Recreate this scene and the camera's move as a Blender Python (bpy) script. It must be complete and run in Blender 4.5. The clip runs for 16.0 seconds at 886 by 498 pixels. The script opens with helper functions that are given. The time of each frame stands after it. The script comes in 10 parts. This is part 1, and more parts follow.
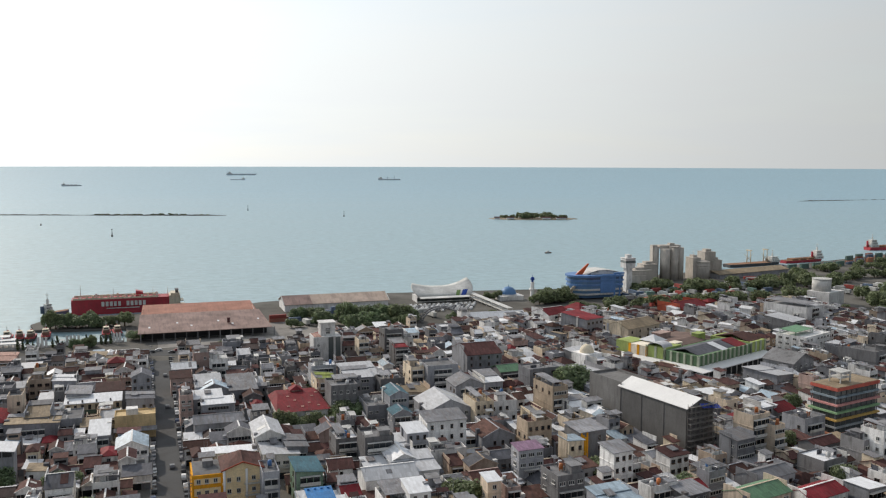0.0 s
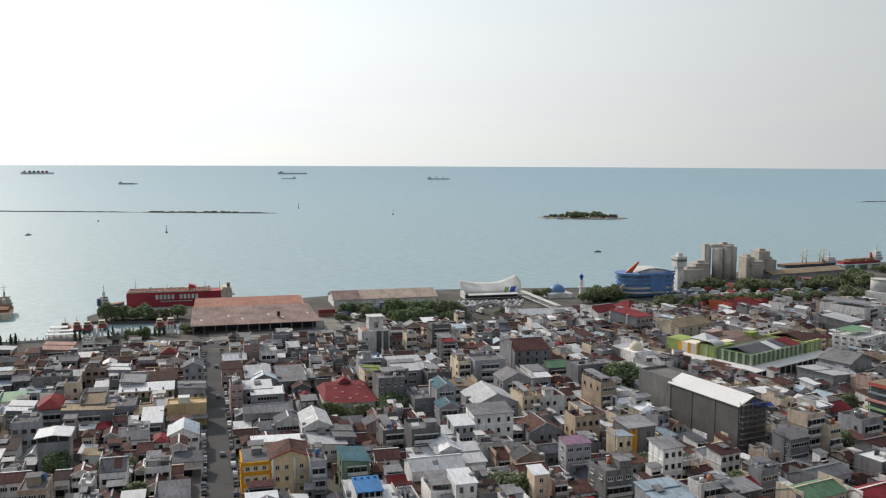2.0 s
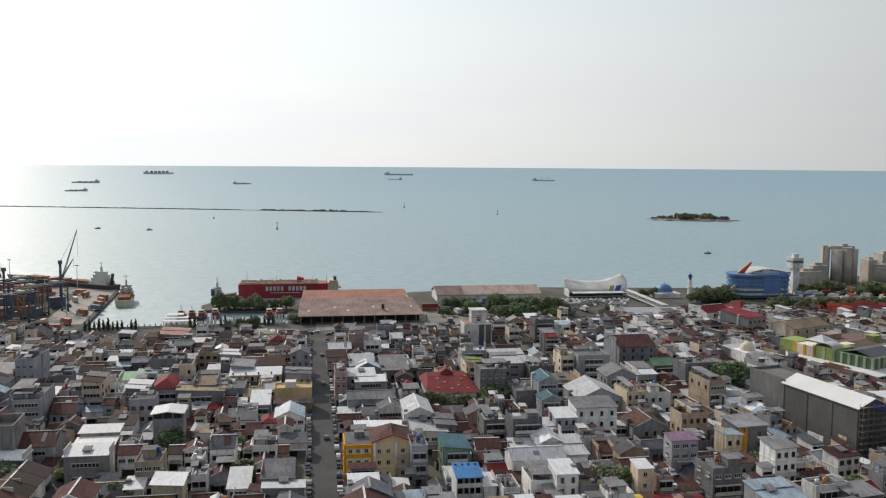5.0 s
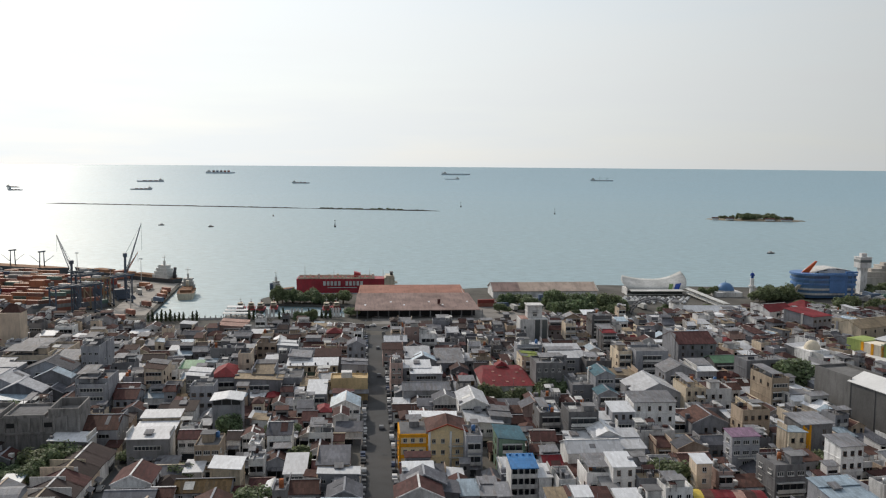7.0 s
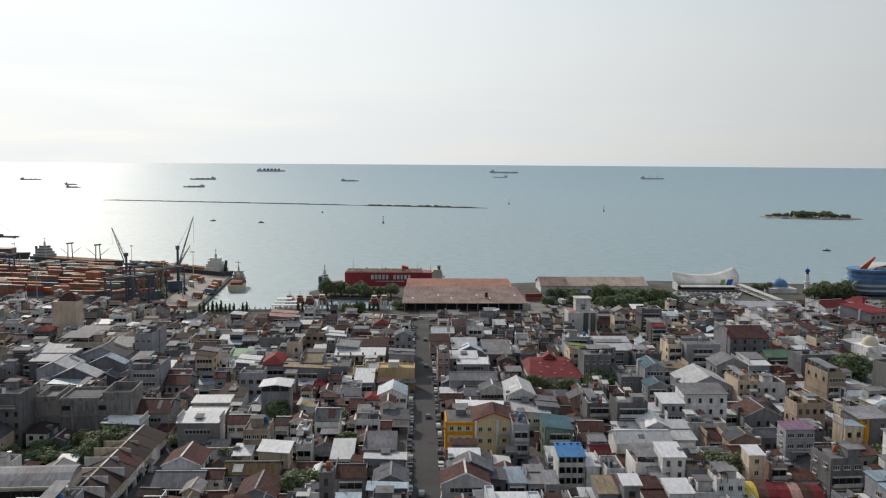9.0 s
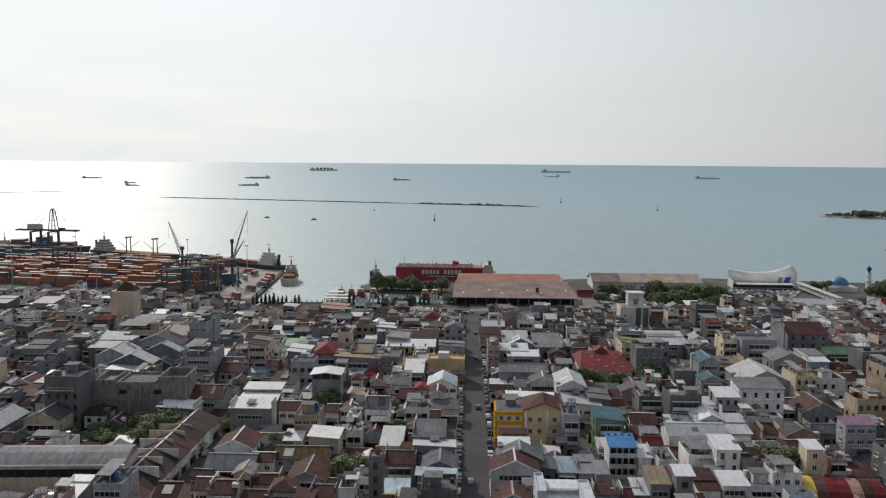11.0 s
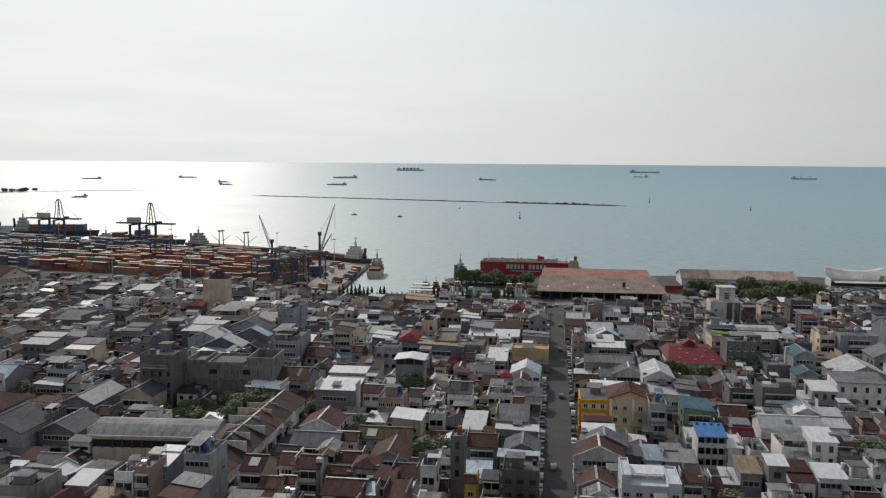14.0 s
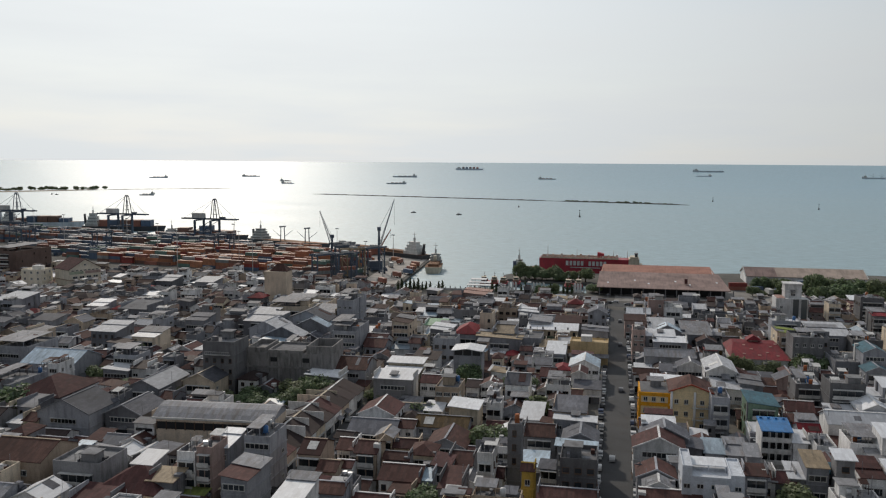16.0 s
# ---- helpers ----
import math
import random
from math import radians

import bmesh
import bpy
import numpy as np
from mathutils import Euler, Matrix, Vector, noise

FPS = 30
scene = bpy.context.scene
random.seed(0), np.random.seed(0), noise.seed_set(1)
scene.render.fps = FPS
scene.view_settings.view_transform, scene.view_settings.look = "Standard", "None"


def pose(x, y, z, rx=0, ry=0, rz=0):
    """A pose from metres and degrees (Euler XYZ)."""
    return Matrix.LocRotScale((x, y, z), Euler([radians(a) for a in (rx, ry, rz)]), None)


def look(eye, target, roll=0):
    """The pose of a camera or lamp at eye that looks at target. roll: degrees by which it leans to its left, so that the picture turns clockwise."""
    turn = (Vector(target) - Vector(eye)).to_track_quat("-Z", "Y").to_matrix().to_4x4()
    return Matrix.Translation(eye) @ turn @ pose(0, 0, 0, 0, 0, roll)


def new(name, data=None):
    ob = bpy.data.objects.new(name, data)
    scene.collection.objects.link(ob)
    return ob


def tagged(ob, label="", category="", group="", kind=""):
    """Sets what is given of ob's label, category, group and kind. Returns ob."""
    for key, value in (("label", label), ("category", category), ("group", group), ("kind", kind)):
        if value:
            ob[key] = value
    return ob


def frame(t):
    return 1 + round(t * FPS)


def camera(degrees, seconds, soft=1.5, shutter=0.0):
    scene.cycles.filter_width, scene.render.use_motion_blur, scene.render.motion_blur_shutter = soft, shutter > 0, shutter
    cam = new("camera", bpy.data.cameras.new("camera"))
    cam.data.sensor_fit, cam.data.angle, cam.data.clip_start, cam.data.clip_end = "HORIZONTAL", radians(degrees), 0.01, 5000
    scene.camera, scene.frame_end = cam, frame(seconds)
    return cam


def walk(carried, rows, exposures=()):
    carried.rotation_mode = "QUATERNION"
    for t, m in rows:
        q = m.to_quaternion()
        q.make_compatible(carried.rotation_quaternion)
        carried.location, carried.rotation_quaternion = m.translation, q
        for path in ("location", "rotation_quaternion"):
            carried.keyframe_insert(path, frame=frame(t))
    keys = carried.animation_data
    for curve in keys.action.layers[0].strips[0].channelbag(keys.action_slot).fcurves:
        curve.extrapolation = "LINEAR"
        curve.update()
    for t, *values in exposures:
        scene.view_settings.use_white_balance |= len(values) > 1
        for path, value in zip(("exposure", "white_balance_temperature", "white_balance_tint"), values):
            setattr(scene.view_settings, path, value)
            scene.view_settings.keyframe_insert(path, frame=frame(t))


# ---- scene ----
import functools

cam = camera(53.9, 16.0, soft=1.2)
PATH = [
    (0, (0.720, -1.438, 119.116), (0.7080, 0.9492, 118.8724), 0.17),
    (0.5, (0.778, -1.415, 118.423), (0.7393, 0.9723, 118.1792), 0.18),
    (1, (0.831, -1.380, 117.704), (0.7673, 1.0069, 117.4599), 0.21),
    (1.5, (0.877, -1.334, 116.959), (0.7818, 1.0520, 116.7156), 0.23),
    (2, (0.918, -1.277, 116.190), (0.7723, 1.1059, 115.9463), 0.27),
    (2.5, (0.954, -1.211, 115.396), (0.7580, 1.1683, 115.1532), 0.21),
    (3, (0.986, -1.136, 114.579), (0.7381, 1.2386, 114.3379), 0.29),
    (3.5, (1.013, -1.053, 113.740), (0.7169, 1.3162, 113.4988), 0.30),
    (4, (1.036, -0.963, 112.879), (0.6919, 1.4002, 112.6387), 0.37),
    (6.5, (1.103, -0.425, 108.289), (0.5590, 1.9001, 108.0511), 0.39),
    (7, (1.110, -0.306, 107.323), (0.5284, 2.0105, 107.0849), 0.45),
    (7.5, (1.115, -0.184, 106.346), (0.5017, 2.1239, 106.1060), 0.40),
    (8, (1.119, -0.061, 105.358), (0.4747, 2.2386, 105.1166), 0.43),
    (8.5, (1.123, 0.064, 104.361), (0.4466, 2.3536, 104.1188), 0.43),
    (9, (1.126, 0.188, 103.357), (0.4179, 2.4683, 103.1150), 0.40),
    (11.5, (1.151, 0.786, 98.312), (0.2722, 3.0063, 98.0695), 0.42),
    (12, (1.160, 0.896, 97.313), (0.2426, 3.1004, 97.0713), 0.38),
    (12.5, (1.171, 1.001, 96.324), (0.2190, 3.1903, 96.0824), 0.41),
    (13, (1.186, 1.100, 95.347), (0.1982, 3.2739, 95.1055), 0.43),
    (13.5, (1.203, 1.192, 94.384), (0.1810, 3.3507, 94.1436), 0.42),
    (14, (1.223, 1.278, 93.440), (0.1672, 3.4197, 93.1993), 0.42),
    (14.5, (1.248, 1.356, 92.515), (0.1573, 3.4802, 92.2756), 0.40),
    (15, (1.276, 1.425, 91.615), (0.1498, 3.5304, 91.3756), 0.39),
    (15.5, (1.309, 1.484, 90.741), (0.1451, 3.5694, 90.5007), 0.40),
    (16, (1.347, 1.534, 89.898), (0.1483, 3.5991, 89.6562), 0.39),
]
walk(cam, [(t, look(eye, target, roll)) for t, eye, target, roll in PATH],
     exposures=[(0.0, 0.10, 6800, 10), (4.0, -0.03, 6800, 10), (9.0, -0.26, 6750, 10), (16.0, -0.48, 6700, 10)])

# ---- world, sun ----
SUN_AZ, SUN_EL = 46.0, 31.0   # degrees to the left of +Y, degrees above the horizon
world = bpy.data.worlds.new("world")
scene.world = world
world.use_nodes = True
wn, wl = world.node_tree.nodes, world.node_tree.links
wn.clear()
sky = wn.new("ShaderNodeTexSky")
sky.sky_type, sky.sun_disc = "NISHITA", False
sky.sun_elevation, sky.sun_rotation = radians(SUN_EL), radians(-SUN_AZ)
sky.altitude, sky.air_density, sky.dust_density, sky.ozone_density = 50, 1.0, 0.7, 1.2
# thin high overcast: the blue of the clear sky is veiled by a pale layer with faint streaks
tc = wn.new("ShaderNodeTexCoord")
mp = wn.new("ShaderNodeMapping")
mp.inputs["Scale"].default_value = (1.0, 1.0, 9.0)
cl = wn.new("ShaderNodeTexNoise")
cl.inputs["Scale"].default_value, cl.inputs["Detail"].default_value, cl.inputs["Roughness"].default_value = 2.2, 5.0, 0.55
rp = wn.new("ShaderNodeMapRange")
rp.inputs["From Min"].default_value, rp.inputs["From Max"].default_value = 0.3, 0.75
rp.inputs["To Min"].default_value, rp.inputs["To Max"].default_value = -0.15, 0.08
# the veil is thick near the horizon and thins out overhead
sep = wn.new("ShaderNodeSeparateXYZ")
thin = wn.new("ShaderNodeMapRange")
thin.inputs["From Min"].default_value, thin.inputs["From Max"].default_value = 0.0, 0.55
thin.inputs["To Min"].default_value, thin.inputs["To Max"].default_value = 1.04, 0.70
fac = wn.new("ShaderNodeMath")
fac.operation, fac.use_clamp = "ADD", True
# haze scatters the sun forward: the veil is brighter on the sun's side
dotp = wn.new("ShaderNodeVectorMath")
dotp.operation = "DOT_PRODUCT"
_e, _a = radians(SUN_EL), radians(SUN_AZ)
SUN_DIR = Vector((-math.sin(_a) * math.cos(_e), math.cos(_a) * math.cos(_e), math.sin(_e)))
dotp.inputs[1].default_value = SUN_DIR
side = wn.new("ShaderNodeMapRange")
side.inputs["From Min"].default_value, side.inputs["From Max"].default_value = -0.6, 0.95
side.inputs["To Min"].default_value, side.inputs["To Max"].default_value = 0.0, 1.0
curve = wn.new("ShaderNodeMath")
curve.operation, curve.inputs[1].default_value = "POWER", 3.0
lift = wn.new("ShaderNodeMath")
lift.operation, lift.inputs[1].default_value, lift.inputs[2].default_value = "MULTIPLY_ADD", 1.0, 0.45
tint = wn.new("ShaderNodeVectorMath")
tint.operation = "SCALE"
tint.inputs[0].default_value = (6.25, 6.65, 6.95)             # the veil
mixs = wn.new("ShaderNodeMixRGB")
bgd = wn.new("ShaderNodeBackground")
bgd.inputs["Strength"].default_value = 0.128
wout = wn.new("ShaderNodeOutputWorld")
wl.new(tc.outputs["Generated"], mp.inputs["Vector"])
wl.new(tc.outputs["Generated"], sep.inputs[0])
wl.new(sep.outputs["Z"], thin.inputs["Value"])
wl.new(mp.outputs["Vector"], cl.inputs["Vector"])
wl.new(cl.outputs["Fac"], rp.inputs["Value"])
wl.new(rp.outputs["Result"], fac.inputs[0])
wl.new(thin.outputs["Result"], fac.inputs[1])
wl.new(tc.outputs["Generated"], dotp.inputs[0])
wl.new(dotp.outputs["Value"], side.inputs["Value"])
wl.new(side.outputs["Result"], curve.inputs[0])
wl.new(curve.outputs[0], lift.inputs[0])
wl.new(lift.outputs[0], tint.inputs["Scale"])
wl.new(tint.outputs[0], mixs.inputs["Color2"])
wl.new(fac.outputs[0], mixs.inputs["Fac"])
wl.new(sky.outputs["Color"], mixs.inputs["Color1"])
wl.new(mixs.outputs["Color"], bgd.inputs["Color"])
wl.new(bgd.outputs["Background"], wout.inputs["Surface"])

sun = new("sun", bpy.data.lights.new("sun", "SUN"))
sun.data.energy, sun.data.angle, sun.data.color = 2.75, radians(2.0), (1.0, 0.915, 0.81)
sun.matrix_basis = look((0, 0, 0), tuple(-SUN_DIR))

# ---- mesh helpers ----
# the plan below is drawn in units of SIZE metres and brought to metres at the end; REAL turns true metres into units
SIZE = 1.2
REAL = 1 / SIZE
R = random.Random(7)
LAND = 1.5           # height of the city's ground above the sea
GRID = 18.9          # degrees by which the main street grid is turned


def gpos(u, v):
    """World place of grid coordinates: u across the main street, v along it away from the flight."""
    a = radians(GRID)
    return math.cos(a) * u - math.sin(a) * v, math.sin(a) * u + math.cos(a) * v


def gcoord(x, y):
    a = radians(GRID)
    return math.cos(a) * x + math.sin(a) * y, -math.sin(a) * x + math.cos(a) * y


class Shape:
    """Collects faces for one mesh."""

    def __init__(self):
        self.v, self.f, self.m, self.s = [], [], [], []

    def face(self, pts, mat=0, smooth=False):
        n = len(self.v)
        self.v += [tuple(p) for p in pts]
        self.f.append(tuple(range(n, n + len(pts))))
        self.m.append(mat)
        self.s.append(smooth)

    def hull(self, pts, faces, mat=0, smooth=False):
        n = len(self.v)
        self.v += [tuple(p) for p in pts]
        for q in faces:
            self.f.append(tuple(n + i for i in q))
            self.m.append(mat)
            self.s.append(smooth)

    def box(self, x0, y0, z0, x1, y1, z1, mat=0, tops=None):
        """tops: heights of the four upper corners (x0y0, x1y0, x1y1, x0y1) where the top slopes."""
        t = tops or (z1, z1, z1, z1)
        self.hull([(x0, y0, z0), (x1, y0, z0), (x1, y1, z0), (x0, y1, z0), (x0, y0, t[0]), (x1, y0, t[1]), (x1, y1, t[2]), (x0, y1, t[3])],
                  [(0, 3, 2, 1), (4, 5, 6, 7), (0, 1, 5, 4), (1, 2, 6, 5), (2, 3, 7, 6), (3, 0, 4, 7)], mat)

    def slab(self, a, b, c, d, thick, mat=0):
        """A plate with the top corners a b c d (counter-clockwise from above)."""
        lo = [(p[0], p[1], p[2] - thick) for p in (a, b, c, d)]
        self.hull(lo + [a, b, c, d], [(3, 2, 1, 0), (4, 5, 6, 7), (0, 1, 5, 4), (1, 2, 6, 5), (2, 3, 7, 6), (3, 0, 4, 7)], mat)

    def prism(self, poly, z0, z1, mat=0, top=True, smooth=False):
        n = len(poly)
        k = len(self.v)
        self.v += [(x, y, z0) for x, y in poly] + [(x, y, z1) for x, y in poly]
        for i in range(n):
            j = (i + 1) % n
            self.f.append((k + i, k + j, k + n + j, k + n + i))
            self.m.append(mat)
            self.s.append(smooth)
        if top:
            self.f.append(tuple(range(k + n, k + 2 * n)))
            self.m.append(mat)
            self.s.append(False)

    def rod(self, p, q, r0, r1=None, n=8, mat=0, smooth=True, caps=True):
        r1 = r0 if r1 is None else r1
        p, q = Vector(p), Vector(q)
        z = (q - p).normalized()
        x = z.orthogonal().normalized()
        y = z.cross(x)
        k = len(self.v)
        for c, r in ((p, r0), (q, r1)):
            for i in range(n):
                a = 2 * math.pi * (i + 0.5) / n
                self.v.append(tuple(c + x * (r * math.cos(a)) + y * (r * math.sin(a))))
        for i in range(n):
            j = (i + 1) % n
            self.f.append((k + i, k + j, k + n + j, k + n + i))
            self.m.append(mat)
            self.s.append(smooth)
        if caps:
            self.f += [tuple(range(k + n - 1, k - 1, -1)), tuple(range(k + n, k + 2 * n))]
            self.m += [mat, mat]
            self.s += [False, False]

    def dome(self, c, rx, ry, rz, mat=0, n=16, rings=6, low=0.0):
        k = len(self.v)
        for i in range(rings + 1):
            e = low + (math.pi / 2 - low) * i / rings
            for j in range(n):
                a = 2 * math.pi * j / n
                self.v.append((c[0] + rx * math.cos(e) * math.cos(a), c[1] + ry * math.cos(e) * math.sin(a), c[2] + rz * math.sin(e)))
        for i in range(rings):
            for j in range(n):
                b = (j + 1) % n
                self.f.append((k + i * n + j, k + i * n + b, k + (i + 1) * n + b, k + (i + 1) * n + j))
                self.m.append(mat)
                self.s.append(True)

    def append(self, other, m, table):
        """Adds another shape at the pose m; table maps its material slots to this one's."""
        k = len(self.v)
        self.v += [tuple(m @ Vector(p)) for p in other.v]
        self.f += [tuple(k + i for i in q) for q in other.f]
        self.m += [table[i] for i in other.m]
        self.s += other.s

    def weld(self):
        """Joins equal corners, so that touching faces hang together."""
        seen, idx, out = {}, [], []
        for p in self.v:
            key = (round(p[0], 3), round(p[1], 3), round(p[2], 3))
            if key not in seen:
                seen[key] = len(out)
                out.append(p)
            idx.append(seen[key])
        self.v, self.f = out, [tuple(idx[i] for i in q) for q in self.f]
        return self

    def loft(self, rings, mat=0, cap=True):
        """Rectangular rings (x0, y0, x1, y1, z) skinned one to the next: one connected body with ledges."""
        k = len(self.v)
        for x0, y0, x1, y1, z in rings:
            self.v += [(x0, y0, z), (x1, y0, z), (x1, y1, z), (x0, y1, z)]
        for i in range(len(rings) - 1):
            for j in range(4):
                q = (j + 1) % 4
                self.f.append((k + i * 4 + j, k + i * 4 + q, k + i * 4 + 4 + q, k + i * 4 + 4 + j))
                self.m.append(mat)
                self.s.append(False)
        if cap:
            e = k + (len(rings) - 1) * 4
            self.f.append((e, e + 1, e + 2, e + 3))
            self.m.append(mat)
            self.s.append(False)

    def mesh(self, name, mats):
        me = bpy.data.meshes.new(name)
        me.from_pydata(self.v, [], self.f)
        for m in mats:
            me.materials.append(m)
        me.polygons.foreach_set("material_index", self.m)
        me.polygons.foreach_set("use_smooth", self.s)
        me.update()
        return me


def thing(name, x, y, z=LAND, rz=0.0, label="", category="", group="", kind="", me=None):
    ob = new(name, me)
    ob.matrix_basis = pose(x, y, z, 0, 0, rz)
    return tagged(ob, label, category, group, kind)


def part(name, me, parent, label="", m=None):
    ob = new(name, me)
    ob.parent = parent
    if m is not None:
        ob.matrix_basis = m
    return tagged(ob, label)


# ---- materials ----
def material(name, colour, rough=0.8, metal=0.0, vary=0.25, stain=0.35, grain=0.6, streak=(0.5, 0.5, 0.12), bump=0.15, hue=0.0, dirt=(0.07, 0.066, 0.064), big=0.12, island=False, sheet=0.0):
    """Painted, weathered or bare surface: the colour varies from thing to thing, with large stains, fine grain and run-off streaks."""
    m = bpy.data.materials.new(name)
    m.use_nodes = True
    n, l = m.node_tree.nodes, m.node_tree.links
    b = n["Principled BSDF"]
    b.inputs["Roughness"].default_value, b.inputs["Metallic"].default_value = rough, metal
    b.inputs["Specular IOR Level"].default_value = 0.3 if rough < 0.62 else 0.1
    co, oi = n.new("ShaderNodeTexCoord"), n.new("ShaderNodeObjectInfo")
    own = oi.outputs["Random"]
    if island:
        own = n.new("ShaderNodeNewGeometry").outputs["Random Per Island"]
    add = n.new("ShaderNodeVectorMath")
    add.operation = "ADD"
    sc = n.new("ShaderNodeVectorMath")
    sc.operation = "SCALE"
    sc.inputs["Scale"].default_value = 90.0
    cmb = n.new("ShaderNodeCombineXYZ")
    for k in "XYZ":
        l.new(own, cmb.inputs[k])
    l.new(cmb.outputs[0], sc.inputs[0])
    l.new(co.outputs["Object"], add.inputs[0])
    l.new(sc.outputs[0], add.inputs[1])
    mp_ = n.new("ShaderNodeMapping")
    mp_.inputs["Scale"].default_value = streak
    l.new(add.outputs[0], mp_.inputs["Vector"])
    n1, n2, n3 = n.new("ShaderNodeTexNoise"), n.new("ShaderNodeTexNoise"), n.new("ShaderNodeTexNoise")
    n1.inputs["Scale"].default_value, n1.inputs["Detail"].default_value = big, 4.0
    n2.inputs["Scale"].default_value, n2.inputs["Detail"].default_value = 3.0, 3.0
    n3.inputs["Scale"].default_value, n3.inputs["Detail"].default_value = 1.6, 4.0
    l.new(add.outputs[0], n1.inputs["Vector"])
    l.new(add.outputs[0], n2.inputs["Vector"])
    l.new(mp_.outputs[0], n3.inputs["Vector"])
    hs = n.new("ShaderNodeHueSaturation")
    hs.inputs["Color"].default_value = (*colour, 1)
    mr = n.new("ShaderNodeMapRange")
    mr.inputs["To Min"].default_value, mr.inputs["To Max"].default_value = 1 - vary, 1 + vary
    l.new(own, mr.inputs["Value"])
    l.new(mr.outputs[0], hs.inputs["Value"])
    if hue:
        w = n.new("ShaderNodeTexWhiteNoise")
        w.noise_dimensions = "1D"
        l.new(own, w.inputs["W"])
        mh = n.new("ShaderNodeMapRange")
        mh.inputs["To Min"].default_value, mh.inputs["To Max"].default_value = 0.5 - hue, 0.5 + hue
        l.new(w.outputs["Value"], mh.inputs["Value"])
        l.new(mh.outputs[0], hs.inputs["Hue"])
    s1 = n.new("ShaderNodeMapRange")
    s1.inputs["From Min"].default_value, s1.inputs["From Max"].default_value = 0.48, 0.72
    s1.inputs["To Max"].default_value = stain
    l.new(n3.outputs["Fac"], s1.inputs["Value"])
    x1 = n.new("ShaderNodeMixRGB")
    x1.inputs["Color2"].default_value = (*dirt, 1)
    l.new(s1.outputs[0], x1.inputs["Fac"])
    l.new(hs.outputs["Color"], x1.inputs["Color1"])
    s2 = n.new("ShaderNodeMapRange")
    s2.inputs["From Min"].default_value, s2.inputs["From Max"].default_value = 0.3, 0.7
    s2.inputs["To Min"].default_value, s2.inputs["To Max"].default_value = 1 - grain * 0.35, 1 + grain * 0.25
    l.new(n1.outputs["Fac"], s2.inputs["Value"])
    s3 = n.new("ShaderNodeMapRange")
    s3.inputs["From Min"].default_value, s3.inputs["From Max"].default_value = 0.3, 0.7
    s3.inputs["To Min"].default_value, s3.inputs["To Max"].default_value = 1 - grain * 0.2, 1 + grain * 0.2
    l.new(n2.outputs["Fac"], s3.inputs["Value"])
    mu = n.new("ShaderNodeMath")
    mu.operation = "MULTIPLY"
    l.new(s2.outputs[0], mu.inputs[0])
    l.new(s3.outputs[0], mu.inputs[1])
    x2 = n.new("ShaderNodeVectorMath")
    x2.operation = "SCALE"
    l.new(x1.outputs["Color"], x2.inputs[0])
    l.new(mu.outputs[0], x2.inputs["Scale"])
    last = x2.outputs[0]
    if sheet:
        # single sheets of metal, each weathered a little differently, lapping over one another
        bk = n.new("ShaderNodeTexBrick")
        bk.inputs["Color1"].default_value, bk.inputs["Color2"].default_value = (1 + sheet, 1 + sheet, 1 + sheet, 1), (1 - sheet, 1 - sheet, 1 - sheet, 1)
        bk.inputs["Mortar"].default_value = (1 - sheet, 1 - sheet, 1 - sheet, 1)
        bk.inputs["Scale"].default_value, bk.inputs["Mortar Size"].default_value = 1.0, 0.03
        bk.inputs["Brick Width"].default_value, bk.inputs["Row Height"].default_value = 0.7, 1.7
        l.new(add.outputs[0], bk.inputs["Vector"])
        x3 = n.new("ShaderNodeVectorMath")
        x3.operation = "MULTIPLY"
        l.new(last, x3.inputs[0])
        l.new(bk.outputs["Color"], x3.inputs[1])
        last = x3.outputs[0]
    l.new(last, b.inputs["Base Color"])
    if bump:
        bp = n.new("ShaderNodeBump")
        bp.inputs["Strength"].default_value, bp.inputs["Distance"].default_value = bump, 0.05
        l.new(n2.outputs["Fac"], bp.inputs["Height"])
        l.new(bp.outputs[0], b.inputs["Normal"])
    return m


WALL_DEF = {
    "w": dict(name="white_plaster", colour=(0.755, 0.75, 0.745), vary=0.15, stain=0.42),
    "c": dict(name="cream_plaster", colour=(0.66, 0.56, 0.44), vary=0.16, stain=0.45, hue=0.01),
    "g": dict(name="grey_plaster", colour=(0.29, 0.298, 0.325), vary=0.42, stain=0.42),
    "k": dict(name="bare_concrete", colour=(0.215, 0.214, 0.222), vary=0.3, stain=0.5, rough=0.9),
    "t": dict(name="tan_plaster", colour=(0.44, 0.35, 0.275), vary=0.2, stain=0.4, hue=0.01),
    "p": dict(name="pink_plaster", colour=(0.42, 0.31, 0.28), vary=0.2, stain=0.4),
    "n": dict(name="green_plaster", colour=(0.14, 0.205, 0.155), vary=0.3, stain=0.4),
    "y": dict(name="yellow_plaster", colour=(0.62, 0.42, 0.10), vary=0.15, stain=0.35),
    "m": dict(name="brown_render", colour=(0.17, 0.12, 0.105), vary=0.1, stain=0.4),
    "r": dict(name="red_plaster", colour=(0.42, 0.10, 0.06), vary=0.2, stain=0.35),
    "b": dict(name="blue_plaster", colour=(0.28, 0.42, 0.50), vary=0.25, stain=0.4),
}
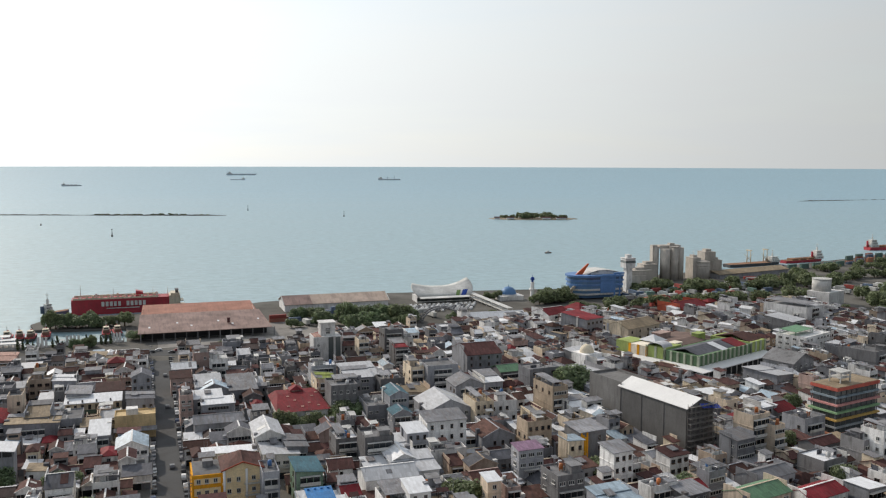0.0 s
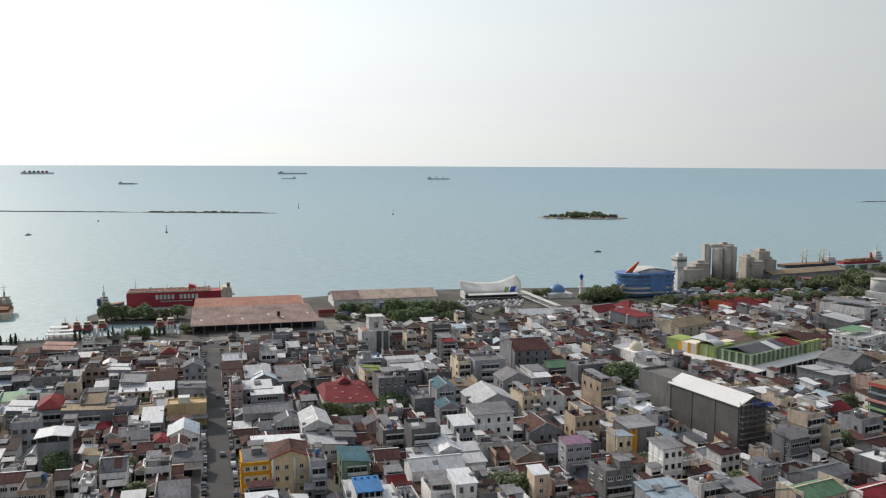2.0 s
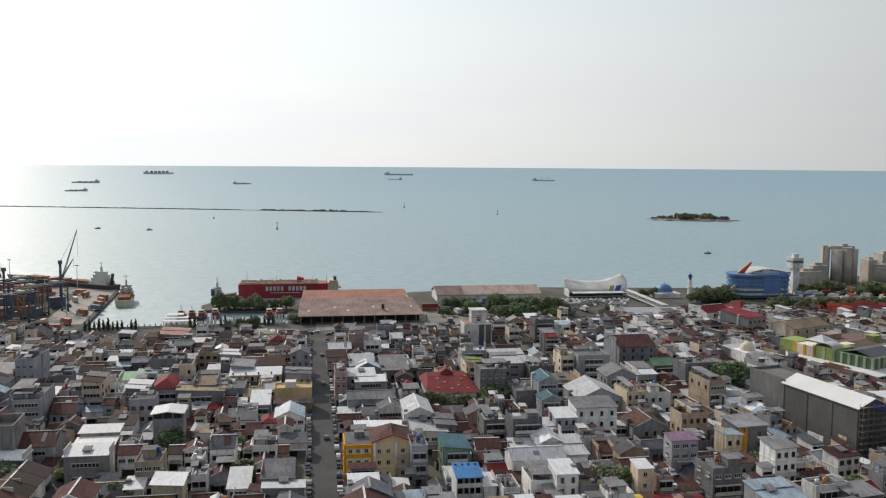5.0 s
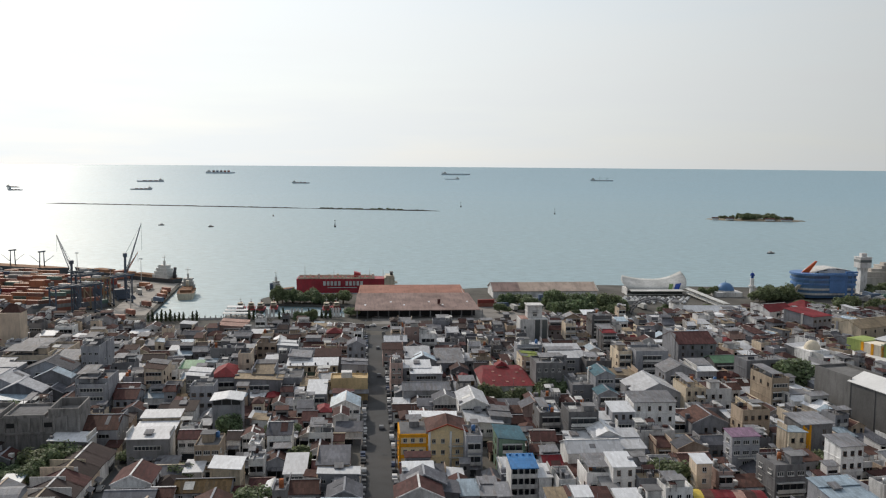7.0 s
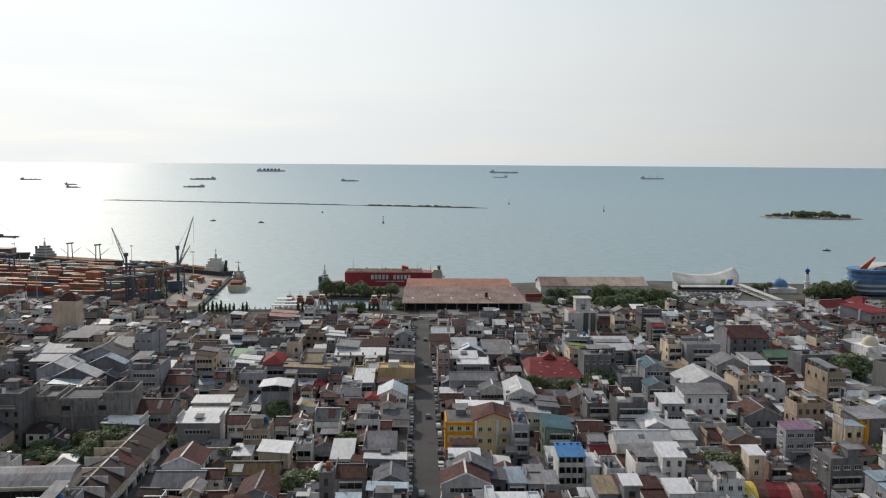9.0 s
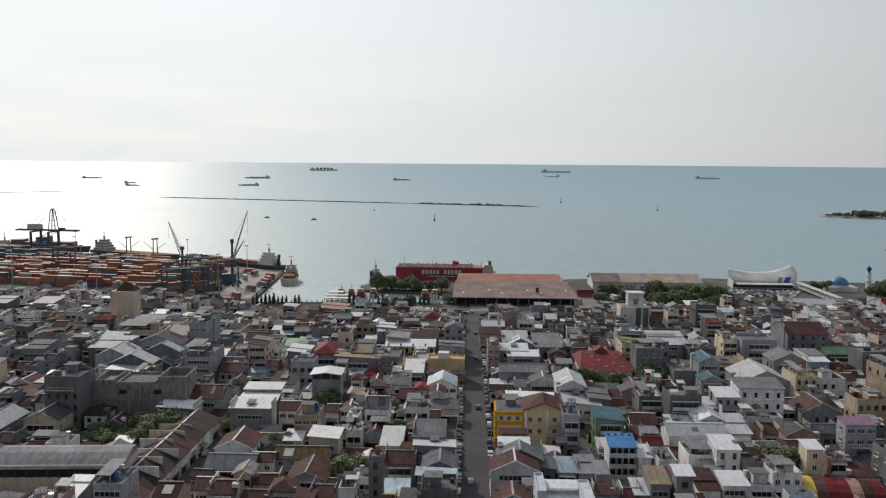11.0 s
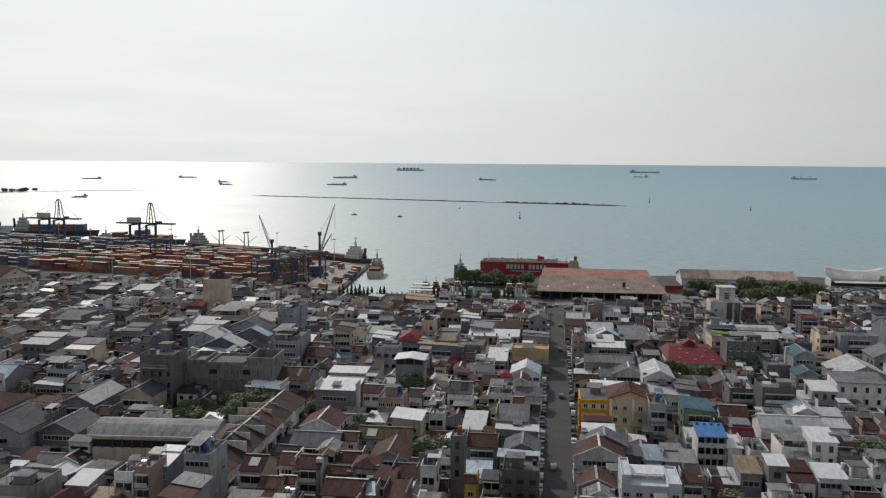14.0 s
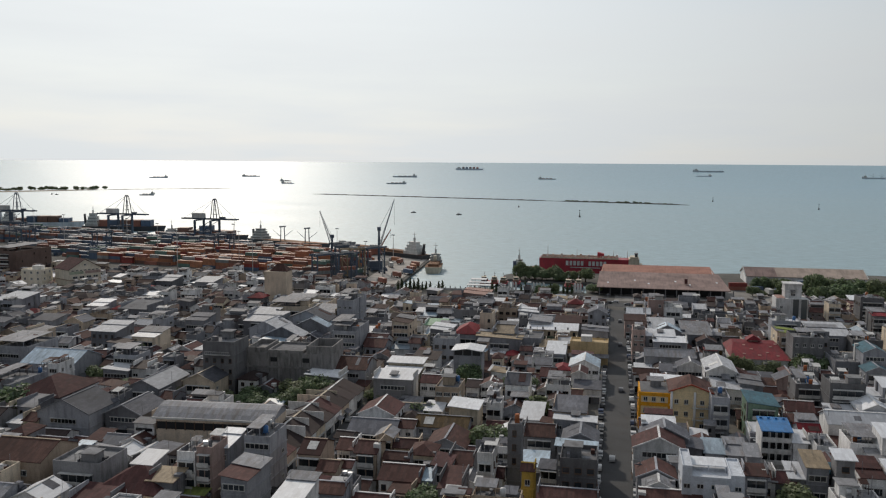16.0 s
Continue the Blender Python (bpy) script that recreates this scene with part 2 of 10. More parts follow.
ROOF_DEF = {
    "w": dict(name="white_metal_sheet", colour=(0.645, 0.66, 0.69), rough=0.6, vary=0.16, stain=0.16, grain=0.18, streak=(0.8, 0.12, 0.12), dirt=(0.2, 0.16, 0.13), sheet=0.09),
    "z": dict(name="dull_white_sheet", colour=(0.445, 0.455, 0.48), rough=0.65, vary=0.12, stain=0.2, grain=0.2, streak=(0.8, 0.12, 0.12), dirt=(0.2, 0.16, 0.13), sheet=0.12),
    "g": dict(name="grey_zinc_sheet", colour=(0.228, 0.232, 0.25), rough=0.7, vary=0.25, stain=0.4, streak=(0.8, 0.12, 0.12), dirt=(0.16, 0.11, 0.08), sheet=0.16),
    "d": dict(name="dark_metal_sheet", colour=(0.117, 0.121, 0.14), rough=0.75, vary=0.3, stain=0.35, streak=(0.8, 0.12, 0.12), sheet=0.16),
    "b": dict(name="rusted_brown_sheet", colour=(0.088, 0.044, 0.040), rough=0.8, vary=0.35, stain=0.5, streak=(0.9, 0.12, 0.12), hue=0.015, dirt=(0.045, 0.036, 0.036), sheet=0.2),
    "o": dict(name="ochre_brown_sheet", colour=(0.10, 0.065, 0.03), rough=0.75, vary=0.2, stain=0.5, streak=(0.8, 0.12, 0.12), sheet=0.3),
    "r": dict(name="red_roof_sheet", colour=(0.20, 0.027, 0.034), rough=0.7, vary=0.2, stain=0.35, streak=(0.8, 0.15, 0.15), sheet=0.16),
    "k": dict(name="dark_brown_tile", colour=(0.052, 0.037, 0.036), rough=0.75, vary=0.25, stain=0.3, streak=(0.8, 0.12, 0.12), sheet=0.1),
    "B": dict(name="blue_roof_sheet", colour=(0.03, 0.18, 0.44), rough=0.45, vary=0.1, stain=0.15, streak=(0.8, 0.12, 0.12), sheet=0.16),
    "L": dict(name="pale_blue_sheet", colour=(0.33, 0.42, 0.50), rough=0.5, vary=0.25, stain=0.3, streak=(0.8, 0.12, 0.12), sheet=0.16),
    "G": dict(name="green_roof_sheet", colour=(0.12, 0.24, 0.14), rough=0.6, vary=0.25, stain=0.35, streak=(0.8, 0.12, 0.12), sheet=0.16),
    "T": dict(name="teal_roof_sheet", colour=(0.055, 0.125, 0.16), rough=0.7, vary=0.2, stain=0.35, streak=(0.8, 0.12, 0.12), sheet=0.16),
    "V": dict(name="mauve_roof_sheet", colour=(0.22, 0.13, 0.20), rough=0.6, vary=0.1, stain=0.3, streak=(0.8, 0.12, 0.12), sheet=0.16),
    "t": dict(name="tan_roof_sheet", colour=(0.31, 0.245, 0.17), rough=0.7, vary=0.2, stain=0.4, streak=(0.8, 0.12, 0.12), sheet=0.16),
    "c": dict(name="concrete_deck", colour=(0.212, 0.213, 0.222), rough=0.9, vary=0.25, stain=0.6, streak=(0.3, 0.3, 0.3)),
    "n": dict(name="moss_green_sheet", colour=(0.20, 0.24, 0.07), rough=0.8, vary=0.2, stain=0.4, streak=(0.8, 0.12, 0.12), sheet=0.16),
    "y": dict(name="yellow_sheet", colour=(0.62, 0.47, 0.08), rough=0.6, vary=0.1, stain=0.2),
    "p": dict(name="faded_pink_sheet", colour=(0.42, 0.26, 0.22), rough=0.7, vary=0.12, stain=0.35, streak=(0.8, 0.12, 0.12), sheet=0.16),
}
WALL = {k: material(**a) for k, a in WALL_DEF.items()}
ROOF = {k: material(**a) for k, a in ROOF_DEF.items()}
WALL_ROW = {k: material(**{**a, "name": "row_" + a["name"], "island": True}) for k, a in WALL_DEF.items()}
ROOF_ROW = {k: material(**{**a, "name": "row_" + a["name"], "island": True}) for k, a in ROOF_DEF.items()}
M_WHITE = material("clean_white_sheet", (0.72, 0.72, 0.72), rough=0.6, vary=0.0, stain=0.08, grain=0.2)
M_FRAME = material("brown_frame", (0.12, 0.08, 0.06), vary=0.2, stain=0.2)
M_TRIM = material("pale_trim", (0.58, 0.575, 0.56), vary=0.1, stain=0.3)
# near-black fill for a window band and for painted shade inside openings
M_DARK = material("dark_fill", (0.025, 0.027, 0.03), rough=0.6, vary=0.3, stain=0.0)
M_SHUTTER = material("roller_shutter_steel", (0.22, 0.23, 0.25), rough=0.5, vary=0.35, stain=0.3)
M_GROUND = material("worn_city_ground", (0.13, 0.125, 0.115), rough=0.95, vary=0.0, stain=0.5, grain=0.9, streak=(0.06, 0.06, 0.06), big=0.03)
M_ROAD = material("asphalt", (0.092, 0.094, 0.098), rough=0.9, vary=0.0, stain=0.35, grain=0.5, streak=(0.15, 0.15, 0.15), big=0.05)
M_QUAY = material("quay_concrete", (0.29, 0.275, 0.26), rough=0.9, vary=0.05, stain=0.5, streak=(0.08, 0.08, 0.08), big=0.04)
M_STEEL = material("dark_blue_steel", (0.085, 0.11, 0.15), rough=0.6, vary=0.2, stain=0.3)
M_BLACK = material("black_rubber", (0.02, 0.02, 0.02), rough=0.8, vary=0.0, stain=0.0)
M_BARK = material("bark", (0.10, 0.075, 0.055), rough=0.95, vary=0.2, stain=0.3)
M_ROCK = material("grey_rock", (0.13, 0.125, 0.115), rough=0.95, vary=0.2, stain=0.5, grain=1.2, streak=(0.1, 0.1, 0.1))
M_SAND = material("pale_sand", (0.36, 0.31, 0.24), rough=0.95, vary=0.1, stain=0.3, streak=(0.1, 0.1, 0.1))


def glass_material(name, tint, rough=0.12):
    m = bpy.data.materials.new(name)
    m.use_nodes = True
    n, l = m.node_tree.nodes, m.node_tree.links
    b = n["Principled BSDF"]
    b.inputs["Roughness"].default_value = rough
    oi = n.new("ShaderNodeObjectInfo")
    hs = n.new("ShaderNodeHueSaturation")
    hs.inputs["Color"].default_value = (*tint, 1)
    mr = n.new("ShaderNodeMapRange")
    mr.inputs["To Min"].default_value, mr.inputs["To Max"].default_value = 0.4, 1.8
    l.new(oi.outputs["Random"], mr.inputs["Value"])
    l.new(mr.outputs[0], hs.inputs["Value"])
    l.new(hs.outputs["Color"], b.inputs["Base Color"])
    return m


M_GLASS = glass_material("window_glass", (0.025, 0.03, 0.035))


def leaf_material(name, colour):
    m = bpy.data.materials.new(name)
    m.use_nodes = True
    n, l = m.node_tree.nodes, m.node_tree.links
    b = n["Principled BSDF"]
    b.inputs["Roughness"].default_value = 0.7
    g, oi = n.new("ShaderNodeNewGeometry"), n.new("ShaderNodeObjectInfo")
    hs = n.new("ShaderNodeHueSaturation")
    hs.inputs["Color"].default_value = (*colour, 1)
    a = n.new("ShaderNodeMapRange")
    a.inputs["To Min"].default_value, a.inputs["To Max"].default_value = 0.55, 1.5
    l.new(g.outputs["Random Per Island"], a.inputs["Value"])
    h = n.new("ShaderNodeMapRange")
    h.inputs["To Min"].default_value, h.inputs["To Max"].default_value = 0.47, 0.52
    l.new(oi.outputs["Random"], h.inputs["Value"])
    l.new(a.outputs[0], hs.inputs["Value"])
    l.new(h.outputs[0], hs.inputs["Hue"])
    l.new(hs.outputs["Color"], b.inputs["Base Color"])
    tr, mx = n.new("ShaderNodeBsdfTranslucent"), n.new("ShaderNodeMixShader")
    mx.inputs[0].default_value = 0.35
    l.new(hs.outputs["Color"], tr.inputs["Color"])
    l.new(b.outputs[0], mx.inputs[1])
    l.new(tr.outputs[0], mx.inputs[2])
    l.new(mx.outputs[0], n["Material Output"].inputs["Surface"])
    return m


M_LEAF = leaf_material("tree_leaves", (0.15, 0.195, 0.10))
M_LEAF_DARK = leaf_material("dark_conifer_leaves", (0.085, 0.115, 0.06))


def water_material():
    m = bpy.data.materials.new("sea_water")
    m.use_nodes = True
    n, l = m.node_tree.nodes, m.node_tree.links
    b = n["Principled BSDF"]
    b.inputs["Roughness"].default_value, b.inputs["IOR"].default_value = 0.36, 1.33
    b.inputs["Specular IOR Level"].default_value = 1.0
    co = n.new("ShaderNodeTexCoord")
    big = n.new("ShaderNodeTexNoise")
    mpw = n.new("ShaderNodeMapping")
    mpw.inputs["Rotation"].default_value, mpw.inputs["Scale"].default_value = (0, 0, radians(25)), (0.0022, 0.009, 1)
    l.new(co.outputs["Object"], mpw.inputs["Vector"])
    l.new(mpw.outputs[0], big.inputs["Vector"])
    big.inputs["Scale"].default_value, big.inputs["Detail"].default_value = 1.0, 5.0
    ramp = n.new("ShaderNodeMixRGB")
    ramp.inputs["Color1"].default_value, ramp.inputs["Color2"].default_value = (0.215, 0.325, 0.365, 1), (0.305, 0.42, 0.46, 1)
    l.new(big.outputs["Fac"], ramp.inputs["Fac"])
    # the colour shifts towards blue from near the shore to far out
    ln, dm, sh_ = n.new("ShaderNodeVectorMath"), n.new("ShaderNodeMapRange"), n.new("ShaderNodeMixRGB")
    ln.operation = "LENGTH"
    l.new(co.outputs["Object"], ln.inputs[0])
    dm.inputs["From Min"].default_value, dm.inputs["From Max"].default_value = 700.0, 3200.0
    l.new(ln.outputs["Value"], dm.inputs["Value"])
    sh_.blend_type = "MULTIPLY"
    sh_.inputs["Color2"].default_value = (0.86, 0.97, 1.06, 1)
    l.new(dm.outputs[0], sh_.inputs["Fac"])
    # wind ripples: fine crests drawn out across the wind, clearer in some lanes than in others
    mpr, rip, rm = n.new("ShaderNodeMapping"), n.new("ShaderNodeTexNoise"), n.new("ShaderNodeMapRange")
    mpr.inputs["Rotation"].default_value, mpr.inputs["Scale"].default_value = (0, 0, radians(-8)), (0.075, 0.14, 1)
    l.new(co.outputs["Object"], mpr.inputs["Vector"])
    l.new(mpr.outputs[0], rip.inputs["Vector"])
    rip.inputs["Scale"].default_value, rip.inputs["Detail"].default_value, rip.inputs["Roughness"].default_value = 1.0, 6.0, 0.7
    rm.inputs["From Min"].default_value, rm.inputs["From Max"].default_value = 0.3, 0.7
    rm.inputs["To Min"].default_value, rm.inputs["To Max"].default_value = 0.80, 1.22
    l.new(rip.outputs["Fac"], rm.inputs["Value"])
    # light and dark of the crests put into the base colour too
    rx = n.new("ShaderNodeVectorMath")
    rx.operation = "SCALE"
    l.new(ramp.outputs["Color"], rx.inputs[0])
    l.new(rm.outputs[0], rx.inputs["Scale"])
    l.new(rx.outputs[0], sh_.inputs["Color1"])
    l.new(sh_.outputs["Color"], b.inputs["Base Color"])
    rr = n.new("ShaderNodeMapRange")
    rr.inputs["From Min"].default_value, rr.inputs["From Max"].default_value = 0.3, 0.7
    rr.inputs["To Min"].default_value, rr.inputs["To Max"].default_value = 0.46, 0.56
    l.new(big.outputs["Fac"], rr.inputs["Value"])
    l.new(rr.outputs[0], b.inputs["Roughness"])
    bp = n.new("ShaderNodeBump")
    bp.inputs["Strength"].default_value, bp.inputs["Distance"].default_value = 0.8, 1.1
    l.new(rip.outputs["Fac"], bp.inputs["Height"])
    l.new(bp.outputs[0], b.inputs["Normal"])
    return m


M_WATER = water_material()

# ---- sea and land ----
def sea_height(r):
    """The far sea is lifted a little, so that its edge lies at the height of the true horizon."""
    return 80.0 * max(0.0, (r - 2600.0) / 2350.0) ** 2


s = Shape()
RAD, SEG = [0, 300, 600, 900, 1300, 1800, 2300, 2600, 2800, 3000, 3200, 3400, 3600, 3800, 4000, 4200, 4400, 4600, 4800, 4950], 120
for r in RAD:
    for i in range(SEG):
        a = 2 * math.pi * i / SEG
        s.v.append((r * math.cos(a), r * math.sin(a), sea_height(r)))
for k in range(len(RAD) - 1):
    for i in range(SEG):
        j = (i + 1) % SEG
        s.f.append((k * SEG + i, (k + 1) * SEG + i, (k + 1) * SEG + j, k * SEG + j))
        s.m.append(0)
        s.s.append(True)
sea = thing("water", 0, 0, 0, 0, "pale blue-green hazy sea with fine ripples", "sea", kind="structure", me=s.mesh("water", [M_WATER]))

# land: quay line from the container port round the basin to the far port, closed behind the flight
COAST = [(-2500, 330), (-900, 528), (-700, 552), (-526, 567), (-400, 567), (-334, 562), (-273, 418), (-172, 460), (-186, 497), (-236, 490), (-246, 506), (-244, 528),
         (-165, 556), (-128, 592), (-60, 632), (40, 652), (150, 672), (165, 735), (235, 775), (330, 822), (480, 930), (700, 1060), (1500, 1300), (2600, 700), (2600, -1500), (-2500, -1500)]
s = Shape()
s.prism([c for c in reversed(COAST)], -4.0, LAND, 0)
g = thing("ground", 0, 0, 0, 0, "worn grey city and quay ground with dirt and patches", "ground", kind="structure", me=s.mesh("ground", [M_GROUND]))


def strip(name, pts, width, z, mat, label, category):
    sh = Shape()
    for (ax, ay), (bx, by) in zip(pts, pts[1:]):
        dx, dy = bx - ax, by - ay
        n_ = math.hypot(dx, dy)
        ox, oy = -dy / n_ * width / 2, dx / n_ * width / 2
        sh.slab((ax - ox, ay - oy, z), (bx - ox, by - oy, z), (bx + ox, by + oy, z), (ax + ox, ay + oy, z), 0.3, 0)
    return thing(name, 0, 0, 0, 0, label, category, kind="structure", me=sh.mesh(name, [mat]))


STREET_U, SIDE_U = 3.3, -68.8
strip("road_1", [gpos(STREET_U, 60), gpos(STREET_U, 438)], 8.4, LAND + 0.03, M_ROAD, "straight grey asphalt street between shophouses", "road")
strip("road_2", [gpos(SIDE_U, 60), gpos(SIDE_U, 300)], 6.0, LAND + 0.03, M_ROAD, "narrow asphalt side street along row houses", "road")
strip("road_3", [gpos(-220, 462), gpos(-20, 462), gpos(20, 452), gpos(240, 462)], 13.0, LAND + 0.06, M_ROAD, "wide asphalt harbour road", "road")
for side, nm in ((-1, "pavement_1"), (1, "pavement_2")):
    strip(nm, [gpos(STREET_U + side * 4.9, 60), gpos(STREET_U + side * 4.9, 436)], 1.3, LAND + 0.16, M_QUAY, "narrow raised concrete pavement", "pavement")
strip("quay_apron", [(-520, 545), (-335, 545)], 30, LAND + 0.05, M_QUAY, "stained concrete quay apron", "quay")
M_PIER = material("pale_pier_concrete", (0.40, 0.37, 0.34), rough=0.9, vary=0.0, stain=0.4, streak=(0.08, 0.08, 0.08), big=0.04)
strip("pier", [(-345, 553), (-292, 428)], 22, LAND + 0.10, M_PIER, "pale concrete pier beside the basin", "pier")
strip("port_yard", [(-160, 472), (-30, 520)], 62, LAND + 0.04, M_QUAY, "open concrete port yard round the sheds", "yard")

# ---- windows, doors, tanks: meshes shared by many houses ----
def window_shape(w, h, bars, sill=True):
    """A framed window as one connected piece: frame and mullions proud, panes set back."""
    s = Shape()
    t = 0.08
    xs = [-w / 2 - t, -w / 2]
    kinds = [0]
    for i in range(bars):
        x1 = -w / 2 + w * (i + 1) / bars
        if i < bars - 1:
            xs += [x1 - 0.05, x1 + 0.05]
            kinds += [1, 0]
        else:
            xs += [x1, x1 + t]
            kinds += [1, 0]
    zs = [-t, 0, h, h + t]
    for i in range(len(xs) - 1):
        for j in range(3):
            pane = kinds[i] and j == 1
            y = -0.03 if pane else -0.12
            s.face([(xs[i], y, zs[j]), (xs[i + 1], y, zs[j]), (xs[i + 1], y, zs[j + 1]), (xs[i], y, zs[j + 1])], 1 if pane else 0)
            if pane:
                x0, x1, z0, z1 = xs[i], xs[i + 1], zs[j], zs[j + 1]
                for p, q in (((x0, z0), (x1, z0)), ((x1, z0), (x1, z1)), ((x1, z1), (x0, z1)), ((x0, z1), (x0, z0))):
                    s.face([(p[0], -0.12, p[1]), (q[0], -0.12, q[1]), (q[0], -0.03, q[1]), (p[0], -0.03, p[1])], 0)
    X0, X1, Z0, Z1 = xs[0], xs[-1], zs[0], zs[-1]
    for p, q in (((X0, Z0), (X1, Z0)), ((X1, Z0), (X1, Z1)), ((X1, Z1), (X0, Z1)), ((X0, Z1), (X0, Z0))):
        s.face([(q[0], -0.12, q[1]), (p[0], -0.12, p[1]), (p[0], 0.02, p[1]), (q[0], 0.02, q[1])], 0)
    if sill:
        s.face([(X0, -0.12, Z0), (X1, -0.12, Z0), (X1, -0.34, Z0 - 0.02), (X0, -0.34, Z0 - 0.02)], 0)
        s.face([(X0, -0.34, Z0 - 0.02), (X1, -0.34, Z0 - 0.02), (X1, -0.34, Z0 - 0.14), (X0, -0.34, Z0 - 0.14)], 0)
    return s.weld()


def window_mesh(w, h, bars, sill=True):
    return window_shape(w, h, bars, sill).mesh("window", [M_TRIM if bars != 1 else M_FRAME, M_GLASS])


WIN = [window_mesh(0.95, 1.05, 2), window_mesh(0.75, 1.15, 1), window_mesh(1.7, 1.0, 3), window_mesh(0.9, 1.1, 1), window_mesh(1.3, 1.0, 1), window_mesh(1.1, 0.8, 2, False)]


def awning_mesh():
    s = Shape()
    s.slab((-1.6, -1.5, -0.35), (1.6, -1.5, -0.35), (1.6, 0, 0.25), (-1.6, 0, 0.25), 0.08)
    return s.mesh("awning", [ROOF["g"]])


def balcony_mesh(w):
    s = Shape()
    s.box(-w / 2, -1.1, -0.16, w / 2, 0, 0, 0)
    s.box(-w / 2, -1.1, 0.9, w / 2, -1.02, 1.0, 0)
    n_ = max(3, int(w / 0.6))
    for i in range(n_ + 1):
        x = -w / 2 + w * i / n_
        s.box(x - 0.04, -1.09, 0, x + 0.04, -1.02, 0.9, 0)
    return s.mesh("balcony", [M_TRIM])


def loggia_shape(w, rnd_fins=3):
    """A balcony with a solid parapet, side fins, and dark glazed doors set behind it: 0 plaster, 1 glass."""
    s = Shape()
    a = w / 2
    prof = [(0.02, -0.2), (-1.15, -0.2), (-1.15, 0.8), (-1.03, 0.8), (-1.03, 0.0), (0.02, 0.0)]
    for p, q in zip(prof, prof[1:]):
        s.face([(-a, p[0], p[1]), (a, p[0], p[1]), (a, q[0], q[1]), (-a, q[0], q[1])], 0)
    for x in (-a, a):
        s.face([(x, -1.15, -0.2), (x, 0.02, -0.2), (x, 0.02, 0.0), (x, -1.03, 0.0), (x, -1.03, 0.8), (x, -1.15, 0.8)], 0)
    n_ = max(2, int(w / 1.6))
    for i in range(n_):
        x0, x1 = -a + w * i / n_ + 0.12, -a + w * (i + 1) / n_ - 0.12
        s.face([(x0, -0.04, 0.05), (x1, -0.04, 0.05), (x1, -0.04, 2.0), (x0, -0.04, 2.0)], 1)
        s.face([(x0 - .1, -0.07, 2.0), (x1 + .1, -0.07, 2.0), (x1 + .1, -0.07, 2.14), (x0 - .1, -0.07, 2.14)], 0)
    s.box(-a, -1.1, 2.3, a, 0.02, 2.42, 0)
    return s.weld()


def band_shape(w):
    """A row of windows from side to side under one thin hood: 0 frame, 1 glass."""
    s = Shape()
    a = w / 2
    n_ = max(3, int(w / 0.95))
    for i in range(n_):
        x0, x1 = -a + w * i / n_ + 0.06, -a + w * (i + 1) / n_ - 0.06
        s.face([(x0, -0.05, 0), (x1, -0.05, 0), (x1, -0.05, 1.15), (x0, -0.05, 1.15)], 1)
    for i in range(n_ + 1):
        x = -a + w * i / n_
        s.box(x - 0.06, -0.1, 0, x + 0.06, 0.02, 1.15, 0)
    s.box(-a - .1, -0.42, 1.15, a + .1, 0.02, 1.27, 0)
    s.box(-a - .1, -0.16, -0.12, a + .1, 0.02, 0, 0)
    return s


def shop_shape(w):
    """An open shop front with a lintel and a rolled shutter box: 0 lintel, 1 dark glass, 2 steel."""
    s = Shape()
    a = w / 2
    s.face([(-a, -0.03, 0.05), (a * .3, -0.03, 0.05), (a * .3, -0.03, 2.1), (-a, -0.03, 2.1)], 1)
    s.box(a * .3, -0.08, 0, a, 0.02, 2.1, 2)
    s.box(-a - .1, -0.3, 2.1, a + .1, 0.02, 2.5, 0)
    return s


AWN = awning_mesh()
BALC = {k: balcony_mesh(k) for k in (3, 5, 8)}
LOGGIA_S = {k: loggia_shape(k - .3) for k in (3, 4, 5, 6, 8)}
BAND_S = {k: band_shape(k - .6) for k in (3, 4, 5, 6, 8)}
SHOP_S = {k: shop_shape(k - .5) for k in (3, 4, 5, 6, 8)}
LOGGIA = {k: v.mesh("loggia", [M_TRIM, M_GLASS]) for k, v in LOGGIA_S.items()}
BAND = {k: v.mesh("window_band", [M_TRIM, M_GLASS]) for k, v in BAND_S.items()}
SHOP = {k: v.mesh("shop_front", [M_TRIM, M_GLASS, M_SHUTTER]) for k, v in SHOP_S.items()}


def tank_meshes():
    out = []
    for nm, col in (("orange_tank", (0.50, 0.16, 0.05)), ("steel_tank", (0.50, 0.50, 0.50)), ("blue_tank", (0.06, 0.16, 0.36))):
        s = Shape()
        s.rod((0, 0, 0.5), (0, 0, 1.9), 0.6, 0.6, 12)
        s.dome((0, 0, 1.9), 0.6, 0.6, 0.3, 0, 12, 3)
        for dx, dy in ((-.45, -.45), (.45, -.45), (.45, .45), (-.45, .45)):
            s.rod((dx, dy, 0), (dx, dy, 0.55), 0.06, None, 5)
        out.append(s.mesh("water_tank", [material(nm, col, rough=0.45, vary=0.15, stain=0.2)]))
    return out


TANKS = tank_meshes()
HOUSES = []      # footprints already taken: x, y, half diagonal, w, d, rz
ROOF_WORD = {"w": "white metal", "g": "grey zinc", "d": "dark grey metal", "b": "rusty brown", "o": "ochre brown", "r": "red", "B": "bright blue", "L": "pale blue metal",
             "G": "green", "T": "teal", "V": "mauve", "t": "tan", "c": "flat concrete", "n": "mossy green", "y": "yellow", "p": "faded pink", "k": "dark brown tile", "z": "dull white metal"}
WALL_WORD = {"w": "white plastered", "c": "cream plastered", "g": "grey plastered", "k": "bare concrete", "t": "tan plastered", "p": "pink plastered", "n": "green painted", "y": "yellow painted", "r": "red painted", "b": "pale blue painted", "m": "brown rendered"}


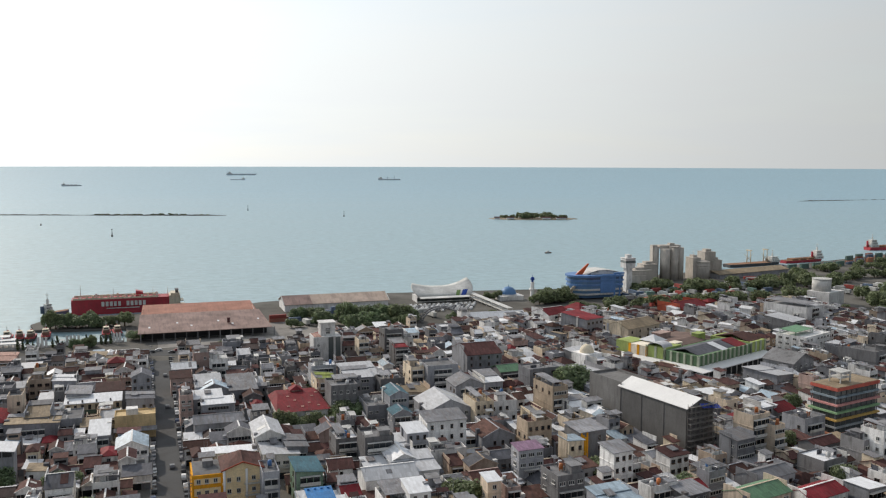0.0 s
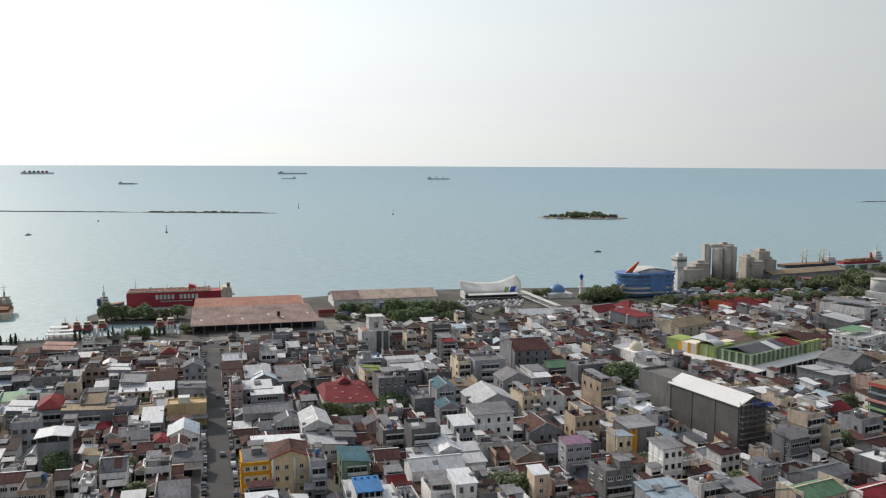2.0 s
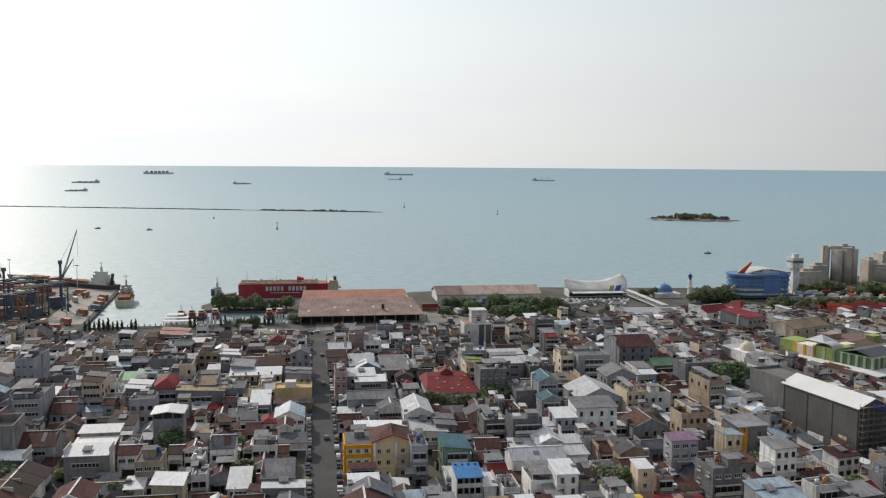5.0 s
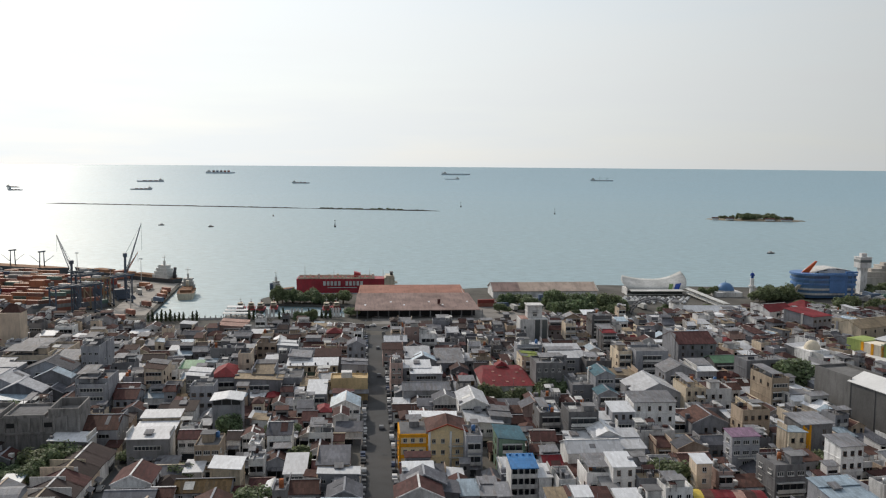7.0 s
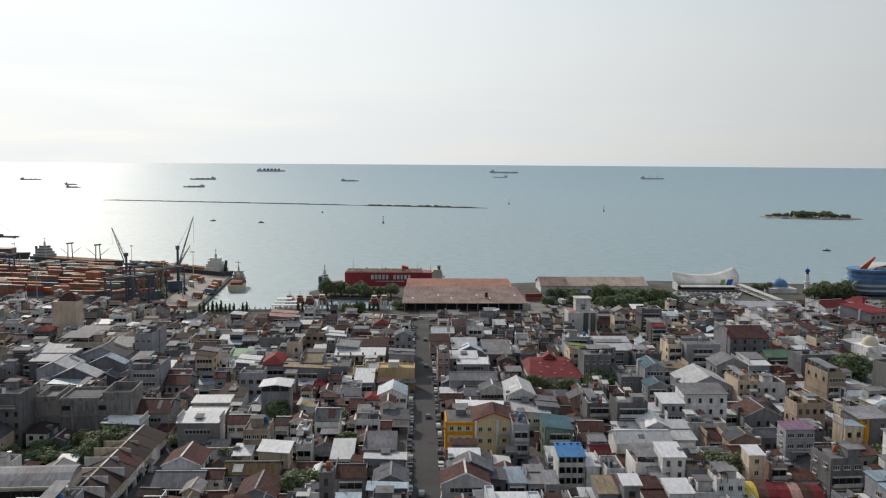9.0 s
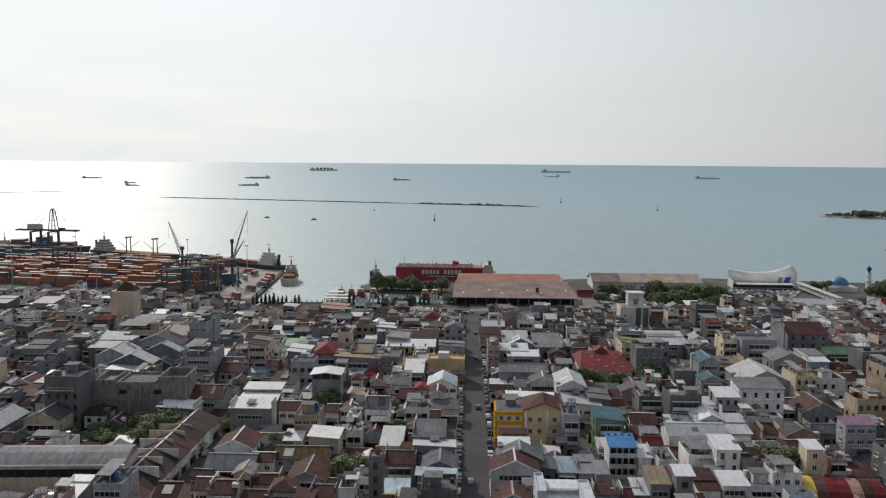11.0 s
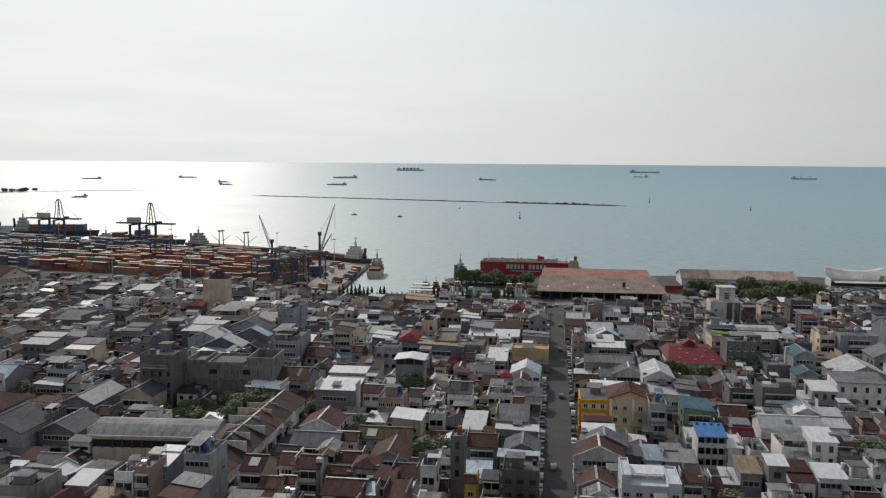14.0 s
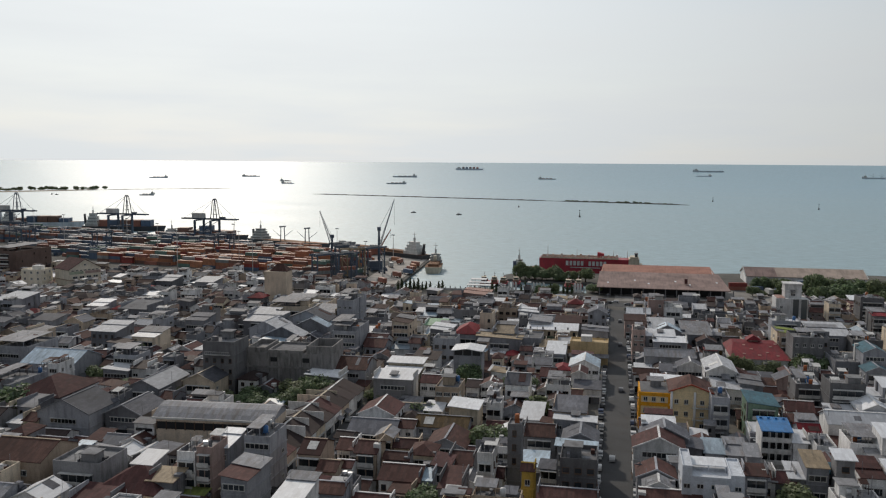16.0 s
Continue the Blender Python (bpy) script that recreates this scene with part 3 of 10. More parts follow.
def house_shapes(rnd, w, d, h, ty, built_on=True):
    """Walls (slot 0) and roof (slot 0 cover, slot 1 trim, slot 2 grey sheet, slot 3 concrete) of a house on its own axes, street front at -y.
    ty: F flat with parapet, S single slope, Gu and Gv gable with the ridge across or along, H hip."""
    storeys = max(1, round(h / 3.4))
    a, b = w / 2, d / 2
    s, r = Shape(), Shape()
    side = rnd.random()
    o = rnd.uniform(0.25, 0.6)
    more = []            # party walls and rooms built on
    rings = [(-a, -b, a, b, 0)]
    for k in range(1, storeys):
        z, e = h * k / storeys, 0.14
        rings += [(-a, -b, a, b, z - 0.14), (-a - e, -b - e, a + e, b + e, z - 0.14), (-a - e, -b - e, a + e, b + e, z + 0.1), (-a, -b, a, b, z + 0.1)]
    if ty == "F":
        p, t = rnd.choice((0.5, 0.8, 1.0)), 0.2
        rings += [(-a, -b, a, b, h + p), (-a + t, -b + t, a - t, b - t, h + p), (-a + t, -b + t, a - t, b - t, h)]
        s.loft(rings, 0)
        r.box(-a + t + 0.01, -b + t + 0.01, h - 0.1, a - t - 0.01, b - t - 0.01, h + 0.06, 0)
        if w > 5 and d > 6 and rnd.random() < 0.6:                  # stair head
            cx, cy = rnd.uniform(-a + 2, a - 2), rnd.choice((b - 2.2, -b + 2.4, 0))
            r.box(cx - 1.6, cy - 1.7, h, cx + 1.6, cy + 1.7, h + 2.5, 1)
            r.box(cx - 2.0, cy - 2.2, h + 2.5, cx + 2.0, cy + 2.0, h + 2.65, 3)
        if w > 5 and rnd.random() < 0.45:                            # light roof over part of the deck
            x1 = rnd.uniform(-0.2, 0.8) * a
            r.slab((-a + .3, -b + .5, h + 2.4), (x1, -b + .5, h + 2.4), (x1, b - .5, h + 2.9), (-a + .3, b - .5, h + 2.9), 0.12, 2)
            for px, py in ((-a + .5, -b + .7), (x1 - .2, -b + .7), (-a + .5, b - .7), (x1 - .2, b - .7)):
                r.box(px - .08, py - .08, h, px + .08, py + .08, h + 2.4, 1)
    elif ty == "S":
        rise = min(1.6, 0.09 * d + 0.2)
        z = (h, h, h + rise, h + rise) if side < 0.7 else (h + rise * 0.6, h, h, h + rise * 0.6)
        s.loft(rings, 0, False)
        s.box(-a, -b, h * (storeys - 1) / storeys + 0.1, a, b, h, 0, z)
        s.weld()
        k = rise / d * o if side < 0.7 else 0
        if d > 9 and rnd.random() < 0.5:                             # two lengths of sheet, one lapping over the other
            q = rnd.uniform(-0.2, 0.4) * b
            f_ = (q + b) / d
            zl, zr = z[0] + (z[3] - z[0]) * f_, z[1] + (z[2] - z[1]) * f_
            r.slab((-a - o, -b - o, z[0] + 0.18 - k), (a + o, -b - o, z[1] + 0.18 - k), (a + o, q + .3, zr + .16), (-a - o, q + .3, zl + .16), 0.12, 0)
            r.slab((-a - o, q, zl + 0.42), (a + o, q, zr + 0.42), (a + o, b + o, z[2] + 0.42 + k), (-a - o, b + o, z[3] + 0.42 + k), 0.14, 0 if rnd.random() < 0.6 else 2)
        else:
            r.slab((-a - o, -b - o, z[0] + 0.18 - k), (a + o, -b - o, z[1] + 0.18 - k), (a + o, b + o, z[2] + 0.18 + k), (-a - o, b + o, z[3] + 0.18 + k), 0.16, 0)
        if rnd.random() < 0.12 and w > 5:
            x0, y0 = rnd.uniform(-.7, 0) * a, rnd.uniform(-.6, .1) * b
            r.slab((x0, y0, h + rise * 0.6 + 0.5), (x0 + 2.4, y0, h + rise * 0.6 + 0.5), (x0 + 2.4, y0 + 3, h + rise + 0.6), (x0, y0 + 3, h + rise + 0.6), 0.3, 2)
    elif ty in ("Gv", "Gu"):
        rise = min(0.23 * w if ty == "Gv" else 0.2 * d, 3.6)
        rings += [(-a, -b, a, b, h)]
        s.loft(rings, 0)
        ra, rb = (0, -b - o, h + rise + 0.15), (0, b + o, h + rise + 0.15)
        if ty == "Gv":
            for yy, fl in ((-b, False), (b, True)):
                tri = [(-a, yy, h), (a, yy, h), (0, yy, h + rise)]
                s.face(tri[::-1] if fl else tri, 0)
            e = rise / a * o
            r.slab((-a - o, -b - o, h + 0.15 - e), ra, rb, (-a - o, b + o, h + 0.15 - e), 0.16, 0)
            r.slab(ra, (a + o, -b - o, h + 0.15 - e), (a + o, b + o, h + 0.15 - e), rb, 0.16, 0)
            r.box(-0.25, -b - o, h + rise + 0.08, 0.25, b + o, h + rise + 0.2, 1)
            r.slab((-a - o, -b - o - 0.06, h + 0.2 - e), (0, -b - o - 0.06, h + rise + 0.2), (0, -b - o + 0.1, h + rise + 0.2), (-a - o, -b - o + 0.1, h + 0.2 - e), 0.3, 1)
            r.slab((0, -b - o - 0.06, h + rise + 0.2), (a + o, -b - o - 0.06, h + 0.2 - e), (a + o, -b - o + 0.1, h + 0.2 - e), (0, -b - o + 0.1, h + rise + 0.2), 0.3, 1)
        else:
            for xx, fl in ((-a, True), (a, False)):
                tri = [(xx, -b, h), (xx, b, h), (xx, 0, h + rise)]
                s.face(tri[::-1] if fl else tri, 0)
            e = rise / b * o
            r.slab((-a - o, -b - o, h + 0.15 - e), (a + o, -b - o, h + 0.15 - e), (a + o, 0, h + rise + 0.15), (-a - o, 0, h + rise + 0.15), 0.16, 0)
            r.slab((-a - o, 0, h + rise + 0.15), (a + o, 0, h + rise + 0.15), (a + o, b + o, h + 0.15 - e), (-a - o, b + o, h + 0.15 - e), 0.16, 0)
            r.box(-a - o, -0.25, h + rise + 0.08, a + o, 0.25, h + rise + 0.2, 1)
        s.weld()
    else:
        rise = min(4.0, 0.3 * min(w, d))
        rings += [(-a, -b, a, b, h)]
        s.loft(rings, 0)
        A, B = a + o, b + o
        if w > d:
            p, q = (-(A - B), 0, h + rise), (A - B, 0, h + rise)
            fc = [[(-A, -B, h), (A, -B, h), q, p], [(A, B, h), (-A, B, h), p, q], [(A, -B, h), (A, B, h), q], [(-A, B, h), (-A, -B, h), p]]
        else:
            p, q = (0, -(B - A), h + rise), (0, B - A, h + rise)
            fc = [[(A, -B, h), (A, B, h), q, p], [(-A, B, h), (-A, -B, h), p, q], [(-A, -B, h), (A, -B, h), p], [(A, B, h), (-A, B, h), q]]
        for f_ in fc:
            r.face([(v[0], v[1], v[2] + 0.2) for v in f_], 0)
        r.box(-A, -B, h - 0.02, A, B, h + 0.2, 0)
        r.weld()
    if ty in ("S", "Gu") and h > 4.5 and rnd.random() < 0.45:
        # party walls carried up past the roof, pale along the top
        for sx in (-1, 1):
            if rnd.random() < 0.7:
                x0, x1 = sorted((sx * a, sx * (a + 0.22)))
                y0, y1 = -b * rnd.uniform(0.3, 1.0), b
                z = h + (1.0 if ty == "S" else min(0.2 * d, 3.6) * 0.75) + rnd.uniform(0.5, 1.2)
                e = Shape()
                e.box(x0, y0, 0.5, x1, y1, z, 1)
                more.append(("party_wall", e))
    if ty in ("S", "Gu", "Gv") and d > 7.5 and w > 3.8 and h > 4 and built_on and rnd.random() < 0.4:
        # a room built on at the back, under its own sheet
        q, y0 = rnd.uniform(0.5, 0.95) * a, b * rnd.uniform(0.05, 0.4)
        x0 = rnd.uniform(-a, a - 2 * q)
        z = h + rnd.uniform(2.2, 3.4)
        e = Shape()
        e.box(x0, y0, h - 1.5, x0 + 2 * q, b, z, 1)
        e.slab((x0 - .3, y0 - .5, z + .1), (x0 + 2 * q + .3, y0 - .5, z + .1), (x0 + 2 * q + .3, b + .3, z + .6), (x0 - .3, b + .3, z + .6), 0.14, rnd.choice((0, 2, 2)))
        e.box(x0 + .4, y0 - .04, h + 1.2, x0 + 2 * q - .4, y0 + .02, h + 2.0, 4)
        more.append(("upper_room", e))
    return s, r, storeys, more


def clutter(rnd, w, d, h, ty):
    """Loose sheets, boxes and frames on a roof, as separate small shapes with a material slot: 0 white, 1 grey, 2 brown, 3 dark sheet."""
    out = []
    a, b = w / 2, d / 2
    for i in range(rnd.choice((0, 1, 1, 2) if ty == "F" else (0, 0, 0, 1)) if w > 4 else 0):
        e = Shape()
        cx, cy = rnd.uniform(-.6, .6) * a, rnd.uniform(-.6, .6) * b
        if ty == "F":
            z = h + rnd.choice((1.0, 1.6, 2.2))
            q, r_ = rnd.uniform(0.8, 1.8), rnd.uniform(0.8, 2.2)
            e.slab((cx - q, cy - r_, z), (cx + q, cy - r_, z), (cx + q, cy + r_, z + .35), (cx - q, cy + r_, z + .35), 0.08)
            for sx in (-1, 1):
                for sy in (-1, 1):
                    e.box(cx + sx * q * .9 - .05, cy + sy * r_ * .9 - .05, h, cx + sx * q * .9 + .05, cy + sy * r_ * .9 + .05, z)
        elif ty in ("Gv", "Gu"):
            # a sheet of another make mended into one slope
            rise = min(0.23 * w if ty == "Gv" else 0.2 * d, 3.6)
            q = rnd.uniform(0.5, 1.3)
            k0, k1 = rnd.uniform(0.05, 0.35), rnd.uniform(0.6, 0.95)
            z0, z1 = h + rise * k0 + 0.22, h + rise * k1 + 0.22
            if ty == "Gu":
                y0, y1 = -b * (1 - k0), -b * (1 - k1)
                e.slab((cx - q, y0, z0), (cx + q, y0, z0), (cx + q, y1, z1), (cx - q, y1, z1), 0.08)
            else:
                sg = -1 if rnd.random() < 0.5 else 1
                x0, x1 = sg * a * (1 - k0), sg * a * (1 - k1)
                pts = [(x0, cy - q, z0), (x1, cy - q, z1), (x1, cy + q, z1), (x0, cy + q, z0)]
                e.slab(*(pts if sg < 0 else pts[::-1]), 0.08)
        else:
            continue
        out.append((e, rnd.choice((0, 0, 1, 1, 2, 3))))
    return out


def bucket(w):
    """The widest front piece that fits a wall of width w."""
    return max([k for k in (3, 4, 5, 6, 8) if k <= w + 0.2] or [3])


def openings(rnd, x, w, d, h, storeys, many, cap):
    """Places of windows, shop fronts, awnings, loggias and balconies on the front and on the side wall that faces the flight."""
    out = []
    a, b, sh = w / 2, d / 2, h / storeys
    n_ = max(1, min(4, int(w / 2.2)))
    style = rnd.choice(("plain", "plain", "loggia", "loggia", "band", "mixed")) if w > 3.2 else "plain"
    k_ = bucket(w)
    for k in range(storeys):
        if k == 0:
            if w > 3.2 and rnd.random() < 0.8:
                out.append(("shop", k_, pose(0, -b, 0)))
                if rnd.random() < 0.6:
                    out.append(("awning", 0, pose(0, -b, 2.9)))
            continue
        here = rnd.choice(("plain", "loggia", "band")) if style == "mixed" else style
        if here == "loggia" and sh > 2.3:
            out.append(("loggia", k_, pose(0, -b, k * sh + 0.1)))
        elif here == "band":
            out.append(("band", k_, pose(0, -b, k * sh + 0.95)))
        else:
            if rnd.random() < 0.25 and w > 3.6:
                out.append(("balcony", 3 if w < 5.6 else 5 if w < 9 else 8, pose(0, -b, k * sh + 0.1)))
            for i in range(n_):
                if rnd.random() < 0.9:
                    out.append(("window", 0, pose(-a + w * (i + 0.5) / n_, -b, k * sh + 0.95)))
    if rnd.random() < many and d > 5:
        left = x > -60
        m_ = min(3, int(d / 3.4))
        for k in range(storeys):
            for i in range(m_):
                if rnd.random() < 0.5:
                    out.append(("window", 0, pose(-a if left else a, -b + d * (i + 0.5) / m_, k * sh + 0.95, 0, 0, -90 if left else 90)))
    return out[:cap]


ROOFTOP = Shape()      # small uncountable things on the roofs
M_RUST = material("rusty_orange", (0.36, 0.13, 0.06), vary=0.2, stain=0.4)
M_TANKSTEEL = material("tank_steel", (0.55, 0.55, 0.55), rough=0.35, metal=0.6, vary=0.1, stain=0.2)


def roof_bits(m, w, d, h, ty, seed):
    rnd = random.Random(seed)
    a, b = w / 2 - 0.5, d / 2 - 0.5
    if a < 1 or b < 1:
        return
    if ty != "F":
        # an aerial pole at the eaves, a vent pipe
        if rnd.random() < 0.35:
            x, y = rnd.choice((-a, a)), rnd.uniform(-b, b)
            e = Shape()
            e.rod((x, y, h), (x, y, h + rnd.uniform(2.2, 4)), 0.05, None, 4)
            ROOFTOP.append(e, m, [1])
        if rnd.random() < 0.35:
            x, y = rnd.choice((-a - .3, a + .3)), rnd.uniform(-b, b)
            e = Shape()
            q = rnd.uniform(0.5, 0.8)
            e.box(x - q, y - q, h * .3, x + q, y + q, h + rnd.uniform(0.4, 1.6))
            ROOFTOP.append(e, m, [rnd.choice((0, 1, 1, 3))])
        return
    for i in range(rnd.randint(2, 6)):
        x, y = rnd.uniform(-a, a), rnd.uniform(-b, b)
        k = rnd.random()
        e = Shape()
        if k < 0.3:
            q, r_, z = rnd.uniform(0.3, 0.9), rnd.uniform(0.3, 1.1), rnd.uniform(0.5, 1.6)
            e.box(x - q, y - r_, h, x + q, y + r_, h + z)
            slot = rnd.choice((0, 1, 1, 3, 2))
        elif k < 0.5:
            q = rnd.uniform(1.0, 2.2)
            if rnd.random() < 0.5:
                e.box(x - q, y - .1, h, x + q, y + .1, h + rnd.uniform(0.8, 2.0))
            else:
                e.box(x - .1, y - q, h, x + .1, y + q, h + rnd.uniform(0.8, 2.0))
            slot = rnd.choice((0, 1, 3))
        elif k < 0.62:
            e.rod((x, y, h + .6), (x, y, h + 2.0), 0.55, None, 9)
            e.box(x - .5, y - .5, h, x + .5, y + .5, h + .6)
            slot = rnd.choice((4, 5, 5, 0))
        elif k < 0.8:
            e.rod((x, y, h), (x, y, h + rnd.uniform(2, 4.5)), 0.05, None, 4)
            slot = rnd.choice((1, 3))
        else:
            q, r_, z = rnd.uniform(0.7, 1.6), rnd.uniform(0.8, 1.8), h + rnd.uniform(1.6, 2.5)
            e.slab((x - q, y - r_, z), (x + q, y - r_, z), (x + q, y + r_, z + .4), (x - q, y + r_, z + .4), 0.08)
            for sx in (-1, 1):
                for sy in (-1, 1):
                    e.box(x + sx * q * .9 - .05, y + sy * r_ * .9 - .05, h, x + sx * q * .9 + .05, y + sy * r_ * .9 + .05, z)
            slot = rnd.choice((0, 0, 1, 2, 2, 3))
        ROOFTOP.append(e, m, [slot])


def house(x, y, w, d, h, ty, rc, wc, rz, built_on=True):
    """A house as a thing of its own, with walls, roof, windows, shutters, awnings and balconies as parts."""
    rnd = random.Random(int(x * 37 + y * 91))
    HOUSES.append((x, y, w, d, rz))
    s, r, storeys, more = house_shapes(rnd, w, d, h, ty, built_on)
    word = {"F": "flat roof", "S": "low sloping roof", "Gu": "gable roof", "Gv": "gable roof", "H": "hip roof"}[ty]
    ob = thing("house", x, y, LAND, rz, "%s %s house with %s %s" % (("low", "two-storey", "three-storey", "tall")[min(3, storeys - 1)], WALL_WORD[wc], ROOF_WORD[rc], word.replace("flat roof", "roof") if rc == "c" else word),
               "house", "houses of the old town")
    part("body", s.mesh("body", [WALL[wc]]), ob)
    slots = [ROOF[rc], WALL[wc] if rc != "w" else M_TRIM, ROOF["g"], ROOF["c"], M_GLASS]
    part("roof", r.mesh("roof", slots), ob, ROOF_WORD[rc] + " roof")
    for nm, e in more:
        part(nm, e.mesh(nm, slots), ob)
    if ty == "F" and rnd.random() < 0.6 and w > 4:
        tx, ty_ = rnd.uniform(-w / 2 + 1.2, w / 2 - 1.2), rnd.uniform(-d / 2 + 1.2, d / 2 - 1.2)
        ca, sa = math.cos(radians(rz)), math.sin(radians(rz))
        k = rnd.randrange(3)
        thing("water_tank", x + ca * tx - sa * ty_, y + sa * tx + ca * ty_, LAND + h + 0.06, 0, "%s water tank on a flat roof" % ("orange plastic", "shiny steel", "blue plastic")[k], "water tank",
              "roof water tanks", me=TANKS[k])
    for e, k in clutter(rnd, w, d, h, ty) if rc != "k" else ():
        part("roof_shelter" if ty == "F" else "sheet_patch", e.mesh("sheet_patch", [(M_TRIM, ROOF["g"], ROOF["b"], ROOF["d"])[k]]), ob)
    roof_bits(pose(x, y, LAND, 0, 0, rz), w, d, h, ty, int(x * 13 + y * 7))
    style = rnd.choice(WIN)
    for kind, k, m in openings(rnd, x, w, d, h, storeys, 0.6, 15):
        if kind == "window":
            part("window", style, ob, "", m)
        elif kind == "shop":
            part("shop_front", SHOP[k], ob, "", m)
        elif kind == "loggia":
            part("loggia", LOGGIA[k], ob, "", m)
        elif kind == "band":
            part("window_band", BAND[k], ob, "", m)
        elif kind == "awning":
            part("awning", AWN, ob, "", m)
        else:
            part("balcony", BALC[k], ob, "", m)
    return ob


# the houses too many to count are joined; slots: walls, roofs, then trim, glass, grey sheet, concrete, shutter
ROW = Shape()
ROW_W, ROW_R = sorted(WALL_ROW), sorted(ROOF_ROW)
ROW_MATS = [WALL_ROW[k] for k in ROW_W] + [ROOF_ROW[k] for k in ROW_R] + [M_TRIM, M_GLASS, ROOF_ROW["g"], ROOF_ROW["c"], M_SHUTTER, M_FRAME]
N_W, N_ALL = len(ROW_W), len(ROW_W) + len(ROW_R)
WIN_SHAPES = [window_shape(0.95, 1.05, 2), window_shape(0.75, 1.15, 1), window_shape(1.5, 0.95, 2)]


def row_house(x, y, w, d, h, ty, rc, wc, rz, near):
    rnd = random.Random(int(x * 37 + y * 91))
    HOUSES.append((x, y, w, d, rz))
    s, r, storeys, more = house_shapes(rnd, w, d, h, ty)
    m = pose(x, y, LAND, 0, 0, rz)
    wi, ri = ROW_W.index(wc), N_W + ROW_R.index(rc)
    ROW.append(s, m, [wi])
    for e in [r] + [e for _, e in more]:
        ROW.append(e, m, [ri, wi if rc != "w" else N_ALL, N_ALL + 2, N_ALL + 3, N_ALL + 1])
    for e, k in clutter(rnd, w, d, h, ty):
        ROW.append(e, m, [(N_ALL, N_ALL + 2, N_W + ROW_R.index("b"), N_W + ROW_R.index("d"))[k]])
    roof_bits(m, w, d, h, ty, int(x * 13 + y * 7))
    style = rnd.choice(WIN_SHAPES)
    frame_slot = rnd.choice((N_ALL, N_ALL + 5, N_ALL + 2))
    for kind, k, q in openings(rnd, x, w, d, h, storeys, 0.5, 12 if near else 8):
        if kind == "window":
            ROW.append(style, m @ q, [frame_slot, N_ALL + 1])
        elif kind == "shop":
            ROW.append(SHOP_S[k], m @ q, [wi, N_ALL + 1, N_ALL + 4])
        elif kind == "loggia":
            ROW.append(LOGGIA_S[k], m @ q, [rnd.choice((wi, N_ALL)), N_ALL + 1])
        elif kind == "band":
            ROW.append(BAND_S[k], m @ q, [N_ALL, N_ALL + 1])
        elif kind == "awning":
            e = Shape()
            e.slab((-1.6, -1.5, -0.35), (1.6, -1.5, -0.35), (1.6, 0, 0.25), (-1.6, 0, 0.25), 0.08)
            ROW.append(e, m @ q, [N_ALL + 2])
        else:
            e = Shape()
            e.box(-k / 2, -1.0, -0.16, k / 2, 0, 0)
            e.box(-k / 2, -1.0, 0, k / 2, -0.9, 0.95)
            ROW.append(e, m @ q, [N_ALL])
    if ty == "F" and near and rnd.random() < 0.4:
        e = Shape()
        e.rod((0, 0, h), (0, 0, h + 1.6), 0.55, None, 9)
        ROW.append(e, m @ pose(rnd.uniform(-.5, .5) * w * .6, rnd.uniform(-.5, .5) * d * .6, 0), [rnd.choice((N_ALL, N_W + ROW_R.index("o")))])


def taken(x, y, w, d, gap=0.0):
    for hx, hy, hw, hd, hr in HOUSES:
        if abs(hx - x) + abs(hy - y) > 110:
            continue
        a = radians(hr)
        dx, dy = x - hx, y - hy
        lx, ly = math.cos(a) * dx + math.sin(a) * dy, -math.sin(a) * dx + math.cos(a) * dy
        if abs(lx) < (hw + w) / 2 * 0.92 + gap and abs(ly) < (hd + d) / 2 * 0.92 + gap:
            return True
    return False


H = functools.partial(house, built_on=False)

# ---- landmarks ----
def reserve(x, y, w, d, rz):
    HOUSES.append((x, y, w, d, rz))


def local(x, y, rz, lx, ly):
    a = radians(rz)
    return x + math.cos(a) * lx - math.sin(a) * ly, y + math.sin(a) * lx + math.cos(a) * ly


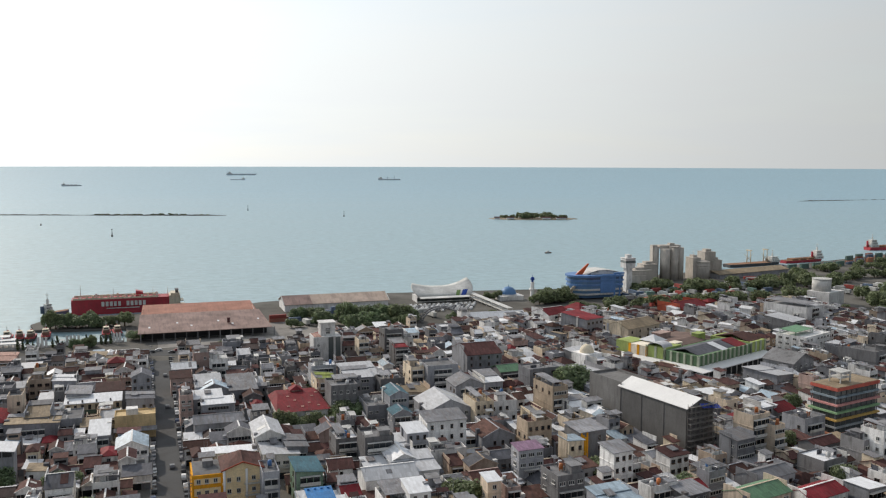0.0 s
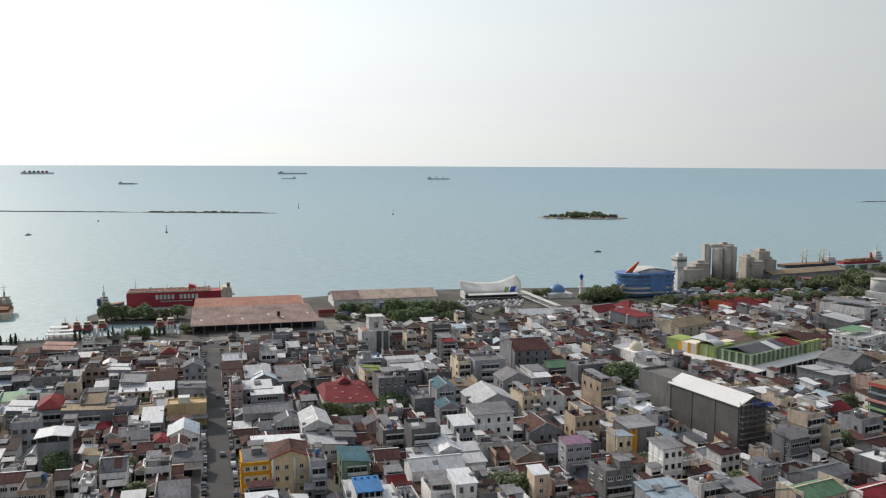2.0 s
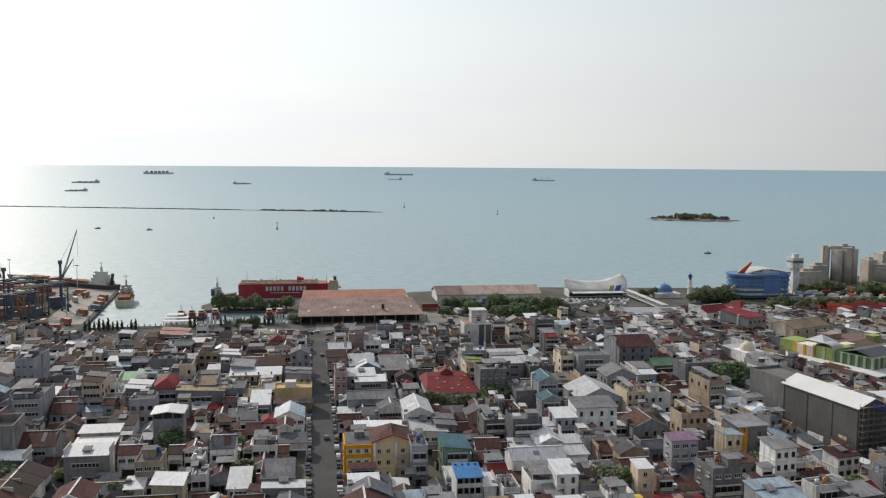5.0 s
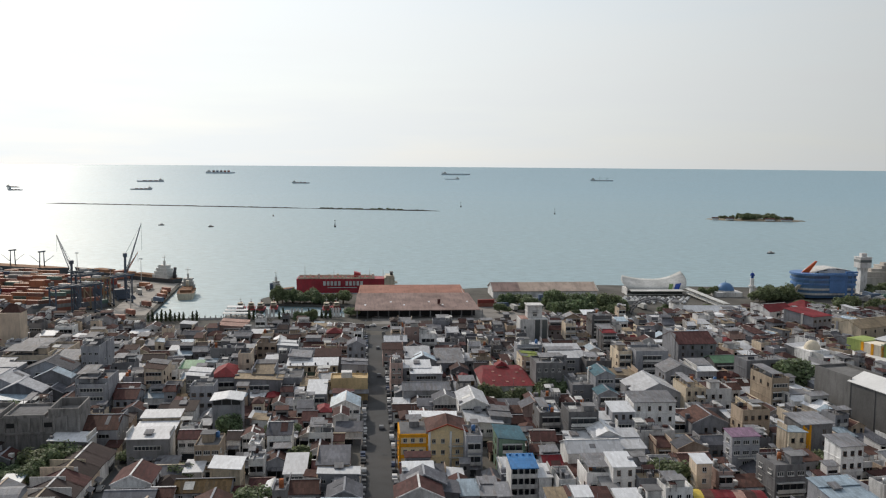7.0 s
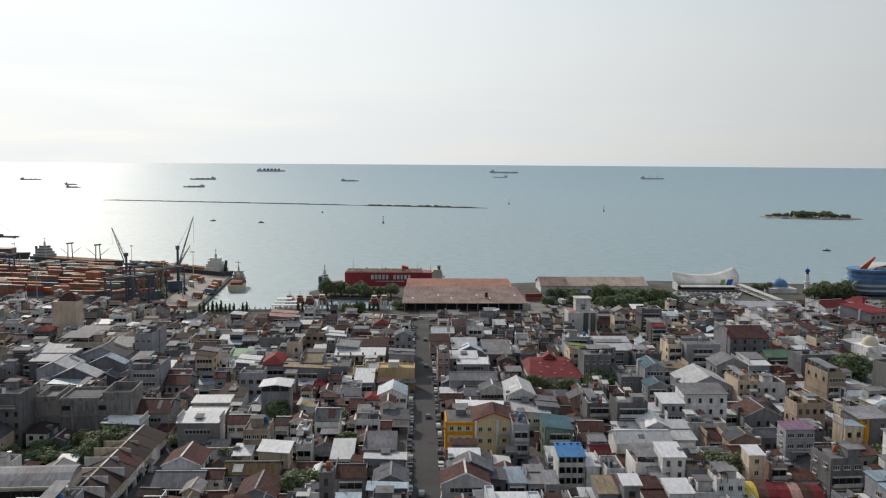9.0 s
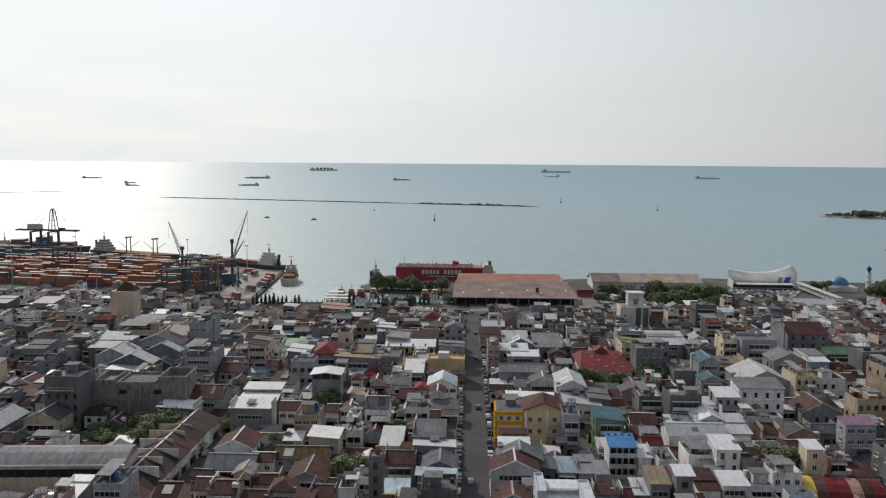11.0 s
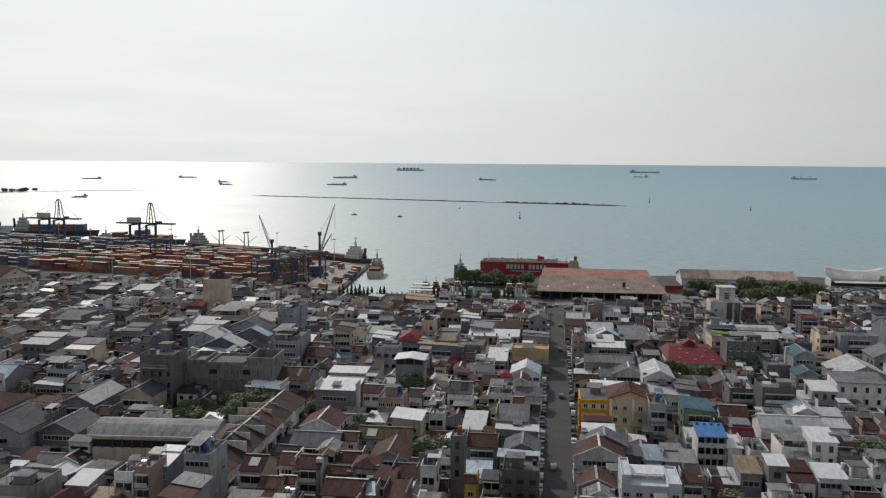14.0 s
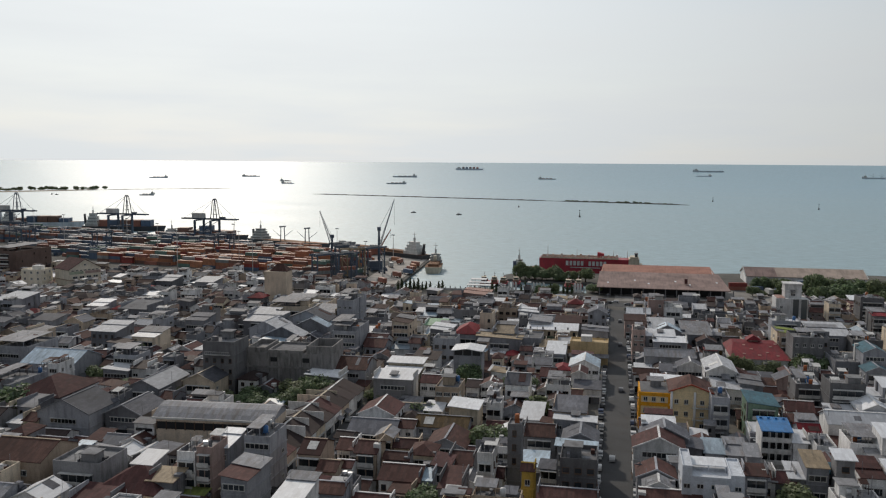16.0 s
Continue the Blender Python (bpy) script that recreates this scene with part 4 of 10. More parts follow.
def yellow_building():
    """Corner building: an orange wing on the street and a cream main house under a brown gable."""
    x, y = gpos(9.2, 243)
    ob = thing("apartment_house", x, y, LAND, GRID, "orange and cream three-storey corner building with brown gable roof", "apartment house")
    reserve(*gpos(18.5, 249), 20, 13, GRID)
    reserve(*gpos(18.5, 238), 18, 6, GRID)
    s = Shape()
    s.loft([(0, 0, 8.2, 12, 0), (0, 0, 8.2, 12, 9.6)])
    part("wing", s.mesh("wing", [M_CREAMWALL]), ob, "cream street wing")
    for k, z in enumerate((0.2, 3.1, 6.4, 9.2)):
        s = Shape()
        s.box(-0.2, -0.25, z, 8.2, 12.2, z + 1.0)
        part("band", s.mesh("band", [M_ORANGE]), ob, "deep orange wall band")
    for xx, yy in ((-0.25, -0.3), (-0.25, 11.6), (7.6, -0.3)):
        s = Shape()
        s.box(xx, yy, 0, xx + 0.6, yy + 0.6, 10.2)
        part("pilaster", s.mesh("pilaster", [M_ORANGE]), ob, "orange corner pilaster")
    s = Shape()
    s.box(0.2, 0.2, 10.0, 8.1, 12, 10.25)
    part("deck", s.mesh("deck", [ROOF["c"]]), ob)
    s = Shape()
    s.box(3, 6, 10.2, 6, 8.5, 12)
    part("stair_head", s.mesh("stair_head", [WALL["k"]]), ob)
    s = Shape()
    rings = [(8.2, -1, 19, 11, 0)]
    for z in (3.4, 7.0, 10.6):
        rings += [(8.2, -1, 19, 11, z), (8.0, -1.2, 19.2, 11.1, z), (8.0, -1.2, 19.2, 11.1, z + 0.35), (8.2, -1, 19, 11, z + 0.35)]
    rings += [(8.2, -1, 19, 11, 11.3)]
    s.loft(rings)
    s.face([(8.2, -1, 11.3), (19, -1, 11.3), (13.6, -1, 13.1)])
    main = part("main_house", s.weld().mesh("main_house", [M_CREAMWALL]), ob, "cream main house")
    for xx in (8.5, 14.6, 18.6):
        s = Shape()
        s.rod((xx, -1.6, 0), (xx, -1.6, 11.2), 0.34, None, 10)
        part("column", s.mesh("column", [M_WHITE]), ob, "white round column")
    s = Shape()
    s.slab((7.6, -1.7, 11.3), (13.6, -1.7, 13.5), (13.6, 5.5, 14.6), (7.6, 11.4, 11.3), 0.2)
    s.slab((13.6, -1.7, 13.5), (19.6, -1.7, 11.3), (19.6, 11.4, 11.3), (13.6, 5.5, 14.6), 0.2)
    s.face([(19.6, 11.4, 11.3), (7.6, 11.4, 11.3), (13.6, 5.5, 14.6)])
    part("roof", s.weld().mesh("roof", [ROOF["b"]]), ob, "brown gable roof")
    s = Shape()
    s.slab((7.6, -1.85, 11.35), (13.6, -1.85, 13.55), (13.6, -1.65, 13.55), (7.6, -1.65, 11.35), 0.4)
    s.slab((13.6, -1.85, 13.55), (19.6, -1.85, 11.35), (19.6, -1.65, 11.35), (13.6, -1.65, 13.55), 0.4)
    part("verge", s.weld().mesh("verge", [WALL["r"]]), ob, "red verge boards")
    for k in range(3):
        z = 0.9 + 3.3 * k
        for xx in (1.6, 3.8, 6.2):
            part("window", WIN[0], ob, "", pose(xx, 0, z + 0.3))
        for xx in (9.8, 12.4, 16.6):
            part("window", WIN[0], main, "", pose(xx, -1.0, z + 0.3))
        part("window", WIN[1], ob, "", pose(0, 4, z + 0.3, 0, 0, -90))
        part("window", WIN[1], ob, "", pose(0, 8, z + 0.3, 0, 0, -90))
        if k:
            part("balcony", BALC[5], ob, "", pose(16.5, -1.0, z - 0.6))


M_CREAMWALL = material("warm_cream_paint", (0.84, 0.68, 0.43), vary=0.0, stain=0.1)
M_COOLWHITE = material("cool_white_paint", (0.60, 0.63, 0.68), vary=0.0, stain=0.22)
M_IVORY = material("ivory_paint", (0.80, 0.73, 0.61), vary=0.1, stain=0.2)
M_ORANGE = material("orange_paint", (0.80, 0.37, 0.03), vary=0.05, stain=0.3)


def box_hall():
    """Long windowless grey hall with a white gable roof, scaffold on its near end."""
    x, y, rz = 79.8, 279.7, 29.4
    ob = thing("grey_hall", x, y, LAND, rz, "tall windowless dark grey hall with white metal roof", "hall")
    reserve(*local(x, y, rz, 6, 25), 13, 52, rz)
    reserve(*local(x, y, rz, 5, -6), 16, 12, rz)
    s = Shape()
    s.box(0, 0, 0, 12, 33, 16.5)
    s.face([(0, 0, 16.5), (12, 0, 16.5), (6, 0, 19.2)])
    s.face([(12, 33, 16.5), (0, 33, 16.5), (6, 33, 19.2)])
    for yy in (0.0, 10.9, 22.0, 33.0):
        s.box(-0.15, max(0.05, yy - 0.3), 0, 0.0, min(32.9, yy + 0.3), 16.4)
    part("body", s.mesh("body", [M_SLATE]), ob, "smooth dark grey wall panels")
    s = Shape()
    s.box(0.3, 33, 0, 13, 51, 17)
    for q in ((0.3, 50.7, 13, 51), (0.3, 33.2, 0.6, 50.7), (12.7, 33.2, 13, 50.7)):
        s.box(q[0], q[1], 17, q[2], q[3], 17.9)
    part("rear_block", s.mesh("rear_block", [M_SLATE2]), ob, "lighter grey flat-roofed rear block")
    s = Shape()
    s.slab((-0.5, -0.6, 16.5), (6, -0.6, 19.4), (6, 34, 19.4), (-0.5, 34, 16.5), 0.2)
    s.slab((6, -0.6, 19.4), (12.5, -0.6, 16.5), (12.5, 34, 16.5), (6, 34, 19.4), 0.2)
    part("roof", s.mesh("roof", [M_WHITE]), ob, "white metal gable roof")
    sc = thing("scaffold", *local(x, y, rz, 0, -1.9), LAND, rz, "grey weathered tube scaffold against the hall's end wall", "scaffold")
    for lvl in range(9):
        z = 0.1 + lvl * 1.9
        s = Shape()
        for yy in (0, 1.4):
            s.rod((0, yy, z + 1.8), (12, yy, z + 1.8), 0.07, None, 5)
        s.slab((0, 0, z + 1.75), (12, 0, z + 1.75), (12, 1.4, z + 1.75), (0, 1.4, z + 1.75), 0.06, 1)
        for i in range(4):
            s.rod((i * 3, 0, z + (0 if i % 2 else 1.8)), (i * 3 + 3, 0, z + (1.8 if i % 2 else 0)), 0.05, None, 4)
        part("lift", s.mesh("lift", [M_SCAFFOLD, M_SCAFFOLD]), sc)
    for i in range(7):
        for yy in (0, 1.4):
            s = Shape()
            s.rod((i * 2, yy, 0), (i * 2, yy, 18), 0.08, None, 5)
            part("upright", s.mesh("upright", [M_SCAFFOLD]), sc)
    s = Shape()
    s.slab((5, -0.2, 16.6), (9, -0.2, 16.2), (9, 1.5, 17.2), (5, 1.5, 17.6), 0.1)
    s.slab((9.5, -0.3, 16.0), (13.5, -0.3, 15.6), (13.5, 1.8, 16.6), (9.5, 1.8, 17.0), 0.1)
    part("tarpaulin", s.mesh("tarpaulin", [M_TARP]), sc, "blue plastic tarpaulin")


M_SLATE = material("dark_grey_panel", (0.135, 0.133, 0.133), vary=0.05, stain=0.25, rough=0.7)
M_SLATE2 = material("mid_grey_panel", (0.19, 0.187, 0.185), vary=0.05, stain=0.35, rough=0.7)
M_SCAFFOLD = material("weathered_scaffold_tube", (0.24, 0.225, 0.215), vary=0.1, stain=0.4)
M_TARP = material("blue_tarpaulin", (0.03, 0.07, 0.42), vary=0.05, stain=0.1, rough=0.5)


def striped_building():
    """Six storeys of dark glass between coloured parapet bands."""
    x, y, rz = 137.8, 299.0, 31.0
    ob = thing("office_building", x, y, LAND, rz, "six-storey glazed building with bands in rainbow colours", "office building")
    w, d = 24.0, 10.5
    reserve(*local(x, y, rz, w / 2, d / 2), w + 2, d, rz)
    reserve(*local(x, y, rz, w / 2, -7), w + 6, 12, rz)
    reserve(*local(x, y, rz, -5, 2), 10, 14, rz)
    s = Shape()
    s.box(0.5, 0.5, 0, w - 0.5, d - 0.5, 17.6)
    part("core", s.mesh("core", [M_DARKGLASS]), ob, "dark glazed storeys")
    cols = [("salmon", (0.50, 0.22, 0.14)), ("pale_grey", (0.33, 0.36, 0.38)), ("amber", (0.58, 0.38, 0.13)), ("leaf_green", (0.26, 0.42, 0.24)), ("rose", (0.58, 0.28, 0.27)), ("grey_blue", (0.26, 0.32, 0.37)), ("vermilion", (0.52, 0.13, 0.10))]
    for i, (nm, c) in enumerate(cols):
        z = 1.0 + i * 2.7
        s = Shape()
        o = 0.0 if i in (2, 3, 4) else 0.35
        hh = 1.15 if i == 6 else 0.62
        s.box(o - 0.6, o - 0.6, z, w + 0.6 - o, d + 0.6 - o, z + hh)
        part("band", s.mesh("band", [material(nm + "_paint", c, vary=0.0, stain=0.25)]), ob, nm.replace("_", " ") + " parapet band")
    for i in range(9):
        s = Shape()
        s.box(i * w / 8 - 0.1, 0.25, 0, i * w / 8 + 0.1, 0.6, 17.4)
        part("column", s.mesh("column", [M_MULLION]), ob)
    for i in range(1, 4):
        s = Shape()
        s.box(0.25, i * d / 3 - 0.1, 0, 0.6, i * d / 3 + 0.1, 17.4)
        part("column", s.mesh("column", [M_MULLION]), ob)
    s = Shape()
    s.box(0.0, 0.0, 17.9, w, d, 18.53)
    part("deck", s.mesh("deck", [ROOF["t"]]), ob, "tan roof terrace")
    s = Shape()
    s.slab((6, 3, 22.6), (12, 3, 22.6), (12, 8, 22.9), (6, 8, 22.9), 0.3)
    for px, py in ((6.3, 3.3), (11.7, 3.3), (11.7, 7.7), (6.3, 7.7)):
        s.box(px - .2, py - .2, 18.5, px + .2, py + .2, 22.4)
    s.box(6, 3, 20.3, 12, 8, 20.55)
    part("roof_pavilion", s.mesh("roof_pavilion", [M_TRIM]), ob, "white open roof pavilion")


M_MULLION = material("grey_mullion", (0.16, 0.17, 0.18), vary=0.0, stain=0.2)
M_DARKGLASS = glass_material("dark_glazing", (0.10, 0.115, 0.12), 0.2)


def market_hall():
    """Green and yellow-green market building with white pilasters and a broad white canopy."""
    x, y, rz = 113.6, 383.7, 40.8
    ob = thing("market_building", x, y, LAND, rz, "green market building with white pilasters and wide canopy", "market")
    reserve(*local(x, y, rz, 26, 22), 68, 58, rz)
    reserve(*local(x, y, rz, 26, -10), 70, 10, rz)
    s = Shape()
    s.slab((-7, -7, 5.0), (56, -7, 5.0), (56, 0, 5.6), (-7, 0, 5.6), 0.35)
    s.slab((-7, 0, 5.0), (0, 0, 5.6), (0, 48, 5.6), (-7, 48, 5.0), 0.35)
    part("canopy", s.mesh("canopy", [M_WHITE]), ob, "white concrete canopy")
    for i in range(14):
        s = Shape()
        s.rod((-6 + i * 4.6, -6.3, 0), (-6 + i * 4.6, -6.3, 4.8), 0.25, None, 6)
        part("post", s.mesh("post", [M_TRIM]), ob)
    s = Shape()
    # solid block coloured near-black in place of the open floor's shade
    s.box(-4, -4, 0, 50, 46, 3.6)
    part("ground_floor", s.mesh("ground_floor", [M_DARK]), ob, "near-black block painted as the shade of an open ground floor")
    lots = [(0, 0, 44, 18, 10.0, 0), (44, 0, 57, 22, 10.5, 1), (0, 18, 13, 28, 10.8, 1), (0, 28, 11, 38, 10, 2), (1, 38, 12, 47, 10.4, 1)]
    for x0, y0, x1, y1, hh, k in lots:
        s = Shape()
        s.box(x0, y0, 3.6, x1, y1, hh)
        s.box(x0 - 0.05, y0 - 0.05, hh - 0.2, x1 + 0.05, y1 + 0.05, hh + 0.3)
        part("block", s.mesh("block", [(M_MGREEN, M_LIME, M_IVORY)[k]]), ob, ("leaf green block", "lime green block", "cream block with orange frames")[k])
        nn = max(2, int((x1 - x0) / 3.4))
        for i in range(nn + 1):
            s = Shape()
            xx = x0 + (x1 - x0) * i / nn
            s.box(xx - 0.55, y0 - 0.5, 4.5, xx + 0.55, y0, hh + 0.4)
            if y0 == 0:
                part("pilaster", s.mesh("pilaster", [M_PALEGREEN]), ob)
        if x0 == 0:
            mm = max(2, int((y1 - y0) / 3.4))
            for i in range(mm + 1):
                yy = y0 + (y1 - y0) * i / mm
                s = Shape()
                s.box(-0.5, yy - 0.55, 4.5, 0, yy + 0.55, hh + 0.4)
                part("pilaster", s.mesh("pilaster", [M_ORANGE if k == 2 else M_PALEGREEN]), ob)
    for x0, y0, x1, y1, z, hgt, mt in ((2, 1, 42, 17, 10.2, 2.0, "d"), (45, 1, 56, 21, 10.7, 2.6, "b"), (14, 19, 52, 48, 8, 1.2, "m"), (20, 22, 40, 34, 9, 1.4, "m")):
        s = Shape()
        my = (y0 + y1) / 2
        s.slab((x0, y0, z), (x1, y0, z), (x1, my, z + hgt), (x0, my, z + hgt), 0.3)
        s.slab((x0, my, z + hgt), (x1, my, z + hgt), (x1, y1, z), (x0, y1, z), 0.3)
        part("roof", s.mesh("roof", [WALL["m"] if mt == "m" else ROOF[mt]]), ob, ROOF_WORD.get(mt, "dull brown") + " roof")
    for x0, y0, x1, y1, z, mt in ((20, 0.5, 25, 9, 11.9, "w"), (32, 0.5, 41, 9, 11.9, "r")):
        s = Shape()
        s.slab((x0, y0, z - 1.5), (x1, y0, z - 1.5), (x1, y1, z + 0.6), (x0, y1, z + 0.6), 0.2)
        part("roof_patch", s.mesh("roof_patch", [ROOF[mt]]), ob, ROOF_WORD[mt] + " roof patch")
    s = Shape()
    for px, py in ((13, 34),):
        s.hull([(px - 5, py - 5, 10.9), (px + 5, py - 5, 10.9), (px + 5, py + 5, 10.9), (px - 5, py + 5, 10.9), (px, py, 13.6)], [(0, 1, 4), (1, 2, 4), (2, 3, 4), (3, 0, 4), (3, 2, 1, 0)])
    part("pyramid_roof", s.mesh("pyramid_roof", [ROOF["w"]]), ob, "white pyramid roof")
    s = Shape()
    arc = [(4.4 * math.cos(math.pi * i / 8), 1.8 * math.sin(math.pi * i / 8)) for i in range(9)]
    for (a0, z0), (a1, z1) in zip(arc, arc[1:]):
        s.slab((-.4, 23 + a0, 11.1 + z0), (-.4, 23 + a1, 11.1 + z1), (7, 23 + a1, 11.1 + z1), (7, 23 + a0, 11.1 + z0), 0.2)
    part("barrel_roof", s.weld().mesh("barrel_roof", [ROOF["z"]]), ob, "pale curved barrel roof")
    for px, py, w_, d_, h_, mt in ((12, 21, 6, 4, 10.4, M_IVORY), (38, 25, 6, 4, 11.0, M_LIME), (27, 40, 9, 5, 10.2, WALL["p"]), (46, 30, 4, 5, 10.8, WALL["w"])):
        s = Shape()
        s.loft([(px, py, px + w_, py + d_, 7.9), (px, py, px + w_, py + d_, h_ + .6), (px - .3, py - .3, px + w_ + .3, py + d_ + .3, h_ + .6), (px - .3, py - .3, px + w_ + .3, py + d_ + .3, h_ + .9)])
        part("roof_room", s.mesh("roof_room", [mt]), ob, "small room on the roof")


M_LIME = material("lime_paint", (0.35, 0.43, 0.15), vary=0.0, stain=0.3)
M_MGREEN = material("leaf_green_paint", (0.13, 0.21, 0.12), vary=0.0, stain=0.3)
M_PALEGREEN = material("pale_green_paint", (0.40, 0.44, 0.34), vary=0.0, stain=0.3)


def red_roof_house():
    x, y = gpos(51.5, 322)
    ob = thing("red_roofed_hall", x, y, LAND, GRID, "broad low hall with faded red hip roof", "hall")
    reserve(x, y, 19, 26, GRID)
    s = Shape()
    s.box(-9, -12, 0, 9, 12, 6.5)
    part("body", s.mesh("body", [WALL["w"]]), ob)
    s = Shape()
    s.hull([(-10, -13, 6.5), (10, -13, 6.5), (10, 13, 6.5), (-10, 13, 6.5), (-7.5, 4, 8.9), (7.5, 4, 8.9), (7.5, 10, 8.9), (-7.5, 10, 8.9)],
           [(0, 1, 5, 4), (1, 2, 6, 5), (2, 3, 7, 6), (3, 0, 4, 7), (4, 5, 6, 7), (3, 2, 1, 0)])
    part("roof", s.mesh("roof", [ROOF["r"]]), ob, "faded red hip roof with pale patches")
    s = Shape()
    s.box(-1.6, 6, 8.8, 1.6, 9, 9.6)
    s.hull([(-2.6, 5, 9.6), (2.6, 5, 9.6), (2.6, 10, 9.6), (-2.6, 10, 9.6), (0, 6, 11.2), (0, 9, 11.2)], [(0, 1, 4), (1, 2, 5, 4), (2, 3, 5), (3, 0, 4, 5), (3, 2, 1, 0)], 1)
    for px, py in ((-5, -8), (-2, -3), (3, -6), (6, -9), (5, 0), (-4, 1), (0, -9), (7, 3)):
        z = 6.5 + 2.4 * (py + 13) / 17 + 0.12
        e = Shape()
        e.slab((px - .5, py - .4, z), (px + .5, py - .4, z), (px + .5, py + .4, z + .12), (px - .5, py + .4, z + .12), .1)
        part("roof_patch", e.mesh("roof_patch", [ROOF["p"]]), ob, "pale patch sheet")
    part("lantern", s.mesh("lantern", [WALL["p"], ROOF["r"]]), ob, "small raised red roof")
    for i in range(5):
        part("window", WIN[2], ob, "", pose(-7 + i * 3.5, -12, 2.5))


def white_block():
    x, y = gpos(22.4, 178.6)
    ob = thing("apartment_house", x, y, LAND, GRID, "plain white three-storey block with a parapet and small windows", "apartment house")
    reserve(x, y, 14, 13, GRID)
    s = Shape()
    s.box(-6.6, -5.3, 0, 4.8, 5, 11.2)
    part("body", s.mesh("body", [M_COOLWHITE]), ob)
    s = Shape()
    s.loft([(-6.8, -5.5, -4.9, 5, 0), (-6.8, -5.5, -4.9, 5, 14.2), (-6.6, -5.3, -5.1, 4.8, 14.2), (-6.6, -5.3, -5.1, 4.8, 13.8)])
    part("stair_tower", s.mesh("stair_tower", [M_COOLWHITE]), ob)
    s = Shape()
    s.loft([(2.4, -5.5, 5.0, 5, 0), (2.4, -5.5, 5.0, 5, 12.8), (2.6, -5.3, 4.8, 4.8, 12.8), (2.6, -5.3, 4.8, 4.8, 12.4)])
    part("end_bay", s.mesh("end_bay", [M_COOLWHITE]), ob)
    s = Shape()
    s.box(-4.88, -5.4, 11.2, 2.38, -5.1, 12.1)
    part("parapet", s.mesh("parapet", [M_COOLWHITE]), ob)
    s = Shape()
    s.slab((-4.8, 0.4, 12.5), (2.3, 0.4, 12.5), (2.3, 4.9, 12.8), (-4.8, 4.9, 12.8), 0.15)
    for xx in (-4.6, -1.2, 2.1):
        s.box(xx - .1, .5, 11.2, xx + .1, .7, 12.45)
    part("roof", s.mesh("roof", [ROOF["w"]]), ob, "white sheet roof over the terrace")
    for k in range(4):
        for xx in (-5.85, -3.3, -0.6, 1.6, 3.8):
            if (xx, k) not in ((1.6, 3), (-3.3, 0)):
                part("window", WIN[5], ob, "", pose(xx, -5.5 if xx < -5 or xx > 2.4 else -5.3, 1.3 + 2.8 * k))
        for yy in (-3, 2):
            part("window", WIN[5], ob, "", pose(-6.8, yy, 1.3 + 2.8 * k, 0, 0, -90))


def blue_roof_house():
    x, y = gpos(40.0, 216.3)
    ob = thing("apartment_house", x, y, LAND, GRID, "white three-storey house with bright blue roof and open galleries", "apartment house")
    reserve(x, y, 10, 12, GRID)
    s = Shape()
    s.box(-3.2, -2.6, 0, 3.2, 3.8, 10.4)
    part("body", s.mesh("body", [WALL["w"]]), ob)
    for x0, x1 in ((-3.45, -3.2), (3.2, 3.45)):
        s = Shape()
        s.box(x0, -4.2, 0, x1, 3.9, 10.6)
        part("side_wall", s.mesh("side_wall", [WALL["w"]]), ob)
    for k in range(3):
        z = 2.6 + 2.75 * k
        s = Shape()
        s.box(-3.2, -4.2, z - 0.25, 3.2, -2.6, z)
        s.box(-3.2, -4.25, z, 3.2, -4.1, z + 0.95)
        part("gallery", s.weld().mesh("gallery", [M_TRIM]), ob, "white gallery with solid rail")
        for xx in (-2.3, -0.77, 0.77, 2.3):
            # dark panes added to imitate the shaded depth of the open galleries
            s = Shape()
            s.box(xx - .68, -2.66, z + .1, xx + .68, -2.6, z + 2.2)
            part("glazed_door", s.mesh("glazed_door", [M_GLASS]), ob, "dark glass pane added for the shade inside the gallery")
    for xx in (-1.5, 0, 1.5):
        s = Shape()
        s.box(xx - .1, -4.15, 2.6, xx + .1, -3.95, 10.6)
        part("post", s.mesh("post", [M_TRIM]), ob)
    s = Shape()
    s.slab((-3.6, -4.7, 10.7), (3.6, -4.7, 10.7), (3.6, 4.0, 11.75), (-3.6, 4.0, 11.75), 0.2)
    part("roof", s.mesh("roof", [ROOF["B"]]), ob, "bright blue metal roof")
    for i in range(4):
        s = Shape()
        xx = -3.0 + i * 1.75
        s.box(xx, 2.6, 11.6, xx + 0.6, 3.1, 12.0)
        part("roof_vent", s.mesh("roof_vent", [ROOF["B"]]), ob)


